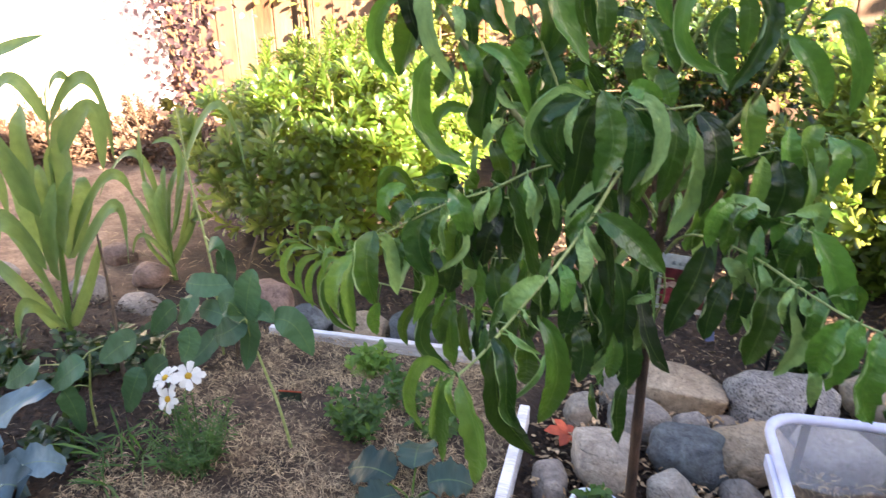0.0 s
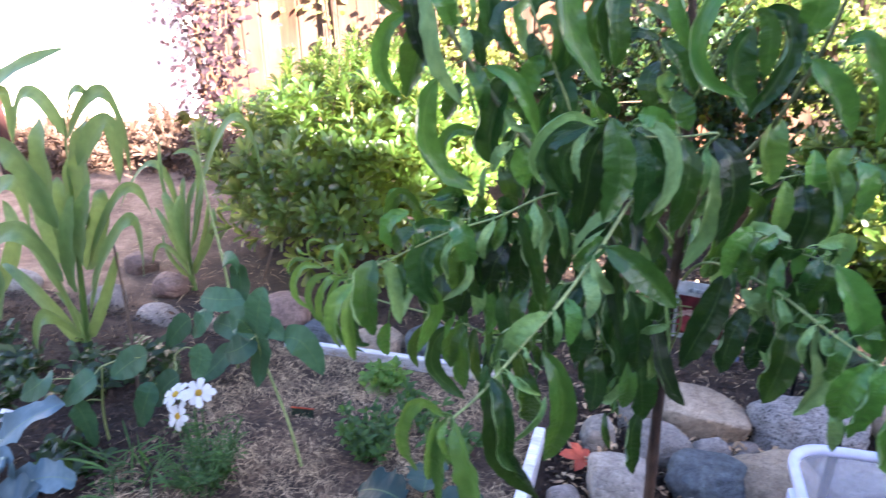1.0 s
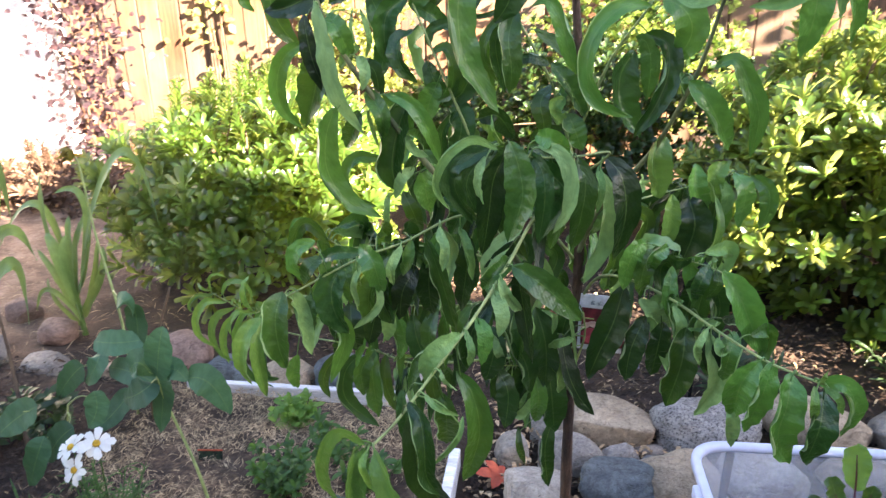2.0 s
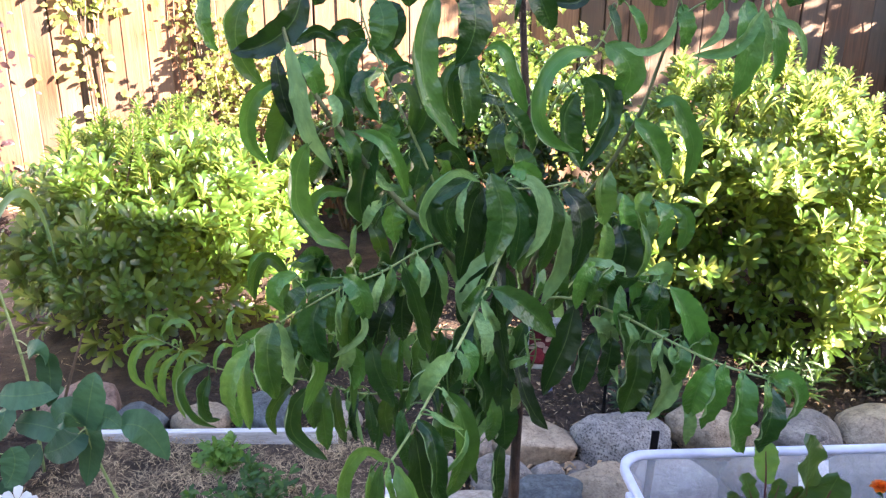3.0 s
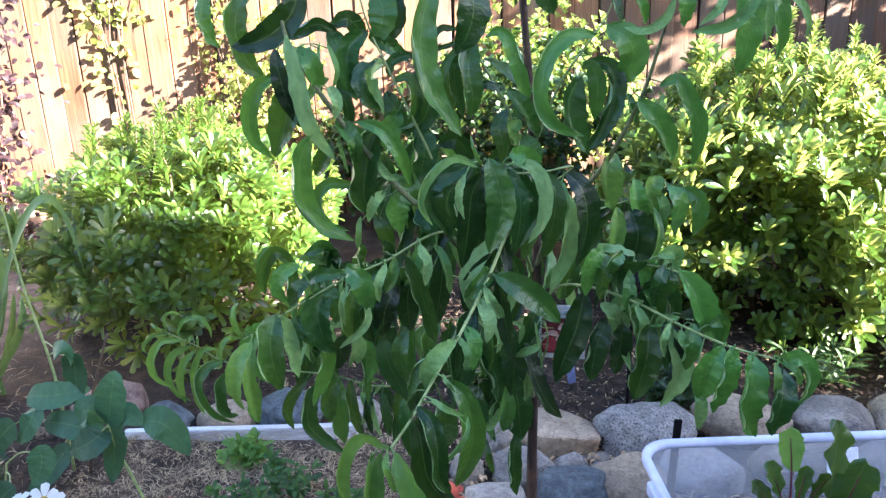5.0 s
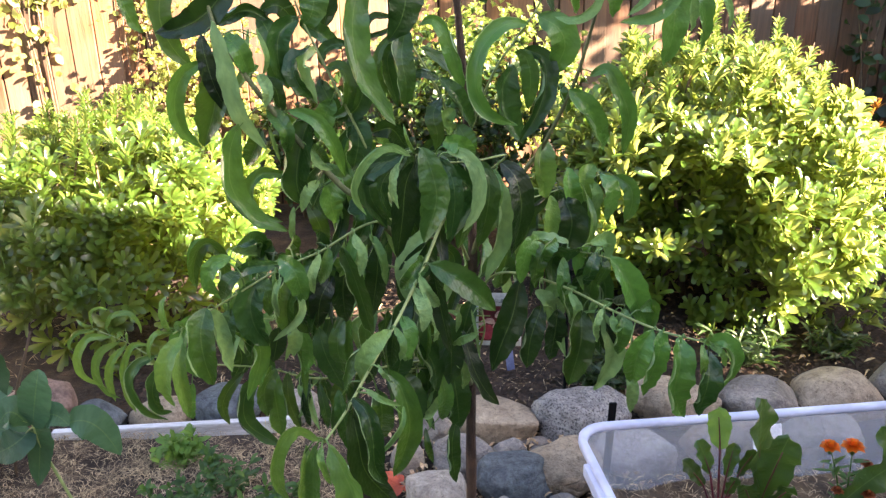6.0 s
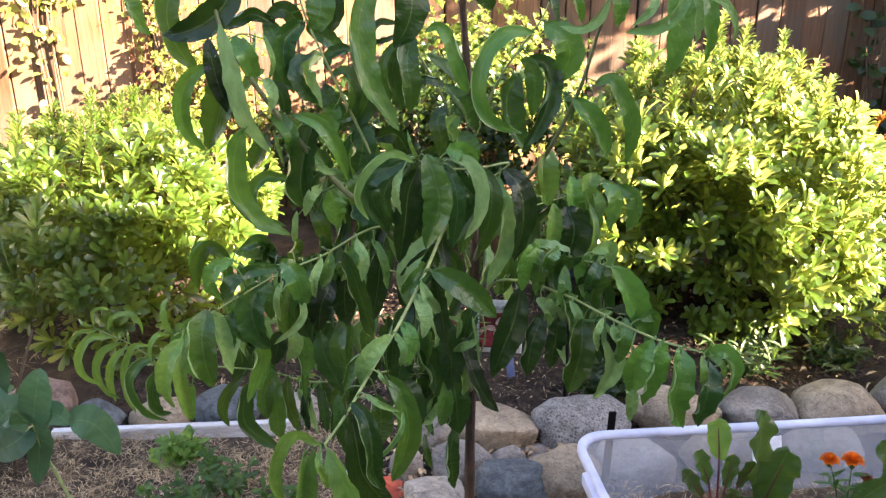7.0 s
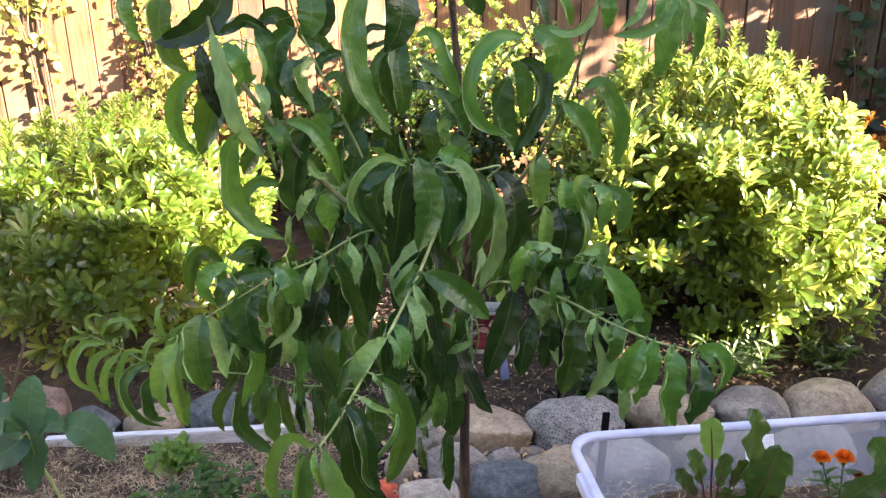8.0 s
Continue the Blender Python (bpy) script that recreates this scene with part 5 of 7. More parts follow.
leaf(b, [(-0.57, 1.38, 0.592), (-0.558, 1.361, 0.628), (-0.542, 1.363, 0.636), (-0.533, 1.382, 0.623)], 0.0064, 'young')
leaf(b, [(-0.573, 1.38, 0.591), (-0.58, 1.364, 0.604), (-0.597, 1.379, 0.608)], 0.0064, 'young')
leaf(b, [(-0.558, 1.369, 0.589), (-0.586, 1.355, 0.592), (-0.603, 1.35, 0.57), (-0.598, 1.35, 0.552)], 0.0106, 'young')
leaf(b, [(-0.531, 1.364, 0.575), (-0.567, 1.351, 0.58), (-0.593, 1.348, 0.541), (-0.591, 1.353, 0.5), (-0.567, 1.366, 0.47)], 0.0158, 'young')
leaf(b, [(-0.518, 1.372, 0.561), (-0.555, 1.365, 0.544), (-0.572, 1.363, 0.502), (-0.561, 1.368, 0.456), (-0.536, 1.376, 0.434)], 0.017, 'young')
leaf(b, [(-0.51, 1.379, 0.55), (-0.536, 1.363, 0.526), (-0.549, 1.363, 0.481), (-0.552, 1.382, 0.425)], 0.0149, 'young')
leaf(b, [(-0.461, 1.363, 0.557), (-0.491, 1.356, 0.558), (-0.513, 1.352, 0.513), (-0.517, 1.357, 0.461), (-0.51, 1.37, 0.405)], 0.0158, 'young')
leaf(b, [(-0.451, 1.36, 0.533), (-0.48, 1.342, 0.523), (-0.494, 1.332, 0.486), (-0.473, 1.331, 0.434), (-0.439, 1.341, 0.403)], 0.0263)
leaf(b, [(-0.456, 1.379, 0.499), (-0.47, 1.365, 0.455), (-0.464, 1.372, 0.41), (-0.446, 1.385, 0.395)], 0.0298, 'dark')
leaf(b, [(-0.509, 1.371, 0.568), (-0.505, 1.346, 0.589), (-0.518, 1.358, 0.574)], 0.0095, 'young')
leaf(b, [(-0.504, 1.369, 0.561), (-0.498, 1.358, 0.581), (-0.51, 1.385, 0.583)], 0.0053, 'young')
leaf(b, [(-0.387, 1.358, 0.473), (-0.402, 1.36, 0.43), (-0.404, 1.381, 0.379)], 0.0262)
leaf(b, [(-0.303, 1.359, 0.575), (-0.285, 1.354, 0.528), (-0.309, 1.363, 0.475)], 0.0357, 'dark')
leaf(b, [(-0.214, 1.318, 0.518), (-0.233, 1.289, 0.489), (-0.235, 1.304, 0.426)], 0.0306)
leaf(b, [(-0.086, 1.307, 0.508), (-0.098, 1.297, 0.468), (-0.092, 1.31, 0.405)], 0.0283)
leaf(b, [(-0.172, 1.304, 0.491), (-0.161, 1.291, 0.462), (-0.176, 1.301, 0.42)], 0.0161, 'pale')
b = limb(peach_tree, [(0.126, 1.260, 0.695), (-0.025, 1.200, 0.773), (-0.150, 1.180, 0.783), (-0.213, 1.180, 0.777), (-0.263, 1.180, 0.810)], 0.0019, 0.0008)
leaf(b, [(-0.238, 1.18, 0.784), (-0.264, 1.17, 0.818), (-0.284, 1.171, 0.807), (-0.299, 1.181, 0.769), (-0.302, 1.196, 0.734)], 0.021)
leaf(b, [(-0.27, 1.2, 0.816), (-0.295, 1.186, 0.813), (-0.315, 1.201, 0.766)], 0.0083)
leaf(b, [(-0.027, 1.23, 0.773), (-0.014, 1.218, 0.736), (-0.023, 1.25, 0.672)], 0.0285, 'dark')
leaf(b, [(-0.118, 1.206, 0.773), (-0.09, 1.203, 0.764), (-0.076, 1.225, 0.725)], 0.0205, 'dark')
b = limb(peach_tree, [(0.155, 1.300, 0.634), (0.185, 1.250, 0.714), (0.224, 1.210, 0.738), (0.283, 1.100, 0.755), (0.335, 1.000, 0.755), (0.374, 0.920, 0.761), (0.417, 0.870, 0.766)], 0.0028, 0.0013)
leaf(b, [(0.226, 1.165, 0.744), (0.213, 1.154, 0.686), (0.195, 1.151, 0.637), (0.18, 1.154, 0.587)], 0.044, 'dark')
leaf(b, [(0.246, 1.13, 0.738), (0.266, 1.12, 0.724), (0.294, 1.142, 0.689)], 0.0262, 'pale')
leaf(b, [(0.285, 1.117, 0.797), (0.284, 1.099, 0.755), (0.301, 1.108, 0.701)], 0.0216)
leaf(b, [(0.299, 1.044, 0.739), (0.297, 1.03, 0.693), (0.285, 1.044, 0.616)], 0.0403)
leaf(b, [(0.258, 1.138, 0.708), (0.239, 1.125, 0.658), (0.235, 1.136, 0.598)], 0.0369, 'dark')
leaf(b, [(0.32, 1.034, 0.747), (0.333, 1.019, 0.716), (0.346, 1.03, 0.665)], 0.0288, 'dark')
leaf(b, [(0.364, 0.919, 0.763), (0.346, 0.916, 0.731), (0.347, 0.935, 0.677)], 0.0306)
leaf(b, [(0.34, 0.946, 0.696), (0.347, 0.931, 0.673), (0.355, 0.959, 0.617)], 0.0161, 'pale')
leaf(b, [(0.377, 0.916, 0.764), (0.368, 0.905, 0.728), (0.357, 0.917, 0.668)], 0.0283)
leaf(b, [(0.39, 0.891, 0.766), (0.385, 0.871, 0.737), (0.38, 0.868, 0.7), (0.398, 0.881, 0.656)], 0.0372)
leaf(b, [(0.423, 0.88, 0.752), (0.415, 0.853, 0.722), (0.41, 0.862, 0.67)], 0.034, 'dark')
leaf(b, [(0.411, 0.875, 0.765), (0.433, 0.858, 0.773), (0.448, 0.858, 0.746), (0.447, 0.88, 0.696)], 0.0223)
leaf(b, [(0.403, 0.855, 0.772), (0.402, 0.841, 0.756), (0.411, 0.862, 0.724)], 0.0099, 'young')
leaf(b, [(0.409, 0.86, 0.771), (0.407, 0.841, 0.791), (0.415, 0.859, 0.79)], 0.006, 'young')
leaf(b, [(0.415, 0.86, 0.768), (0.425, 0.847, 0.763), (0.433, 0.849, 0.743)], 0.0093, 'young')
leaf(b, [(0.33, 0.993, 0.752), (0.335, 0.986, 0.739), (0.354, 1.018, 0.744)], 0.0154, 'pale')
leaf(b, [(0.281, 1.125, 0.707), (0.276, 1.116, 0.671), (0.271, 1.127, 0.616)], 0.0348, 'dark')
leaf(b, [(0.353, 1.006, 0.756), (0.345, 0.985, 0.731), (0.344, 1.0, 0.688)], 0.0233)
leaf(b, [(0.319, 1.064, 0.75), (0.328, 1.06, 0.715), (0.34, 1.078, 0.649)], 0.0247, 'dark')
leaf(b, [(0.284, 1.065, 0.76), (0.295, 1.051, 0.738), (0.298, 1.075, 0.69)], 0.0148, 'pale')
leaf(b, [(0.32, 1.004, 0.758), (0.305, 0.986, 0.74), (0.316, 1.009, 0.703)], 0.0124, 'pale')
b = limb(peach_tree, [(0.155, 1.300, 0.776), (0.238, 1.330, 0.823), (0.355, 1.380, 0.845), (0.417, 1.420, 0.856)], 0.0020, 0.0008)
leaf(b, [(0.396, 1.396, 0.879), (0.377, 1.386, 0.854), (0.38, 1.391, 0.809)], 0.0324, 'young')
leaf(b, [(0.343, 1.381, 0.879), (0.346, 1.367, 0.838), (0.37, 1.384, 0.796)], 0.032)
leaf(b, [(0.41, 1.4, 0.861), (0.428, 1.381, 0.833), (0.427, 1.402, 0.763)], 0.0357)
leaf(b, [(0.439, 1.41, 0.854), (0.466, 1.395, 0.834), (0.47, 1.391, 0.798), (0.46, 1.398, 0.762)], 0.0294)
leaf(b, [(0.378, 1.372, 0.828), (0.386, 1.348, 0.788), (0.378, 1.343, 0.746), (0.354, 1.354, 0.706)], 0.0148, 'young')
leaf(b, [(0.303, 1.329, 0.84), (0.304, 1.321, 0.798), (0.299, 1.325, 0.741)], 0.0277, 'young')
leaf(b, [(0.333, 1.359, 0.829), (0.345, 1.337, 0.781), (0.328, 1.35, 0.698)], 0.0588, 'dark')
leaf(b, [(0.223, 1.275, 0.769), (0.213, 1.277, 0.724), (0.201, 1.298, 0.677)], 0.0315)
leaf(b, [(0.36, 1.394, 0.797), (0.377, 1.387, 0.754), (0.381, 1.416, 0.698)], 0.0431, 'dark')
leaf(b, [(0.387, 1.384, 0.854), (0.399, 1.373, 0.824), (0.395, 1.401, 0.778)], 0.0192, 'pale')
b = limb(peach_tree, [(0.154, 1.285, 0.479), (0.161, 1.260, 0.551), (0.173, 1.220, 0.626), (0.169, 1.220, 0.668)], 0.0025, 0.0014)
leaf(b, [(0.134, 1.187, 0.646), (0.149, 1.164, 0.59), (0.168, 1.161, 0.548), (0.193, 1.167, 0.513)], 0.033, 'dark')
leaf(b, [(0.156, 1.167, 0.647), (0.132, 1.161, 0.643), (0.117, 1.179, 0.623)], 0.0162, 'pale')
leaf(b, [(0.115, 1.246, 0.553), (0.124, 1.237, 0.495), (0.13, 1.257, 0.414)], 0.0501, 'dark')
leaf(b, [(0.125, 1.265, 0.428), (0.115, 1.252, 0.378), (0.122, 1.275, 0.28)], 0.0323, 'dark')
leaf(b, [(0.147, 1.17, 0.691), (0.155, 1.173, 0.638), (0.163, 1.191, 0.581)], 0.0081, 'pale')
leaf(b, [(0.153, 1.22, 0.69), (0.138, 1.215, 0.64), (0.137, 1.241, 0.573)], 0.0377, 'dark')
leaf(b, [(0.122, 1.199, 0.594), (0.137, 1.2, 0.56), (0.135, 1.219, 0.517)], 0.0185, 'pale')
leaf(b, [(0.026, 1.199, 0.629), (0.037, 1.181, 0.606), (0.046, 1.202, 0.574)], 0.0148, 'pale')
b = limb(peach_tree, [(0.316, 1.08, 1.181), (0.345, 1.06, 1.207), (0.392, 1.05, 1.22), (0.437, 1.04, 1.214)], 0.0018, 0.0008)
leaf(b, [(0.402, 1.005, 1.198), (0.382, 0.996, 1.167), (0.36, 0.999, 1.148), (0.325, 1.016, 1.143)], 0.0171, 'pale')
leaf(b, [(0.365, 1.025, 1.197), (0.352, 1.002, 1.17), (0.332, 1.014, 1.15)], 0.0111, 'pale')
leaf(b, [(0.386, 1.019, 1.21), (0.388, 1.001, 1.166), (0.388, 1.002, 1.126), (0.385, 1.018, 1.088)], 0.0331)
leaf(b, [(0.408, 1.025, 1.203), (0.42, 1.027, 1.159), (0.427, 1.043, 1.129)], 0.0158, 'pale')
leaf(b, [(0.429, 1.031, 1.21), (0.433, 1.02, 1.159), (0.44, 1.032, 1.128), (0.443, 1.05, 1.104)], 0.0207)
leaf(b, [(0.414, 1.013, 1.189), (0.445, 1.01, 1.179), (0.466, 1.019, 1.153), (0.472, 1.034, 1.129)], 0.011, 'pale')
leaf(b, [(0.348, 1.056, 1.255), (0.351, 1.036, 1.227), (0.347, 1.04, 1.197)], 0.031)
leaf(b, [(0.379, 1.04, 1.26), (0.373, 1.04, 1.237), (0.388, 1.06, 1.208)], 0.0273)
leaf(b, [(0.447, 1.05, 1.254), (0.451, 1.029, 1.226), (0.453, 1.046, 1.203)], 0.0276, 'dark')
b = limb(peach_tree, [(0.097, 1.22, 0.66), (0.027, 1.23, 0.67), (-0.053, 1.25, 0.653), (-0.144, 1.26, 0.643), (-0.237, 1.27, 0.645)], 0.0018, 0.0008)
leaf(b, [(-0.148, 1.241, 0.639), (-0.135, 1.241, 0.592), (-0.152, 1.264, 0.533)], 0.0259)
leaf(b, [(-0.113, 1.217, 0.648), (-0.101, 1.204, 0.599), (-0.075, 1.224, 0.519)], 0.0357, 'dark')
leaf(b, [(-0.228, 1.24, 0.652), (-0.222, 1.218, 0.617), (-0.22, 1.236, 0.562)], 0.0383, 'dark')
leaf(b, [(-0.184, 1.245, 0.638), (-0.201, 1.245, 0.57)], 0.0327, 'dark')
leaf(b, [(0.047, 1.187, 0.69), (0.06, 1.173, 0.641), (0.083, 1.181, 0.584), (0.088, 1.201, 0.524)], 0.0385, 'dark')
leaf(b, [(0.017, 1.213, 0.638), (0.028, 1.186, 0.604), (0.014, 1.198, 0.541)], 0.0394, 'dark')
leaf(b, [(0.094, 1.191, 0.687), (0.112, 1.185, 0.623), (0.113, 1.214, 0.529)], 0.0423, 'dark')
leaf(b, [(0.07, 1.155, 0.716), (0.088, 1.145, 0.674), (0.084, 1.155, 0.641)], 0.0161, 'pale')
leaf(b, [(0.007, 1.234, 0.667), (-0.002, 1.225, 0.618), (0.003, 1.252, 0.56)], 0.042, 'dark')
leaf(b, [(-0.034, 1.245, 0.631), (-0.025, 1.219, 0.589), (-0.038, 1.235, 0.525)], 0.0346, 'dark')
leaf(b, [(0.107, 1.17, 0.692), (0.125, 1.16, 0.686), (0.122, 1.181, 0.646)], 0.009, 'pale')
leaf(b, [(-0.068, 1.202, 0.673), (-0.077, 1.177, 0.633), (-0.072, 1.193, 0.571)], 0.0279)
leaf(b, [(-0.01, 1.19, 0.685), (-0.029, 1.177, 0.652), (-0.029, 1.207, 0.584)], 0.0276)
leaf(b, [(-0.164, 1.213, 0.665), (-0.15, 1.201, 0.644), (-0.158, 1.214, 0.596)], 0.0244, 'pale')
leaf(b, [(0.066, 1.185, 0.682), (0.074, 1.171, 0.642), (0.064, 1.181, 0.584)], 0.0275)
leaf(b, [(-0.03, 1.187, 0.647), (-0.016, 1.179, 0.619), (-0.024, 1.198, 0.578)], 0.0165, 'pale')
b = limb(peach_tree, [(0.154, 1.288, 0.44), (0.095, 1.27, 0.527), (0.023, 1.25, 0.544)], 0.0018, 0.0008)
leaf(b, [(0.054, 1.228, 0.461), (0.077, 1.214, 0.474), (0.102, 1.208, 0.524)], 0.0171, 'pale')
leaf(b, [(0.067, 1.228, 0.473), (0.074, 1.222, 0.492), (0.081, 1.252, 0.495)], 0.0076, 'pale')
leaf(b, [(0.028, 1.241, 0.544), (0.05, 1.215, 0.511), (0.045, 1.223, 0.434)], 0.0403, 'dark')
leaf(b, [(0.065, 1.262, 0.413), (0.069, 1.244, 0.386), (0.079, 1.262, 0.335)], 0.0127)
leaf(b, [(0.085, 1.267, 0.561), (0.073, 1.263, 0.506), (0.078, 1.283, 0.428)], 0.0392, 'dark')
leaf(b, [(0.093, 1.22, 0.554), (0.102, 1.208, 0.513), (0.097, 1.23, 0.448)], 0.0283)
b = limb(peach_tree, [(0.224, 1.21, 0.738), (0.272, 1.17, 0.791), (0.318, 1.1, 0.808), (0.343, 1.05, 0.815)], 0.0018, 0.0008)
leaf(b, [(0.335, 1.038, 0.823), (0.358, 1.031, 0.793), (0.375, 1.032, 0.758), (0.4, 1.04, 0.709)], 0.0369)
leaf(b, [(0.251, 1.151, 0.822), (0.23, 1.132, 0.8), (0.222, 1.135, 0.749)], 0.0303)
leaf(b, [(0.261, 1.161, 0.805), (0.248, 1.134, 0.78), (0.247, 1.146, 0.736)], 0.0269)
leaf(b, [(0.329, 1.081, 0.816), (0.315, 1.06, 0.797), (0.313, 1.082, 0.76)], 0.02, 'dark')
leaf(b, [(0.334, 1.07, 0.812), (0.337, 1.061, 0.796), (0.326, 1.067, 0.77)], 0.0141)
leaf(b, [(0.282, 1.155, 0.81), (0.26, 1.127, 0.806), (0.259, 1.143, 0.777)], 0.0214)


# leaves on the far side of the tree, hanging in the same way
back_rng = random.Random(61)
for name in list(branch_lines):
    owner, line = bpy.data.objects[name], branch_lines[name]
    for i in range(18):
        p = line[back_rng.randrange(4, 38)]
        if p[1] < 0.95 or (p[2] > 1.0 and (i % 3 or p[0] > 0.1)) or (owner == trunk and not 0.6 < p[2] < 0.95):
            continue
        length = back_rng.uniform(0.09, 0.14)
        out = np.array([back_rng.uniform(-0.06, 0.06), back_rng.uniform(0.0, 0.13), back_rng.uniform(-0.04, 0.03)])
        sway = np.array([back_rng.uniform(-0.03, 0.03), back_rng.uniform(-0.02, 0.02), 0])
        if (p[0] + out[0] > 0.12 and not (p[0] + out[0] > 0.24 and p[2] < 0.86)) or p[0] < -0.3:
            continue
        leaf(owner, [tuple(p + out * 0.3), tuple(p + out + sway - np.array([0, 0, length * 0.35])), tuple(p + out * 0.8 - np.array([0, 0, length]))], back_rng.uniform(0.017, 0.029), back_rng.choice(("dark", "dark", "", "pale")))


# ---- plastic tub and what grows in it ----
def ring(w, d, r, z, n=6):
    out = []
    for cx, cy, a0 in ((1, 1, 0), (-1, 1, 90), (-1, -1, 180), (1, -1, 270)):
        for k in range(n + 1):
            a = radians(a0 + 90 * k / n)
            out.append((cx * (w / 2 - r) + r * math.cos(a), cy * (d / 2 - r) + r * math.sin(a), z))
    return out


def plastic_material():
    n = Nodes("milky_plastic")
    c = n.ramp(n.noise(5.0, 3.0), [(0.35, lin("d8dcea")), (0.65, lin("eceff6"))])
    n.bump(n.noise(30.0, 2.0), 0.05, 0.004)
    n.done(c, 0.35)
    tr = n.t.nodes.new("ShaderNodeBsdfTranslucent")
    n.link(c, tr.inputs["Color"])
    clear = n.node("ShaderNodeBsdfTransparent", Color=(0.93, 0.95, 1.0, 1))
    a, b = n.t.nodes.new("ShaderNodeMixShader"), n.t.nodes.new("ShaderNodeMixShader")
    a.inputs[0].default_value, b.inputs[0].default_value = 0.35, 0.74
    n.link(n.b.outputs[0], a.inputs[1])
    n.link(tr.outputs[0], a.inputs[2])
    n.link(a.outputs[0], b.inputs[1])
    n.link(clear.outputs[0], b.inputs[2])
    n.link(b.outputs[0], n.out.inputs["Surface"])
    return n.m


M_TUB = plastic_material()
M_RIM = mottled("milky_plastic_rim", [(0.3, "c2c6e0"), (0.7, "ccd0e6")], 3.0, 0.32, 0.02, 9.0)
M_POTSOIL = mottled("potting_soil", [(0.3, "2e231b"), (0.7, "7a6248")], 14.0, 0.95, 0.8, 90.0)
M_PAPER = mottled("white_paper", [(0.3, "e4e6ee"), (0.7, "f2f4fa")], 6.0, 0.7, 0.05)
TUB = pose(0.895, 1.345, 0.0, 0, 0, 3.6)


def build_tub():
    tub = thing("storage_tub", "translucent white plastic storage tub used as planter", "tub")
    tub.matrix_basis = TUB
    W, D, H = 0.95, 0.44, 0.232
    loops = [ring(W - 0.09, D - 0.09, 0.04, 0.02), ring(W - 0.075, D - 0.075, 0.05, 0.03), ring(W - 0.045, D - 0.045, 0.06, 0.15), ring(W - 0.03, D - 0.03, 0.06, H - 0.012)]
    inner = [ring(W - 0.036, D - 0.036, 0.058, H - 0.012), ring(W - 0.051, D - 0.051, 0.058, 0.15), ring(W - 0.096, D - 0.096, 0.038, 0.024)]

    def loft(rings, closed=True, floor=False):
        bm = bmesh.new()
        rows = [[bm.verts.new(p) for p in r] for r in rings]
        m = len(rows[0])
        for a, b in zip(rows, rows[1:]):
            for k in range(m):
                bm.faces.new((a[k], a[(k + 1) % m], b[(k + 1) % m], b[k]))
        if closed:
            a, b = rows[-1], rows[0]
            for k in range(m):
                bm.faces.new((a[k], a[(k + 1) % m], b[(k + 1) % m], b[k]))
        if floor:
            bm.faces.new(rows[0][::-1])
            bm.faces.new(rows[-1])
        return bm

    part("body", loft(loops + inner, False, True), M_TUB, tub, "milky translucent plastic walls")
    part("rim", loft([ring(W - 0.034, D - 0.034, 0.06, H - 0.012), ring(W - 0.002, D - 0.002, 0.072, H - 0.016), ring(W + 0.004, D + 0.004, 0.074, H - 0.012), ring(W + 0.004, D + 0.004, 0.074, H + 0.001), ring(W - 0.006, D - 0.006, 0.07, H + 0.005), ring(W - 0.03, D - 0.03, 0.06, H + 0.003), ring(W - 0.036, D - 0.036, 0.058, H - 0.006)]), M_RIM, tub, "rolled white plastic rim")
    for sx in (-1, 1):
        box("handle", (0.02, 0.16, 0.03), (sx * (W / 2 + 0.004), 0, H - 0.02), M_RIM, tub, (0, 0, 0), 0.006)
    bm = bmesh.new()
    bmesh.ops.create_grid(bm, x_segments=40, y_segments=20, size=0.5)
    for v in bm.verts:
        x, y = v.co.x * (W - 0.075), v.co.y * (D - 0.075)
        v.co = Vector((x, y, 0.075 + 0.014 * noise.noise((x * 14, y * 14, 1)) + 0.006 * noise.noise((x * 40, y * 40, 2))))
    soil = part("soil", bm, M_POTSOIL)
    soil.matrix_basis = TUB
    tagged(soil, "dry straw-strewn potting soil in the tub", "soil", kind="stuff")
    return tub


build_tub()
scatter("straw_mulch", "dry straw lying on the potting soil", "straw", 2200, (0.50, 1.28, 1.2, 1.52), 0.028, 0.0016, M_STRAW, 38, 0.082, 0.15, 0.2)


def beet(x, y, seed, leaves):
    """A beet plant: red stalks and upright wavy leaves, each given by its way, length and width."""
    rng = random.Random(seed)
    plant = thing("beet_plant", "beet plant with green leaves and dark red stalks", "beet", group="beets in the tub", at=(x, y, 0.075))
    o = np.array((x, y, 0.07))
    for dx, dy, stalk, L, W in leaves:
        d = unit((dx, dy, 1.0))
        q = o + d * stalk
        e = q + unit((dx * 1.6, dy * 1.6, 0.8)) * L
        under(mesh_object("stalk", *tube([o, o + d * stalk * 0.6, q, q + (e - q) * 0.75], 0.0032, 0.0012, 6, 14), M_BEETSTEM), plant)
        v, f, uv = blade(q - d * 0.01, (q + e) / 2 + np.array([0, 0, L * 0.06]), e, W, face=(rng.gauss(0, 0.3), -1, 0.3), fold=0.2, wave=0.12, seg=18, across=6, shape=(0.5, 0.42), phase=rng.uniform(0, 6), ruffle=0.05)
        pale = stalk > 0.16
        ob = under(mesh_object("leaf", v, f, M_SEEDLING if pale else M_BEET, uv=uv), plant)
        if pale:
            ob["label"] = "pale yellow-green young leaf"
    return plant


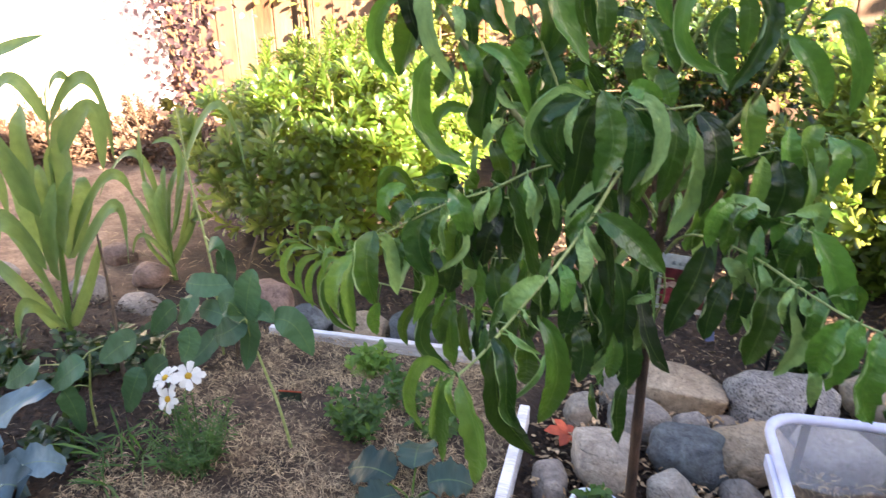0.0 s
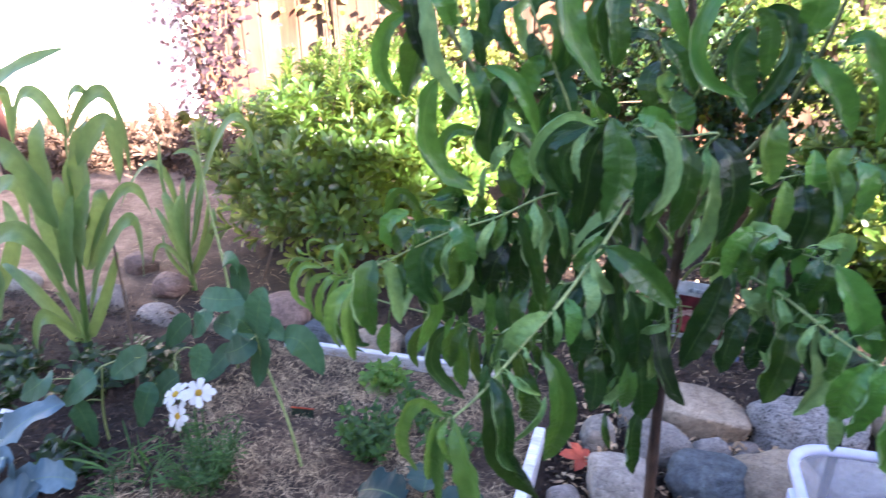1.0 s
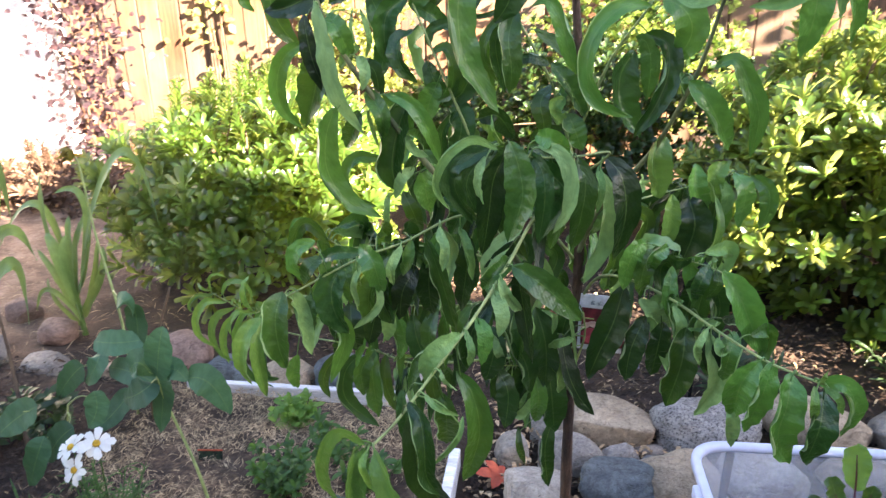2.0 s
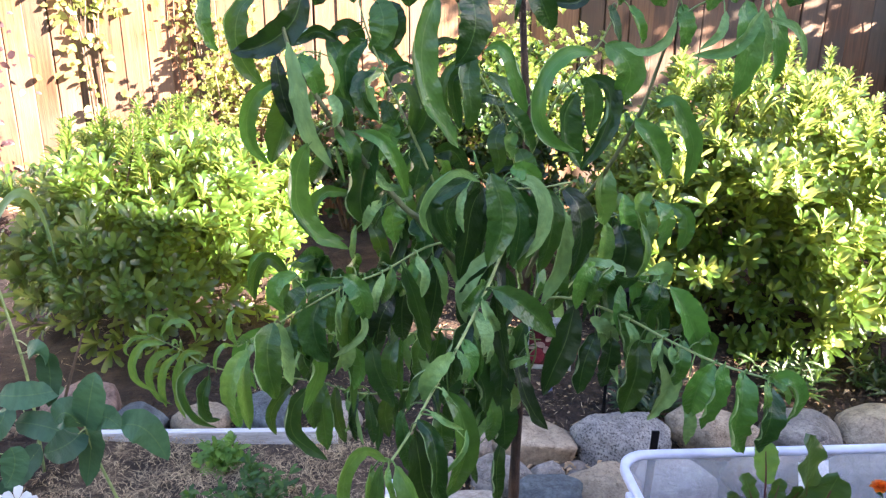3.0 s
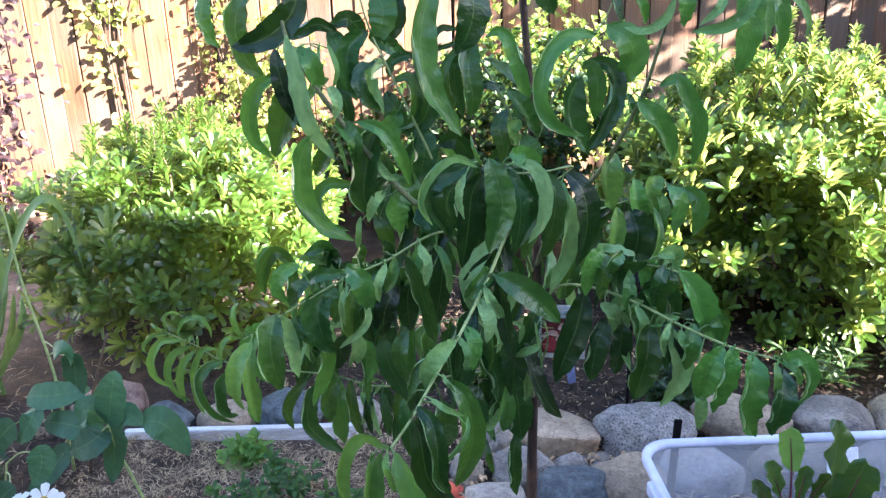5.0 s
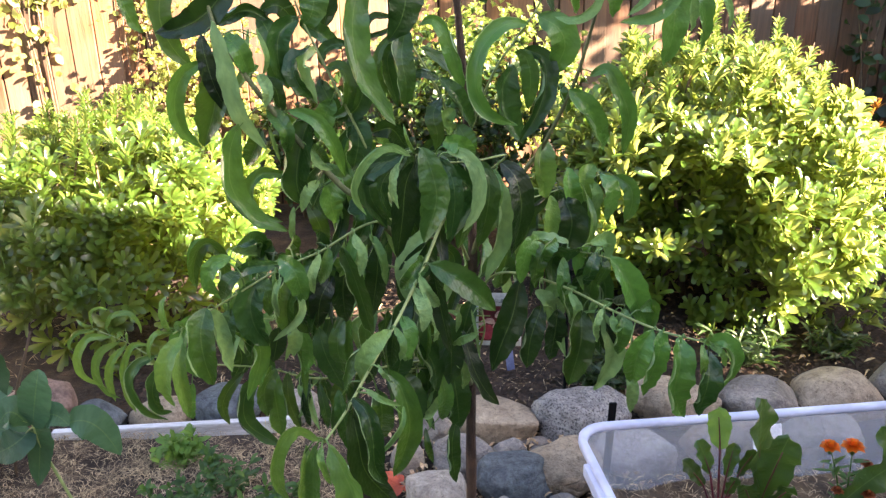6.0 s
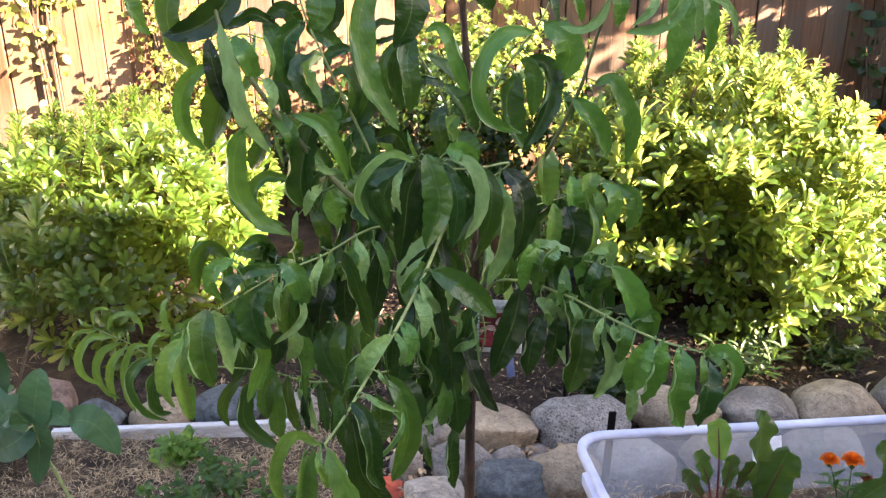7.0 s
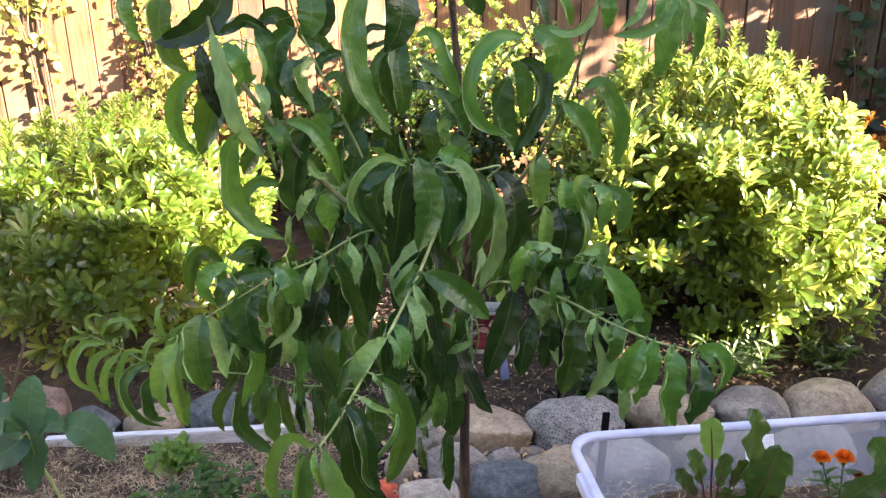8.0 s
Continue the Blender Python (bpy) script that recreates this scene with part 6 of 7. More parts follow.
beet(0.705, 1.38, 1, [(-0.42, 0.05, 0.11, 0.07, 0.035), (-0.2, 0.1, 0.13, 0.075, 0.04), (-0.05, 0.05, 0.19, 0.09, 0.05), (0.12, 0.1, 0.12, 0.07, 0.035), (0.32, 0.05, 0.13, 0.06, 0.032), (0.1, -0.15, 0.09, 0.05, 0.03)])
beet(0.785, 1.37, 2, [(-0.02, 0.05, 0.10, 0.20, 0.085), (0.06, -0.1, 0.08, 0.17, 0.08), (0.25, -0.2, 0.05, 0.09, 0.05), (-0.25, -0.1, 0.05, 0.08, 0.045)])
beet(0.87, 1.31, 3, [(0.65, 0.05, 0.09, 0.17, 0.06), (-0.2, -0.1, 0.05, 0.07, 0.04)])
beet(1.12, 1.33, 4, [(-0.25, 0.1, 0.1, 0.16, 0.06), (0.3, 0.1, 0.1, 0.14, 0.06), (0.0, -0.3, 0.06, 0.1, 0.05)])


def marigold(x, y, heads, seed):
    rng = random.Random(seed)
    plant = thing("marigold", "orange marigold with ferny foliage and fading heads", "flower", at=(x, y, 0.075))
    o = np.array((x, y, 0.07))
    stems, green = Soup(), Soup()
    for hx, hy, hz, R, fresh in heads:
        h = np.array((hx, hy, hz))
        m = (o + h) / 2 + np.array([0, 0, 0.02])
        stems.add(*tube([o, m, h], 0.002, 0.0014, 5, 8))
        for i in range(26):
            p = o + (h - o) * rng.uniform(0.1, 0.85)
            d = unit([rng.gauss(0, 1), rng.gauss(0, 1), rng.uniform(-0.1, 0.8)])
            L = rng.uniform(0.02, 0.045)
            v, f, _ = blade(p, p + d * L * 0.5, p + d * L, 0.006, face=(0, -0.5, 1), seg=3, across=1)
            green.add(v, f)
        s = Soup()
        for k in range(34):
            a, q = 2.4 * k, k / 34
            d = unit((math.cos(a) * (0.25 + q), math.sin(a) * (0.25 + q) , 0.9 - 0.85 * q))
            L = R * (0.75 + 0.3 * q)
            v, f, _ = blade(h, h + d * L * 0.55, h + d * L - np.array([0, 0, R * 0.12 * q]), R * 0.5, face=(0, 0, 1), fold=0.2, wave=0.12, seg=4, across=2, shape=(0.7, 0.3), phase=k)
            s.add(v, f)
        under(s.build("flower_head", M_MARIGOLD if fresh else M_WILTED), plant)["label"] = "bright orange flower head" if fresh else "brown faded flower head"
        under(mesh_object("calyx", *tube([h - np.array([0, 0, R * 0.7]), h - np.array([0, 0, R * 0.3]), h], R * 0.15, R * 0.42, 8, 5), M_HERB), plant)
    under(stems.build("stalk_tuft", M_HERB), plant)["kind"] = "stuff"
    under(green.build("foliage", M_HERB), plant)["kind"] = "stuff"


marigold(0.965, 1.345, [(0.913, 1.35, 0.272, 0.022, True), (0.962, 1.35, 0.27, 0.025, True), (1.0, 1.35, 0.225, 0.014, False), (0.925, 1.32, 0.185, 0.014, False), (0.985, 1.31, 0.18, 0.016, False)], 5)
card = box("paper_label", (0.075, 0.002, 0.13), (0.865, 1.50, 0.16), M_PAPER, None, (-16, 0, 8), 0.0008)
tagged(card, "blank white card leaning inside the tub", "label")
stake = box("plant_stake", (0.018, 0.006, 0.26), (0.508, 1.572, 0.135), M_BLACK, None, (0, 2, 4), 0.0015)
tagged(stake, "black plastic plant stake behind the tub", "stake")


# ---- small garden furniture behind the tree ----
M_STEEL = mottled("worn_grey_metal", [(0.3, "5c6064"), (0.7, "8c9094")], 30.0, 0.4, 0.1)
M_STEEL.node_tree.nodes["Principled BSDF"].inputs["Metallic"].default_value = 0.8
def build_lantern():
    o = (0.485, 1.98)
    lamp = thing("garden_lantern", "black metal garden lantern with a hoop handle on a stake", "lantern", at=(*o, 0))
    pole = [(0, 0, -0.03), (0, 0, 0.2), (0, 0, 0.36)]
    mesh_object("stake", *tube(pole, 0.005, 0.005, 8, 8), M_BLACK, lamp)
    bm = bmesh.new()
    bmesh.ops.create_cone(bm, segments=6, radius1=0.062, radius2=0.012, depth=0.04, cap_ends=True, matrix=Matrix.Translation((0, 0, 0.495)))
    part("roof", bm, M_BLACK, lamp, smooth=False)
    for z, r in ((0.36, 0.05), (0.475, 0.05)):
        bm = bmesh.new()
        bmesh.ops.create_cone(bm, segments=6, radius1=r, radius2=r, depth=0.008, cap_ends=True, matrix=Matrix.Translation((0, 0, z)))
        part("plate", bm, M_BLACK, lamp, smooth=False)
    for k in range(6):
        a = radians(60 * k)
        mesh_object("bar", *tube([(0.044 * math.cos(a), 0.044 * math.sin(a), 0.36), (0.044 * math.cos(a), 0.044 * math.sin(a), 0.475)], 0.004, 0.004, 6, 3), M_BLACK, lamp)
    g = Nodes("lantern_glass")
    g.b.inputs["Transmission Weight"].default_value = 0.9
    g.done((0.12, 0.13, 0.14, 1), 0.08)
    bm = bmesh.new()
    bmesh.ops.create_cone(bm, segments=6, radius1=0.04, radius2=0.04, depth=0.105, cap_ends=False, matrix=Matrix.Translation((0, 0, 0.418)))
    part("glass", bm, g.m, lamp, "clear glass panes", smooth=False)
    mesh_object("finial", *tube([(0, 0, 0.51), (0, 0, 0.53), (0, 0, 0.545)], 0.009, 0.004, 8, 5), M_BLACK, lamp)
    hoop = [(0.0, 0, 0.54), (0.016, 0, 0.575), (0.004, 0, 0.625), (-0.016, 0, 0.645), (-0.03, 0, 0.625)]
    mesh_object("handle", *tube(hoop, 0.0045, 0.0035, 8, 20), M_STEEL, lamp)["label"] = "worn grey metal hoop handle"


build_lantern()


M_REDTAG = mottled("faded_red_plastic", [(0.3, "a04c50"), (0.7, "b86468")], 20.0, 0.45, 0.1)
M_SEEDPRINT = mottled("grey_print", [(0.45, "8a92a0"), (0.55, "dfe3ea")], 160.0, 0.5, 0.02)


def printed_fruit(tag, x, z, r, tall, turn, material):
    """One printed peach or blossom petal on the tag's picture."""
    bm = bmesh.new()
    rim = []
    for k in range(12):
        a = k * math.pi / 6
        u, v = r * math.cos(a), r * tall * math.sin(a) * (1 + 0.18 * math.cos(a))
        c, d = math.cos(radians(turn)), math.sin(radians(turn))
        rim.append((u * c - v * d, u * d + v * c))
    front = [bm.verts.new((u, -0.0006, v)) for u, v in rim]
    back = [bm.verts.new((u, 0.0006, v)) for u, v in rim]
    bm.faces.new(front)
    bm.faces.new(back[::-1])
    for k in range(12):
        bm.faces.new((front[k], back[k], back[(k + 1) % 12], front[(k + 1) % 12]))
    ob = part("printed_fruit", bm, material, tag, smooth=False)
    ob.location = (0.045 + x, -0.0238 - 0.139 * x + 0.07 * z, z - 0.003)
    ob.rotation_euler = (radians(-4), 0, radians(-8))


M_PRINT_RED = mottled("printed_red", [(0.3, "5a1e26"), (0.7, "8c3440")], 60.0, 0.35, 0.02)
M_PRINT_FRUIT = mottled("printed_crimson", [(0.3, "b03048"), (0.7, "d05a68")], 90.0, 0.35, 0.02)
M_PRINT_PETAL = mottled("printed_blush", [(0.3, "e2a8a4"), (0.7, "f2d6cc")], 90.0, 0.35, 0.02)


def variety_tag():
    """The nursery tag strapped to the peach trunk, with a picture and a red band."""
    tag = thing("plant_tag", "nursery picture tag with a red band strapped to the peach trunk", "plant tag", at=(0.158, 1.285, 0.625))
    z = 0.004
    box("card", (0.082, 0.002, 0.1), (0.045, -0.02, z), M_PAPER, tag, (-4, 0, -8), 0.0008, "white card")
    box("picture", (0.072, 0.002, 0.066), (0.045, -0.0222, z - 0.007), M_PRINT_RED, tag, (-4, 0, -8), 0.0004, "printed dark red picture ground")
    for x, fz, r, tall, turn, mat in ((-0.022, -0.02, 0.014, 1.0, 0, M_PRINT_FRUIT), (0.012, -0.012, 0.016, 1.0, 0, M_PRINT_FRUIT), (-0.029, -0.003, 0.008, 0.6, 30, M_PRINT_PETAL), (-0.016, 0.001, 0.009, 0.6, -10, M_PRINT_PETAL), (-0.006, -0.008, 0.007, 0.7, 70, M_PRINT_PETAL), (0.0, 0.014, 0.009, 0.6, 40, M_PRINT_PETAL), (0.02, 0.008, 0.008, 0.6, 0, M_PRINT_PETAL)):
        printed_fruit(tag, x, z + fz, r, tall, turn, mat)
    box("title_bar", (0.05, 0.002, 0.007), (0.048, -0.0222, z + 0.037), M_SEEDPRINT, tag, (-4, 0, -8), 0.0004)
    box("foot_bar", (0.072, 0.002, 0.003), (0.045, -0.0222, z - 0.044), M_HERB, tag, (-4, 0, -8), 0.0004)
    box("red_band", (0.062, 0.002, 0.013), (-0.062, -0.006, 0.008), M_REDTAG, tag, (-8, 0, 4), 0.0006, "faded red plastic band")
    mesh_object("strap", *tube([(-0.034, -0.007, 0.01), (-0.012, -0.014, 0.012), (0.012, -0.019, 0.012), (0.03, -0.021, 0.012)], 0.0014, 0.0014, 6, 12), M_TWIG, tag)


variety_tag()


def plant_collar(x, y):
    """A white plastic ring pushed into the soil round a young plant."""
    ringed = [(x + 0.05 * math.cos(k * math.pi / 12), y + 0.05 * math.sin(k * math.pi / 12), 0.06 + 0.004 * math.sin(k * 0.9)) for k in range(25)]
    collar = mesh_object("plant_collar", *tube(ringed, 0.006, 0.006, 8, 72), M_PAPER)
    return tagged(collar, "white plastic ring round a seedling among rocks", "plant collar")


plant_collar(0.086, 1.339)
M_BLUETAG = mottled("blue_grey_plastic", [(0.3, "545f88"), (0.7, "757fa0")], 20.0, 0.4, 0.1)
tag = box("plant_tag", (0.026, 0.003, 0.13), (0.347, 2.206, 0.09), M_BLUETAG, None, (-8, -6, 0), 0.001)
tagged(tag, "blue-grey plastic plant tag stuck in mulch", "plant tag")


M_DARKPRINT = mottled("dark_green_print", [(0.4, "16201a"), (0.6, "2e4030")], 60.0, 0.4, 0.02)


def seed_marker(x, y, turn):
    m = thing("seed_marker", "small dark seed packet marker with a red edge", "plant tag", at=(x, y, 0))
    m.rotation_euler = (radians(-12), 0, radians(turn))
    box("card", (0.062, 0.0015, 0.038), (0, 0, 0.05), M_DARKPRINT, m, (0, 0, 0), 0.0006)
    box("red_edge", (0.064, 0.002, 0.004), (0, -0.0005, 0.070), M_REDLEAF, m, (0, 0, 0), 0.0006, "red printed edge")
    box("stake", (0.006, 0.0015, 0.06), (0, 0.001, 0.012), M_BLACK, m, (0, 0, 0), 0.0004)


seed_marker(-0.729, 1.535, 8)
label = box("plant_tag", (0.028, 0.002, 0.07), (-0.83, 1.06, 0.03), M_PAPER, None, (-20, 0, 10), 0.0006)
tagged(label, "white plastic plant tag stuck in straw", "plant tag")
packet = box("seed_packet", (0.05, 0.004, 0.035), (-1.47, 1.3, 0.055), M_PAPER, None, (-50, 8, 12), 0.001)
tagged(packet, "crumpled pale paper seed packet on dark soil", "packet")


# ---- vegetables and flowers in the bed ----
def corn_plant(stem, r):
    plant = thing("corn_plant", "green corn plant with arching strap leaves", "corn", group="corn in the bed", at=(stem[0][0], stem[0][1], 0))
    under(mesh_object("stalk", *tube(stem, r, r * 0.4, 8, 12), M_CORN), plant)
    return plant


corn_rng = random.Random(5)
M_BUD = leaf_material("bud_scale", "6a6a24", "a08c30", "b8a040", 0.5, 0.2)


def strap(plant, base, mid, tip, width):
    """One long corn leaf that rises and bends over."""
    rng = corn_rng
    v, f, uv = blade(base, mid, tip, width, face=(rng.gauss(0, 0.35), -1, rng.uniform(0.1, 0.7)), fold=0.3, wave=0.05, seg=18, across=4, shape=(0.22, 0.5), twist=rng.uniform(-0.5, 0.5), phase=rng.uniform(0, 6), ruffle=0.02)
    return under(mesh_object("leaf", v, f, M_CORN, uv=uv), plant)


plant = corn_plant([(-1.550, 1.660, -0.020), (-1.506, 1.660, 0.310), (-1.463, 1.660, 0.638)], 0.013)
strap(plant, (-1.459, 1.660, 0.638), (-1.404, 1.630, 0.790), (-1.411, 1.660, 0.875), 0.023)
strap(plant, (-1.435, 1.660, 0.752), (-1.353, 1.630, 0.860), (-1.318, 1.660, 0.808), 0.027)
strap(plant, (-1.422, 1.640, 0.726), (-1.492, 1.610, 0.851), (-1.620, 1.640, 0.695), 0.038)
strap(plant, (-1.443, 1.660, 0.720), (-1.257, 1.630, 0.856), (-1.251, 1.660, 0.625), 0.038)
strap(plant, (-1.388, 1.620, 0.654), (-1.232, 1.590, 0.789), (-1.259, 1.620, 0.617), 0.053)
strap(plant, (-1.512, 1.610, 0.482), (-1.467, 1.580, 0.659), (-1.470, 1.610, 0.788), 0.086)
strap(plant, (-1.491, 1.690, 0.456), (-1.415, 1.660, 0.642), (-1.391, 1.690, 0.773), 0.110)
strap(plant, (-1.441, 1.560, 0.490), (-1.495, 1.530, 0.699), (-1.669, 1.560, 0.670), 0.087)
strap(plant, (-1.418, 1.520, 0.357), (-1.526, 1.490, 0.503), (-1.810, 1.520, 0.273), 0.060)
strap(plant, (-1.600, 1.700, 0.312), (-1.595, 1.670, 0.470), (-1.655, 1.700, 0.582), 0.067)
strap(plant, (-1.534, 1.660, 0.336), (-1.491, 1.630, 0.511), (-1.516, 1.660, 0.604), 0.062)
strap(plant, (-1.459, 1.630, 0.358), (-1.390, 1.600, 0.514), (-1.369, 1.630, 0.605), 0.064)
strap(plant, (-1.536, 1.710, 0.297), (-1.409, 1.680, 0.485), (-1.427, 1.710, 0.560), 0.063)
strap(plant, (-1.450, 1.580, 0.291), (-1.403, 1.550, 0.465), (-1.385, 1.580, 0.586), 0.055)
strap(plant, (-1.490, 1.680, 0.315), (-1.283, 1.650, 0.586), (-1.222, 1.680, 0.506), 0.035)
strap(plant, (-1.418, 1.600, 0.286), (-1.202, 1.570, 0.540), (-1.217, 1.600, 0.362), 0.041)
strap(plant, (-1.433, 1.560, 0.156), (-1.552, 1.530, 0.209), (-1.629, 1.560, -0.088), 0.047)
strap(plant, (-1.603, 1.710, 0.008), (-1.721, 1.680, 0.209), (-1.873, 1.710, 0.275), 0.044)
strap(plant, (-1.525, 1.660, 0.089), (-1.400, 1.630, 0.257), (-1.351, 1.660, 0.397), 0.035)
strap(plant, (-1.496, 1.620, 0.095), (-1.516, 1.590, 0.314), (-1.653, 1.620, 0.429), 0.041)
strap(plant, (-1.610, 1.720, -0.041), (-1.588, 1.690, 0.143), (-1.695, 1.720, 0.194), 0.036)
strap(plant, (-1.533, 1.690, 0.152), (-1.414, 1.660, 0.351), (-1.393, 1.690, 0.431), 0.031)
plant = corn_plant([(-1.549, 2.200, -0.020), (-1.558, 2.200, 0.111), (-1.567, 2.200, 0.225)], 0.011)
strap(plant, (-1.569, 2.200, 0.179), (-1.586, 2.170, 0.407), (-1.596, 2.200, 0.597), 0.032)
strap(plant, (-1.529, 2.150, 0.203), (-1.531, 2.120, 0.344), (-1.579, 2.150, 0.403), 0.042)
strap(plant, (-1.558, 2.200, 0.158), (-1.517, 2.170, 0.328), (-1.523, 2.200, 0.450), 0.042)
strap(plant, (-1.516, 2.170, 0.175), (-1.439, 2.140, 0.324), (-1.420, 2.170, 0.431), 0.042)
strap(plant, (-1.577, 2.240, 0.186), (-1.504, 2.210, 0.381), (-1.432, 2.240, 0.483), 0.039)
strap(plant, (-1.470, 2.150, 0.297), (-1.233, 2.120, 0.690), (-1.160, 2.150, 0.449), 0.033)
strap(plant, (-1.529, 2.200, 0.184), (-1.427, 2.170, 0.502), (-1.558, 2.200, 0.526), 0.030)
strap(plant, (-1.597, 2.250, 0.110), (-1.637, 2.220, 0.474), (-1.874, 2.250, 0.286), 0.030)
strap(plant, (-1.582, 2.220, 0.101), (-1.604, 2.190, 0.225), (-1.687, 2.220, 0.313), 0.030)
strap(plant, (-1.544, 2.200, 0.091), (-1.419, 2.170, 0.251), (-1.416, 2.200, 0.345), 0.030)
strap(plant, (-1.505, 2.140, 0.098), (-1.496, 2.110, 0.222), (-1.554, 2.140, 0.296), 0.029)
strap(plant, (-1.591, 2.260, 0.036), (-1.498, 2.230, 0.199), (-1.476, 2.260, 0.346), 0.028)
strap(plant, (-1.541, 2.200, 0.044), (-1.627, 2.170, 0.185), (-1.725, 2.200, 0.087), 0.019)
strap(plant, (-1.567, 2.230, 0.016), (-1.634, 2.200, 0.126), (-1.680, 2.230, 0.202), 0.022)
strap(plant, (-1.557, 2.220, 0.034), (-1.532, 2.190, 0.210), (-1.504, 2.220, 0.420), 0.030)
strap(plant, (-1.486, 2.120, 0.154), (-1.489, 2.090, 0.316), (-1.481, 2.120, 0.411), 0.031)
plant = corn_plant([(-2.167, 1.800, -0.020), (-2.045, 1.800, 0.259), (-1.923, 1.800, 0.749)], 0.012)
strap(plant, (-1.926, 1.800, 0.740), (-1.733, 1.770, 0.864), (-1.526, 1.800, 0.938), 0.054)
strap(plant, (-1.954, 1.800, 0.640), (-1.775, 1.770, 0.813), (-1.812, 1.800, 0.645), 0.042)
strap(plant, (-1.979, 1.800, 0.563), (-1.983, 1.770, 0.805), (-2.211, 1.800, 0.547), 0.063)
strap(plant, (-2.010, 1.800, 0.406), (-1.814, 1.770, 0.528), (-1.828, 1.800, 0.344), 0.054)
strap(plant, (-2.031, 1.800, 0.323), (-2.010, 1.770, 0.513), (-2.205, 1.800, 0.346), 0.067)
strap(plant, (-2.134, 1.800, -0.084), (-2.051, 1.770, 0.123), (-2.072, 1.800, 0.277), 0.083)
strap(plant, (-2.100, 1.800, 0.058), (-1.879, 1.770, 0.310), (-1.916, 1.800, 0.454), 0.054)
strap(plant, (-2.076, 1.800, 0.149), (-2.112, 1.770, 0.284), (-2.296, 1.800, 0.165), 0.063)
strap(plant, (-2.090, 1.760, -0.101), (-1.931, 1.730, 0.157), (-1.998, 1.760, 0.239), 0.053)
strap(plant, (-2.109, 1.800, 0.012), (-2.080, 1.770, 0.225), (-2.111, 1.800, 0.314), 0.063)

def sunflower(stem, leaves, bud, seed):
    """A young sunflower: a stem, and ovate leaves given by base, middle, tip and width, each on its stalk."""
    rng = random.Random(seed)
    plant = thing("sunflower", "young sunflower with broad heart-shaped leaves", "sunflower", group="sunflowers in the bed", at=(stem[0][0], stem[0][1], 0))
    under(mesh_object("stem", *tube(stem, 0.0042, 0.0022, 8, 20), M_TWIG), plant)
    line = spline(stem, 30)
    for base, mid, tip, width in leaves:
        base, mid, tip = (np.array(p) for p in (base, mid, tip))
        p = line[np.argmin(np.linalg.norm(line - base, axis=1) + 2 * np.maximum(0, line[:, 2] - base[2] - 0.01))]
        under(mesh_object("leaf_stalk", *tube([p, (p + base) / 2 + np.array([0, 0, 0.006]), base + (mid - base) * 0.4], 0.0022, 0.001, 6, 8), M_TWIG), plant)
        v, f, uv = blade(base, mid, tip, min(max(width * 1.25, 0.68 * np.linalg.norm(tip - base)), 0.068), face=(rng.gauss(0, 0.12), -1, 0.6), fold=0.08, wave=0.035, seg=18, across=6, shape=(0.42, 0.62), phase=rng.uniform(0, 6), ruffle=0.03)
        under(mesh_object("leaf", v, f, M_SUNFLOWER, uv=uv), plant)
    if bud:
        h = np.array(stem[-1])
        s = Soup()
        for k in range(16):
            a = 2.4 * k
            d = unit((math.cos(a), -0.2, math.sin(a)))
            v, f, _ = blade(h, h + d * 0.016, h + d * 0.012 + np.array([0, -0.022, 0]), 0.017, face=(0, -1, 0.2), seg=4, across=2)
            s.add(v, f)
        for a in (-12, 200):
            d = np.array([math.cos(radians(a)), 0, math.sin(radians(a))])
            v, f, _ = blade(h, h + d * 0.02, h + d * 0.05, 0.008, seg=4, across=2)
            s.add(v, f)
        under(s.build("bud", M_BUD), plant)["label"] = "closed yellow-green flower bud"
    return plant


sunflower([(-0.62, 1.36, -0.02), (-0.66, 1.37, 0.16), (-0.71, 1.375, 0.32), (-0.718, 1.37, 0.385)], [
    ((-0.718, 1.37, 0.383), (-0.684, 1.34, 0.463), (-0.67, 1.348, 0.52), 0.066),
    ((-0.713, 1.37, 0.383), (-0.672, 1.36, 0.414), (-0.637, 1.351, 0.392), 0.038),
    ((-0.716, 1.37, 0.38), (-0.715, 1.373, 0.336), (-0.74, 1.377, 0.237), 0.083),
    ((-0.641, 1.36, 0.393), (-0.591, 1.36, 0.386), (-0.553, 1.36, 0.314), 0.042),
    ((-0.727, 1.37, 0.384), (-0.744, 1.354, 0.426), (-0.773, 1.359, 0.399), 0.055),
    ((-0.729, 1.37, 0.371), (-0.752, 1.344, 0.356), (-0.824, 1.389, 0.309), 0.058),
], False, 1)
sunflower([(-1.03, 1.70, -0.02), (-1.06, 1.75, 0.29), (-1.12, 1.79, 0.54), (-1.137, 1.80, 0.73), (-1.155, 1.795, 0.765)], [
    ((-1.101, 1.62, 0.241), (-1.145, 1.616, 0.202), (-1.212, 1.631, 0.126), 0.053),
    ((-1.042, 1.62, 0.287), (-1.048, 1.594, 0.252), (-1.126, 1.644, 0.172), 0.048),
    ((-1.028, 1.62, 0.242), (-0.924, 1.59, 0.246), (-0.853, 1.594, 0.202), 0.078),
    ((-0.974, 1.62, 0.178), (-1.027, 1.609, 0.114), (-1.092, 1.599, 0.054), 0.073),
    ((-0.925, 1.62, 0.431), (-0.924, 1.622, 0.365), (-0.94, 1.62, 0.285), 0.025),
    ((-0.965, 1.62, 0.442), (-0.924, 1.595, 0.441), (-0.949, 1.653, 0.378), 0.023),
    ((-1.055, 1.62, 0.316), (-0.972, 1.603, 0.326), (-0.9, 1.632, 0.33), 0.04),
], True, 2)
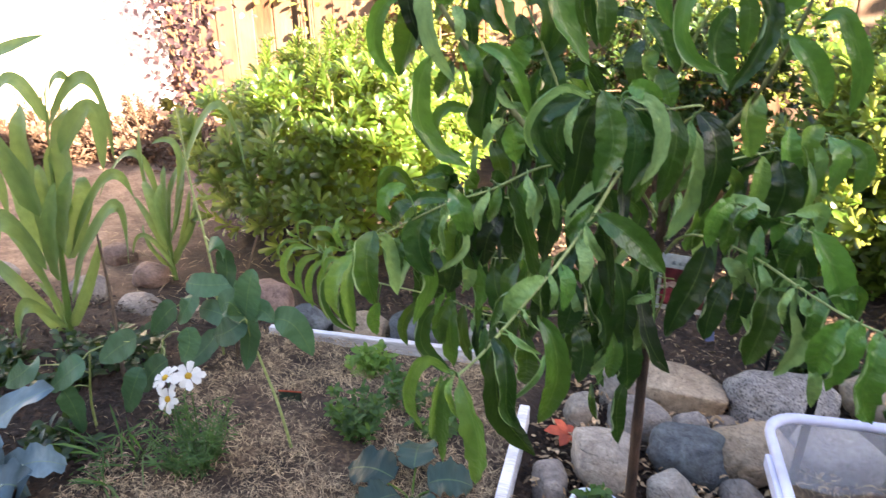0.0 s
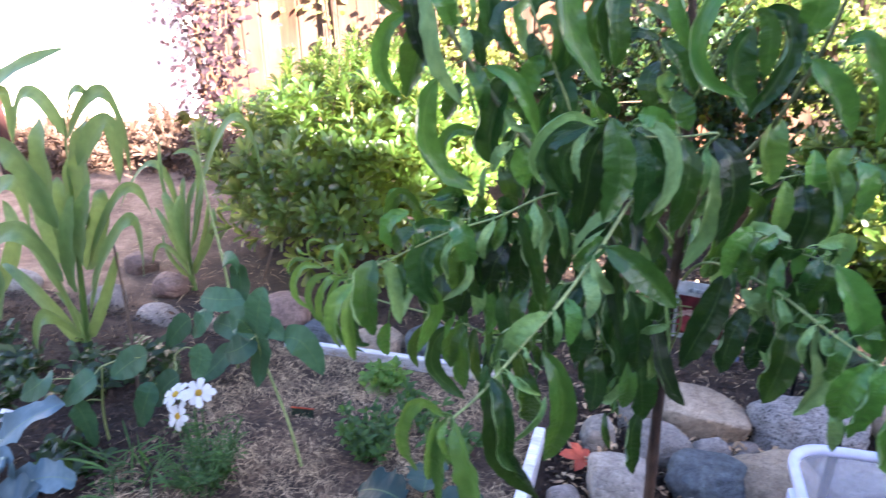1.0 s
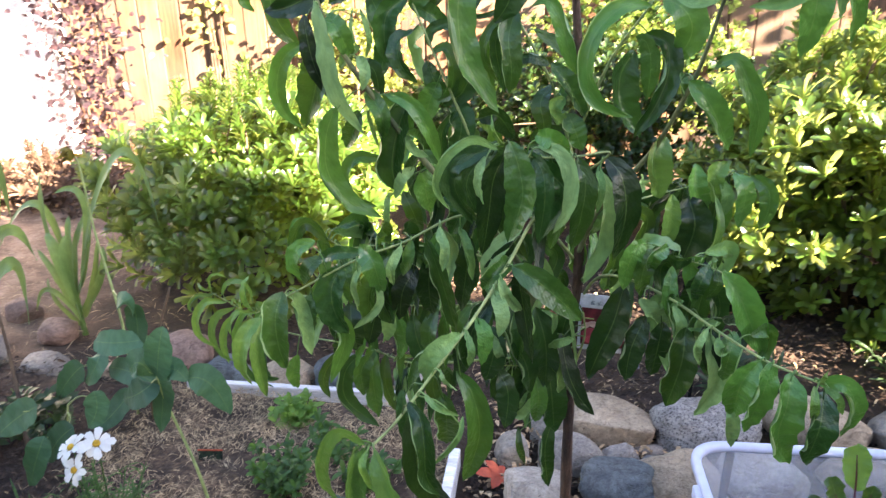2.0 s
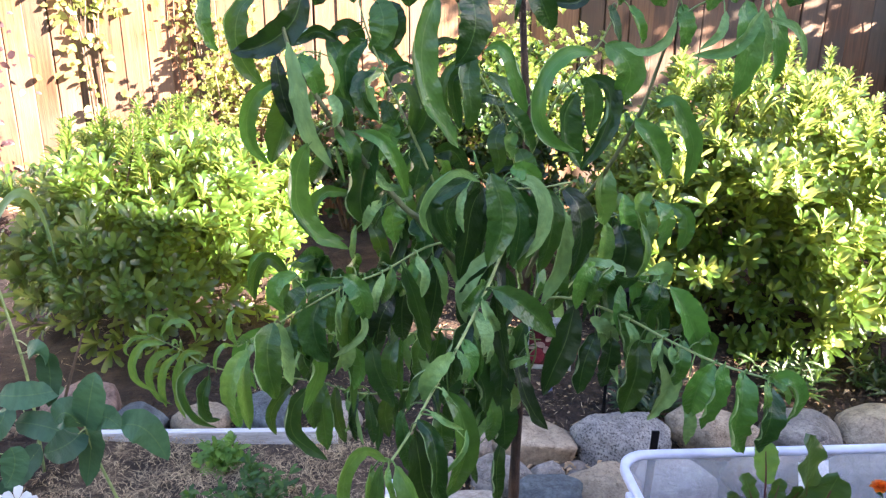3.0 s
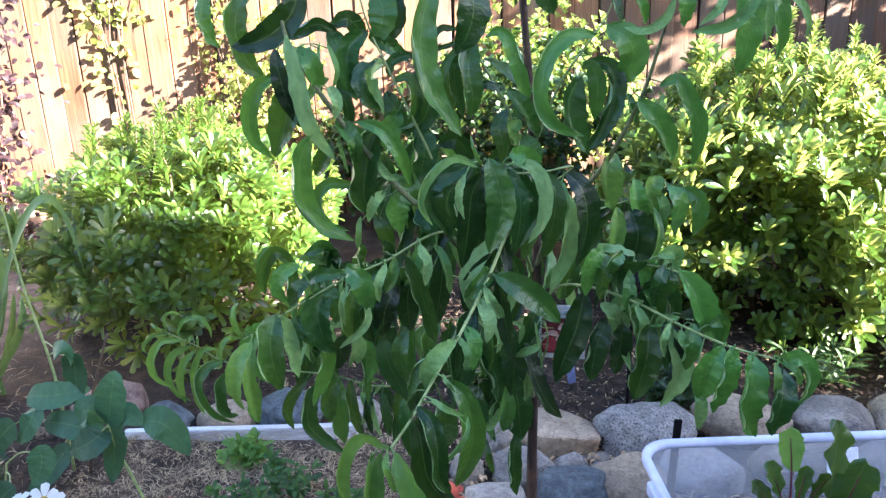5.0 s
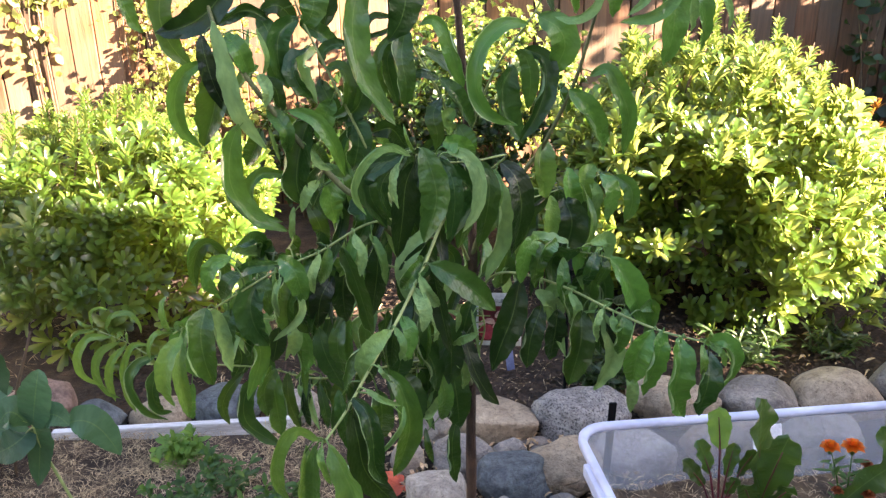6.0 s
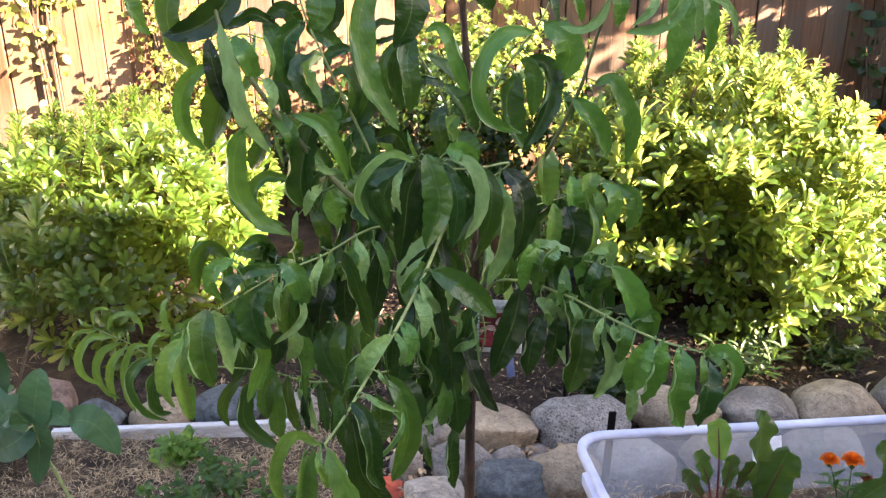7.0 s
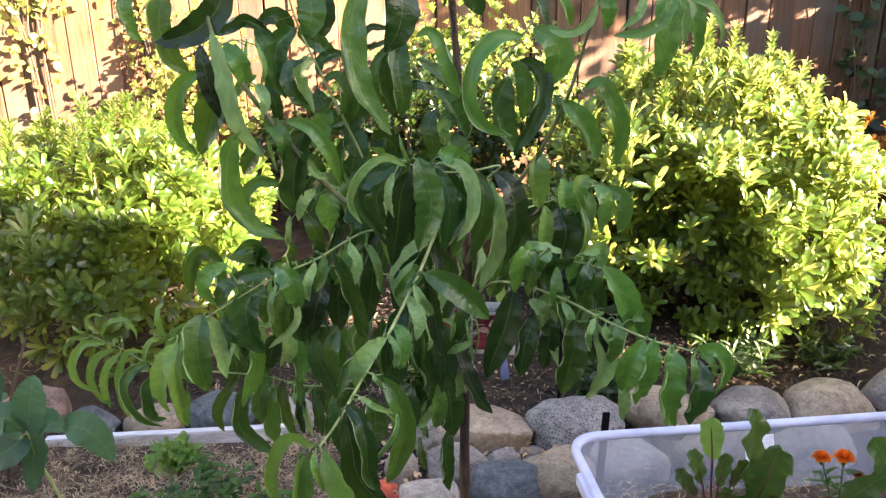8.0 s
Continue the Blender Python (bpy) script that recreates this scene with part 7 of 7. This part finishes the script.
sunflower([(-1.16, 1.32, -0.02), (-1.15, 1.31, 0.12), (-1.1, 1.29, 0.28)], [
    ((-1.178, 1.26, 0.18), (-1.154, 1.259, 0.136), (-1.156, 1.268, 0.052), 0.045),
    ((-1.09, 1.26, 0.273), (-1.131, 1.245, 0.244), (-1.215, 1.258, 0.171), 0.051),
    ((-0.929, 1.26, 0.36), (-0.985, 1.261, 0.326), (-1.03, 1.245, 0.288), 0.041),
    ((-1.242, 1.26, 0.248), (-1.25, 1.229, 0.234), (-1.378, 1.28, 0.148), 0.039),
], False, 6)
sunflower([(-1.02, 1.42, -0.02), (-1.02, 1.41, 0.12), (-0.98, 1.4, 0.27)], [
    ((-0.942, 1.36, 0.241), (-0.988, 1.354, 0.202), (-1.06, 1.389, 0.114), 0.05),
    ((-1.024, 1.36, 0.209), (-1.042, 1.337, 0.154), (-1.082, 1.346, 0.074), 0.038),
    ((-0.873, 1.36, 0.341), (-0.867, 1.352, 0.301), (-0.891, 1.343, 0.256), 0.032),
], False, 4)
dead = thing("dry_stalk", "bare dark dry stalk standing in the bed", "stalk", at=(-1.2, 1.6, 0))
under(mesh_object("stem", *tube([(-1.22, 1.5, -0.02), (-1.3, 1.6, 0.22), (-1.36, 1.66, 0.42)], 0.007, 0.003, 7, 14), M_STEM), dead)
dead = thing("dry_stalk", "bare dark dry stalk standing in the bed", "stalk", at=(-0.98, 1.7, 0))
under(mesh_object("stem", *tube([(-0.99, 1.7, -0.02), (-0.97, 1.72, 0.2), (-0.9, 1.75, 0.42)], 0.006, 0.003, 7, 14), M_STEM), dead)


def feathery(name, label, category, x, y, height, radius, count, material, seed, size=0.03, width=0.004):
    rng = random.Random(seed)
    plant = thing(name, label, category, at=(x, y, 0))
    stems, green = Soup(), Soup()
    for k in range(count):
        a, q = rng.uniform(0, 6.28), radius * math.sqrt(rng.random())
        e = np.array([x + q * math.cos(a), y + q * math.sin(a), height * rng.uniform(0.45, 1.0)])
        o = np.array([x + 0.25 * q * math.cos(a), y + 0.25 * q * math.sin(a), 0])
        stems.add(*tube([o, (o + e) / 2 + np.array([0, 0, 0.01]), e], 0.0016, 0.0008, 4, 5))
        for i in range(16):
            p = o + (e - o) * rng.uniform(0.25, 1.0)
            d = unit([rng.gauss(0, 1), rng.gauss(0, 1), rng.uniform(-0.2, 1)])
            L = size * rng.uniform(0.5, 1.2)
            v, f, _ = blade(p, p + d * L * 0.5 + np.array([0, 0, L * 0.1]), p + d * L, width * rng.uniform(0.7, 1.2), face=(rng.gauss(0, 0.3), -0.5, 1), seg=3, across=1 if width < 0.007 else 2, shape=(0.6, 0.6))
            green.add(v, f)
    under(stems.build("stalk_tuft", M_HERB), plant)["kind"] = "stuff"
    under(green.build("foliage", material), plant)["kind"] = "stuff"
    return plant


def daisy():
    plant = feathery("white_daisy", "white daisy clump with feathery dark green foliage", "daisy", -0.82, 1.25, 0.2, 0.1, 60, M_HERB, 41, 0.035, 0.003)
    for x, y, z, R, face in ((-0.893, 1.285, 0.245, 0.034, (-0.25, -0.5, 0.8)), (-0.842, 1.30, 0.25, 0.035, (0.3, -0.55, 0.8)), (-0.875, 1.26, 0.208, 0.031, (-0.1, -0.85, 0.45))):
        h, m = np.array((x, y, z)), aim(unit(face), 0.0)
        s = Soup()
        for k in range(9):
            a = 2 * math.pi * k / 9 + 0.12 * math.sin(k * 5.1 + x * 90)
            d = np.array([math.cos(a), math.sin(a), 0.2 * math.sin(k * 2.3 + y * 70)]) * (1 + 0.16 * math.sin(k * 3.7 + x * 50))
            v, f, _ = blade(d * R * 0.15, d * R * 0.6 + np.array([0, 0, 0.003]), d * R, R * 0.5, face=(0, 0, 1), fold=0.12, wave=0.04, seg=6, across=4, shape=(0.7, 0.3))
            s.add(np.array(v) @ m.T + h, f)
        head = under(s.build("petals", M_PETAL), plant)
        head["label"] = "ring of white petals"
        bm = bmesh.new()
        bmesh.ops.create_uvsphere(bm, u_segments=12, v_segments=8, radius=R * 0.24)
        for v in bm.verts:
            v.co.z *= 0.6
            v.co *= 1 + 0.06 * noise.noise(v.co * 400)
        bm.transform(Matrix.Translation(Vector(h + m @ np.array([0, 0, 0.003]))) @ Matrix([list(r) for r in m]).to_4x4())
        under(part("centre", bm, M_DISC, None, "yellow flower centre"), plant)
        o = np.array((x * 0.3 - 0.84 * 0.7, y, 0.0))
        under(mesh_object("stem", *tube([o, (o + h) / 2, h - m @ np.array([0, 0, 0.004])], 0.0018, 0.0014, 5, 10), M_HERB), plant)


daisy()
feathery("parsley_plant", "leafy green parsley plant in straw mulch", "herb", -0.5, 1.47, 0.17, 0.085, 30, M_HERB, 42, 0.028, 0.011)
feathery("seedling", "light green leafy seedling in straw mulch", "seedling", -0.56, 1.74, 0.12, 0.05, 14, M_SEEDLING, 43, 0.036, 0.016)
feathery("herb_plant", "dark green low herb plant", "herb", -0.43, 1.64, 0.11, 0.09, 16, M_HERB, 44, 0.032, 0.013)
feathery("herb_plant", "dark green low herb plant", "herb", -0.30, 1.55, 0.1, 0.09, 12, M_HERB, 45, 0.032, 0.014)
feathery("seedling", "light green leafy seedling in straw mulch", "seedling", -0.6, 1.76, 0.08, 0.06, 12, M_SEEDLING, 46, 0.035, 0.016)
feathery("low_groundcover", "dark strappy low plant behind the rocks", "groundcover", 0.62, 2.08, 0.16, 0.12, 30, M_DARKLEAF, 47, 0.06, 0.01)
feathery("low_groundcover", "dark strappy low plant under the shrub", "groundcover", 1.15, 2.24, 0.12, 0.14, 22, M_DARKLEAF, 48, 0.06, 0.01)
feathery("low_groundcover", "dark strappy low plant under the shrub", "groundcover", 1.45, 2.26, 0.1, 0.12, 16, M_DARKLEAF, 49, 0.055, 0.01)
for wx, wy, wh, wr, ws in ((-1.79, 1.49, 0.16, 0.13, 61), (-1.58, 1.46, 0.14, 0.12, 62), (-1.37, 1.5, 0.16, 0.12, 63), (-1.56, 1.3, 0.12, 0.12, 64), (-1.26, 1.6, 0.15, 0.11, 65), (-1.18, 1.22, 0.08, 0.1, 66)):
    feathery("leafy_weed", "low dark green leafy weed in the bed", "weed", wx, wy, wh, wr, 14, M_DARKLEAF, ws, 0.045, 0.02)
feathery("onion_plant", "thin green onion leaves lying over", "onion", -1.0, 1.2, 0.1, 0.1, 4, M_HERB, 50, 0.11, 0.006)


feathery("seedling", "small green seedling inside a white collar", "seedling", 0.086, 1.349, 0.09, 0.03, 8, M_HERB, 52, 0.035, 0.014)


def broad_plant(name, label, category, x, y, material, leaves, seed, wave=0.05):
    rng = random.Random(seed)
    plant = thing(name, label, category, at=(x, y, 0))
    o = np.array((x, y, 0.0))
    for a, rise, L, W in leaves:
        d = np.array([math.cos(radians(a)), math.sin(radians(a)), 0])
        q = o + d * L * 0.35 + np.array([0, 0, rise])
        e = q + d * L + np.array([0, 0, -0.15 * L])
        under(mesh_object("stalk", *tube([o, (o + q) / 2 + np.array([0, 0, 0.01]), q + (e - q) * 0.6], 0.004, 0.0015, 6, 10), M_SEEDLING if material != M_KALE else M_KALE), plant)
        v, f, uv = blade(q, (q + e) / 2 + np.array([0, 0, 0.15 * L]), e, W, face=np.array([0, -0.3, 1]) - d * 0.2, fold=0.2, wave=wave, seg=20, across=8, shape=(0.4, 0.5), phase=rng.uniform(0, 6), ruffle=0.12)
        under(mesh_object("leaf", v, f, material, uv=uv), plant)


def kale_leaf(plant, base, mid, tip, width):
    """A crinkled kale leaf with a pale thick rib."""
    rng = corn_rng
    v, f, uv = blade(base, mid, tip, width, face=(rng.gauss(0, 0.2), -0.7, 1), fold=0.25, wave=0.09, seg=26, across=10, shape=(0.4, 0.42), phase=rng.uniform(0, 6), ruffle=0.13)
    ob = under(mesh_object("leaf", v, f, M_KALE, uv=uv), plant)
    root = (plant.location.x, plant.location.y, 0.02)
    under(mesh_object("stalk", *tube([root, base, np.array(mid) + np.array((0, -0.004, 0.003))], 0.0055, 0.002, 7, 14), M_RIB), plant)
    return ob


M_RIB = mottled("pale_rib", [(0.3, "9cae9c"), (0.7, "bccabb")], 20.0, 0.6, 0.1)
kale = thing("kale_plant", "large blue-grey crinkled kale plant", "kale", at=(-1.33, 1.05, 0))
kale_leaf(kale, (-1.342, 1.120, 0.014), (-1.227, 1.100, 0.178), (-1.078, 1.150, 0.274), 0.088)
kale_leaf(kale, (-1.353, 1.100, -0.007), (-1.322, 1.080, 0.131), (-1.440, 1.130, 0.166), 0.130)
kale_leaf(kale, (-1.258, 1.080, 0.001), (-1.110, 1.060, 0.128), (-1.055, 1.110, 0.098), 0.079)
kale_leaf(kale, (-1.453, 1.140, -0.119), (-1.352, 1.120, 0.012), (-1.430, 1.170, 0.058), 0.120)
kale_leaf(kale, (-1.237, 1.020, 0.025), (-1.105, 1.000, 0.124), (-1.113, 1.050, 0.049), 0.094)
kale_leaf(kale, (-1.412, 1.100, -0.074), (-1.492, 1.080, 0.008), (-1.695, 1.130, -0.046), 0.130)
kale_leaf(kale, (-1.561, 1.200, -0.179), (-1.509, 1.180, 0.084), (-1.648, 1.230, 0.144), 0.126)
kale_leaf(kale, (-1.245, 1.050, 0.062), (-1.138, 1.030, 0.203), (-1.195, 1.080, 0.063), 0.047)
broad_plant("squash_plant", "low dark blue-green leafy plant by the edging", "vegetable", -0.30, 1.28, M_SQUASH, [(20, 0.08, 0.1, 0.09), (100, 0.09, 0.11, 0.09), (170, 0.08, 0.12, 0.1), (230, 0.07, 0.1, 0.09), (300, 0.07, 0.1, 0.09)], 2, 0.07)
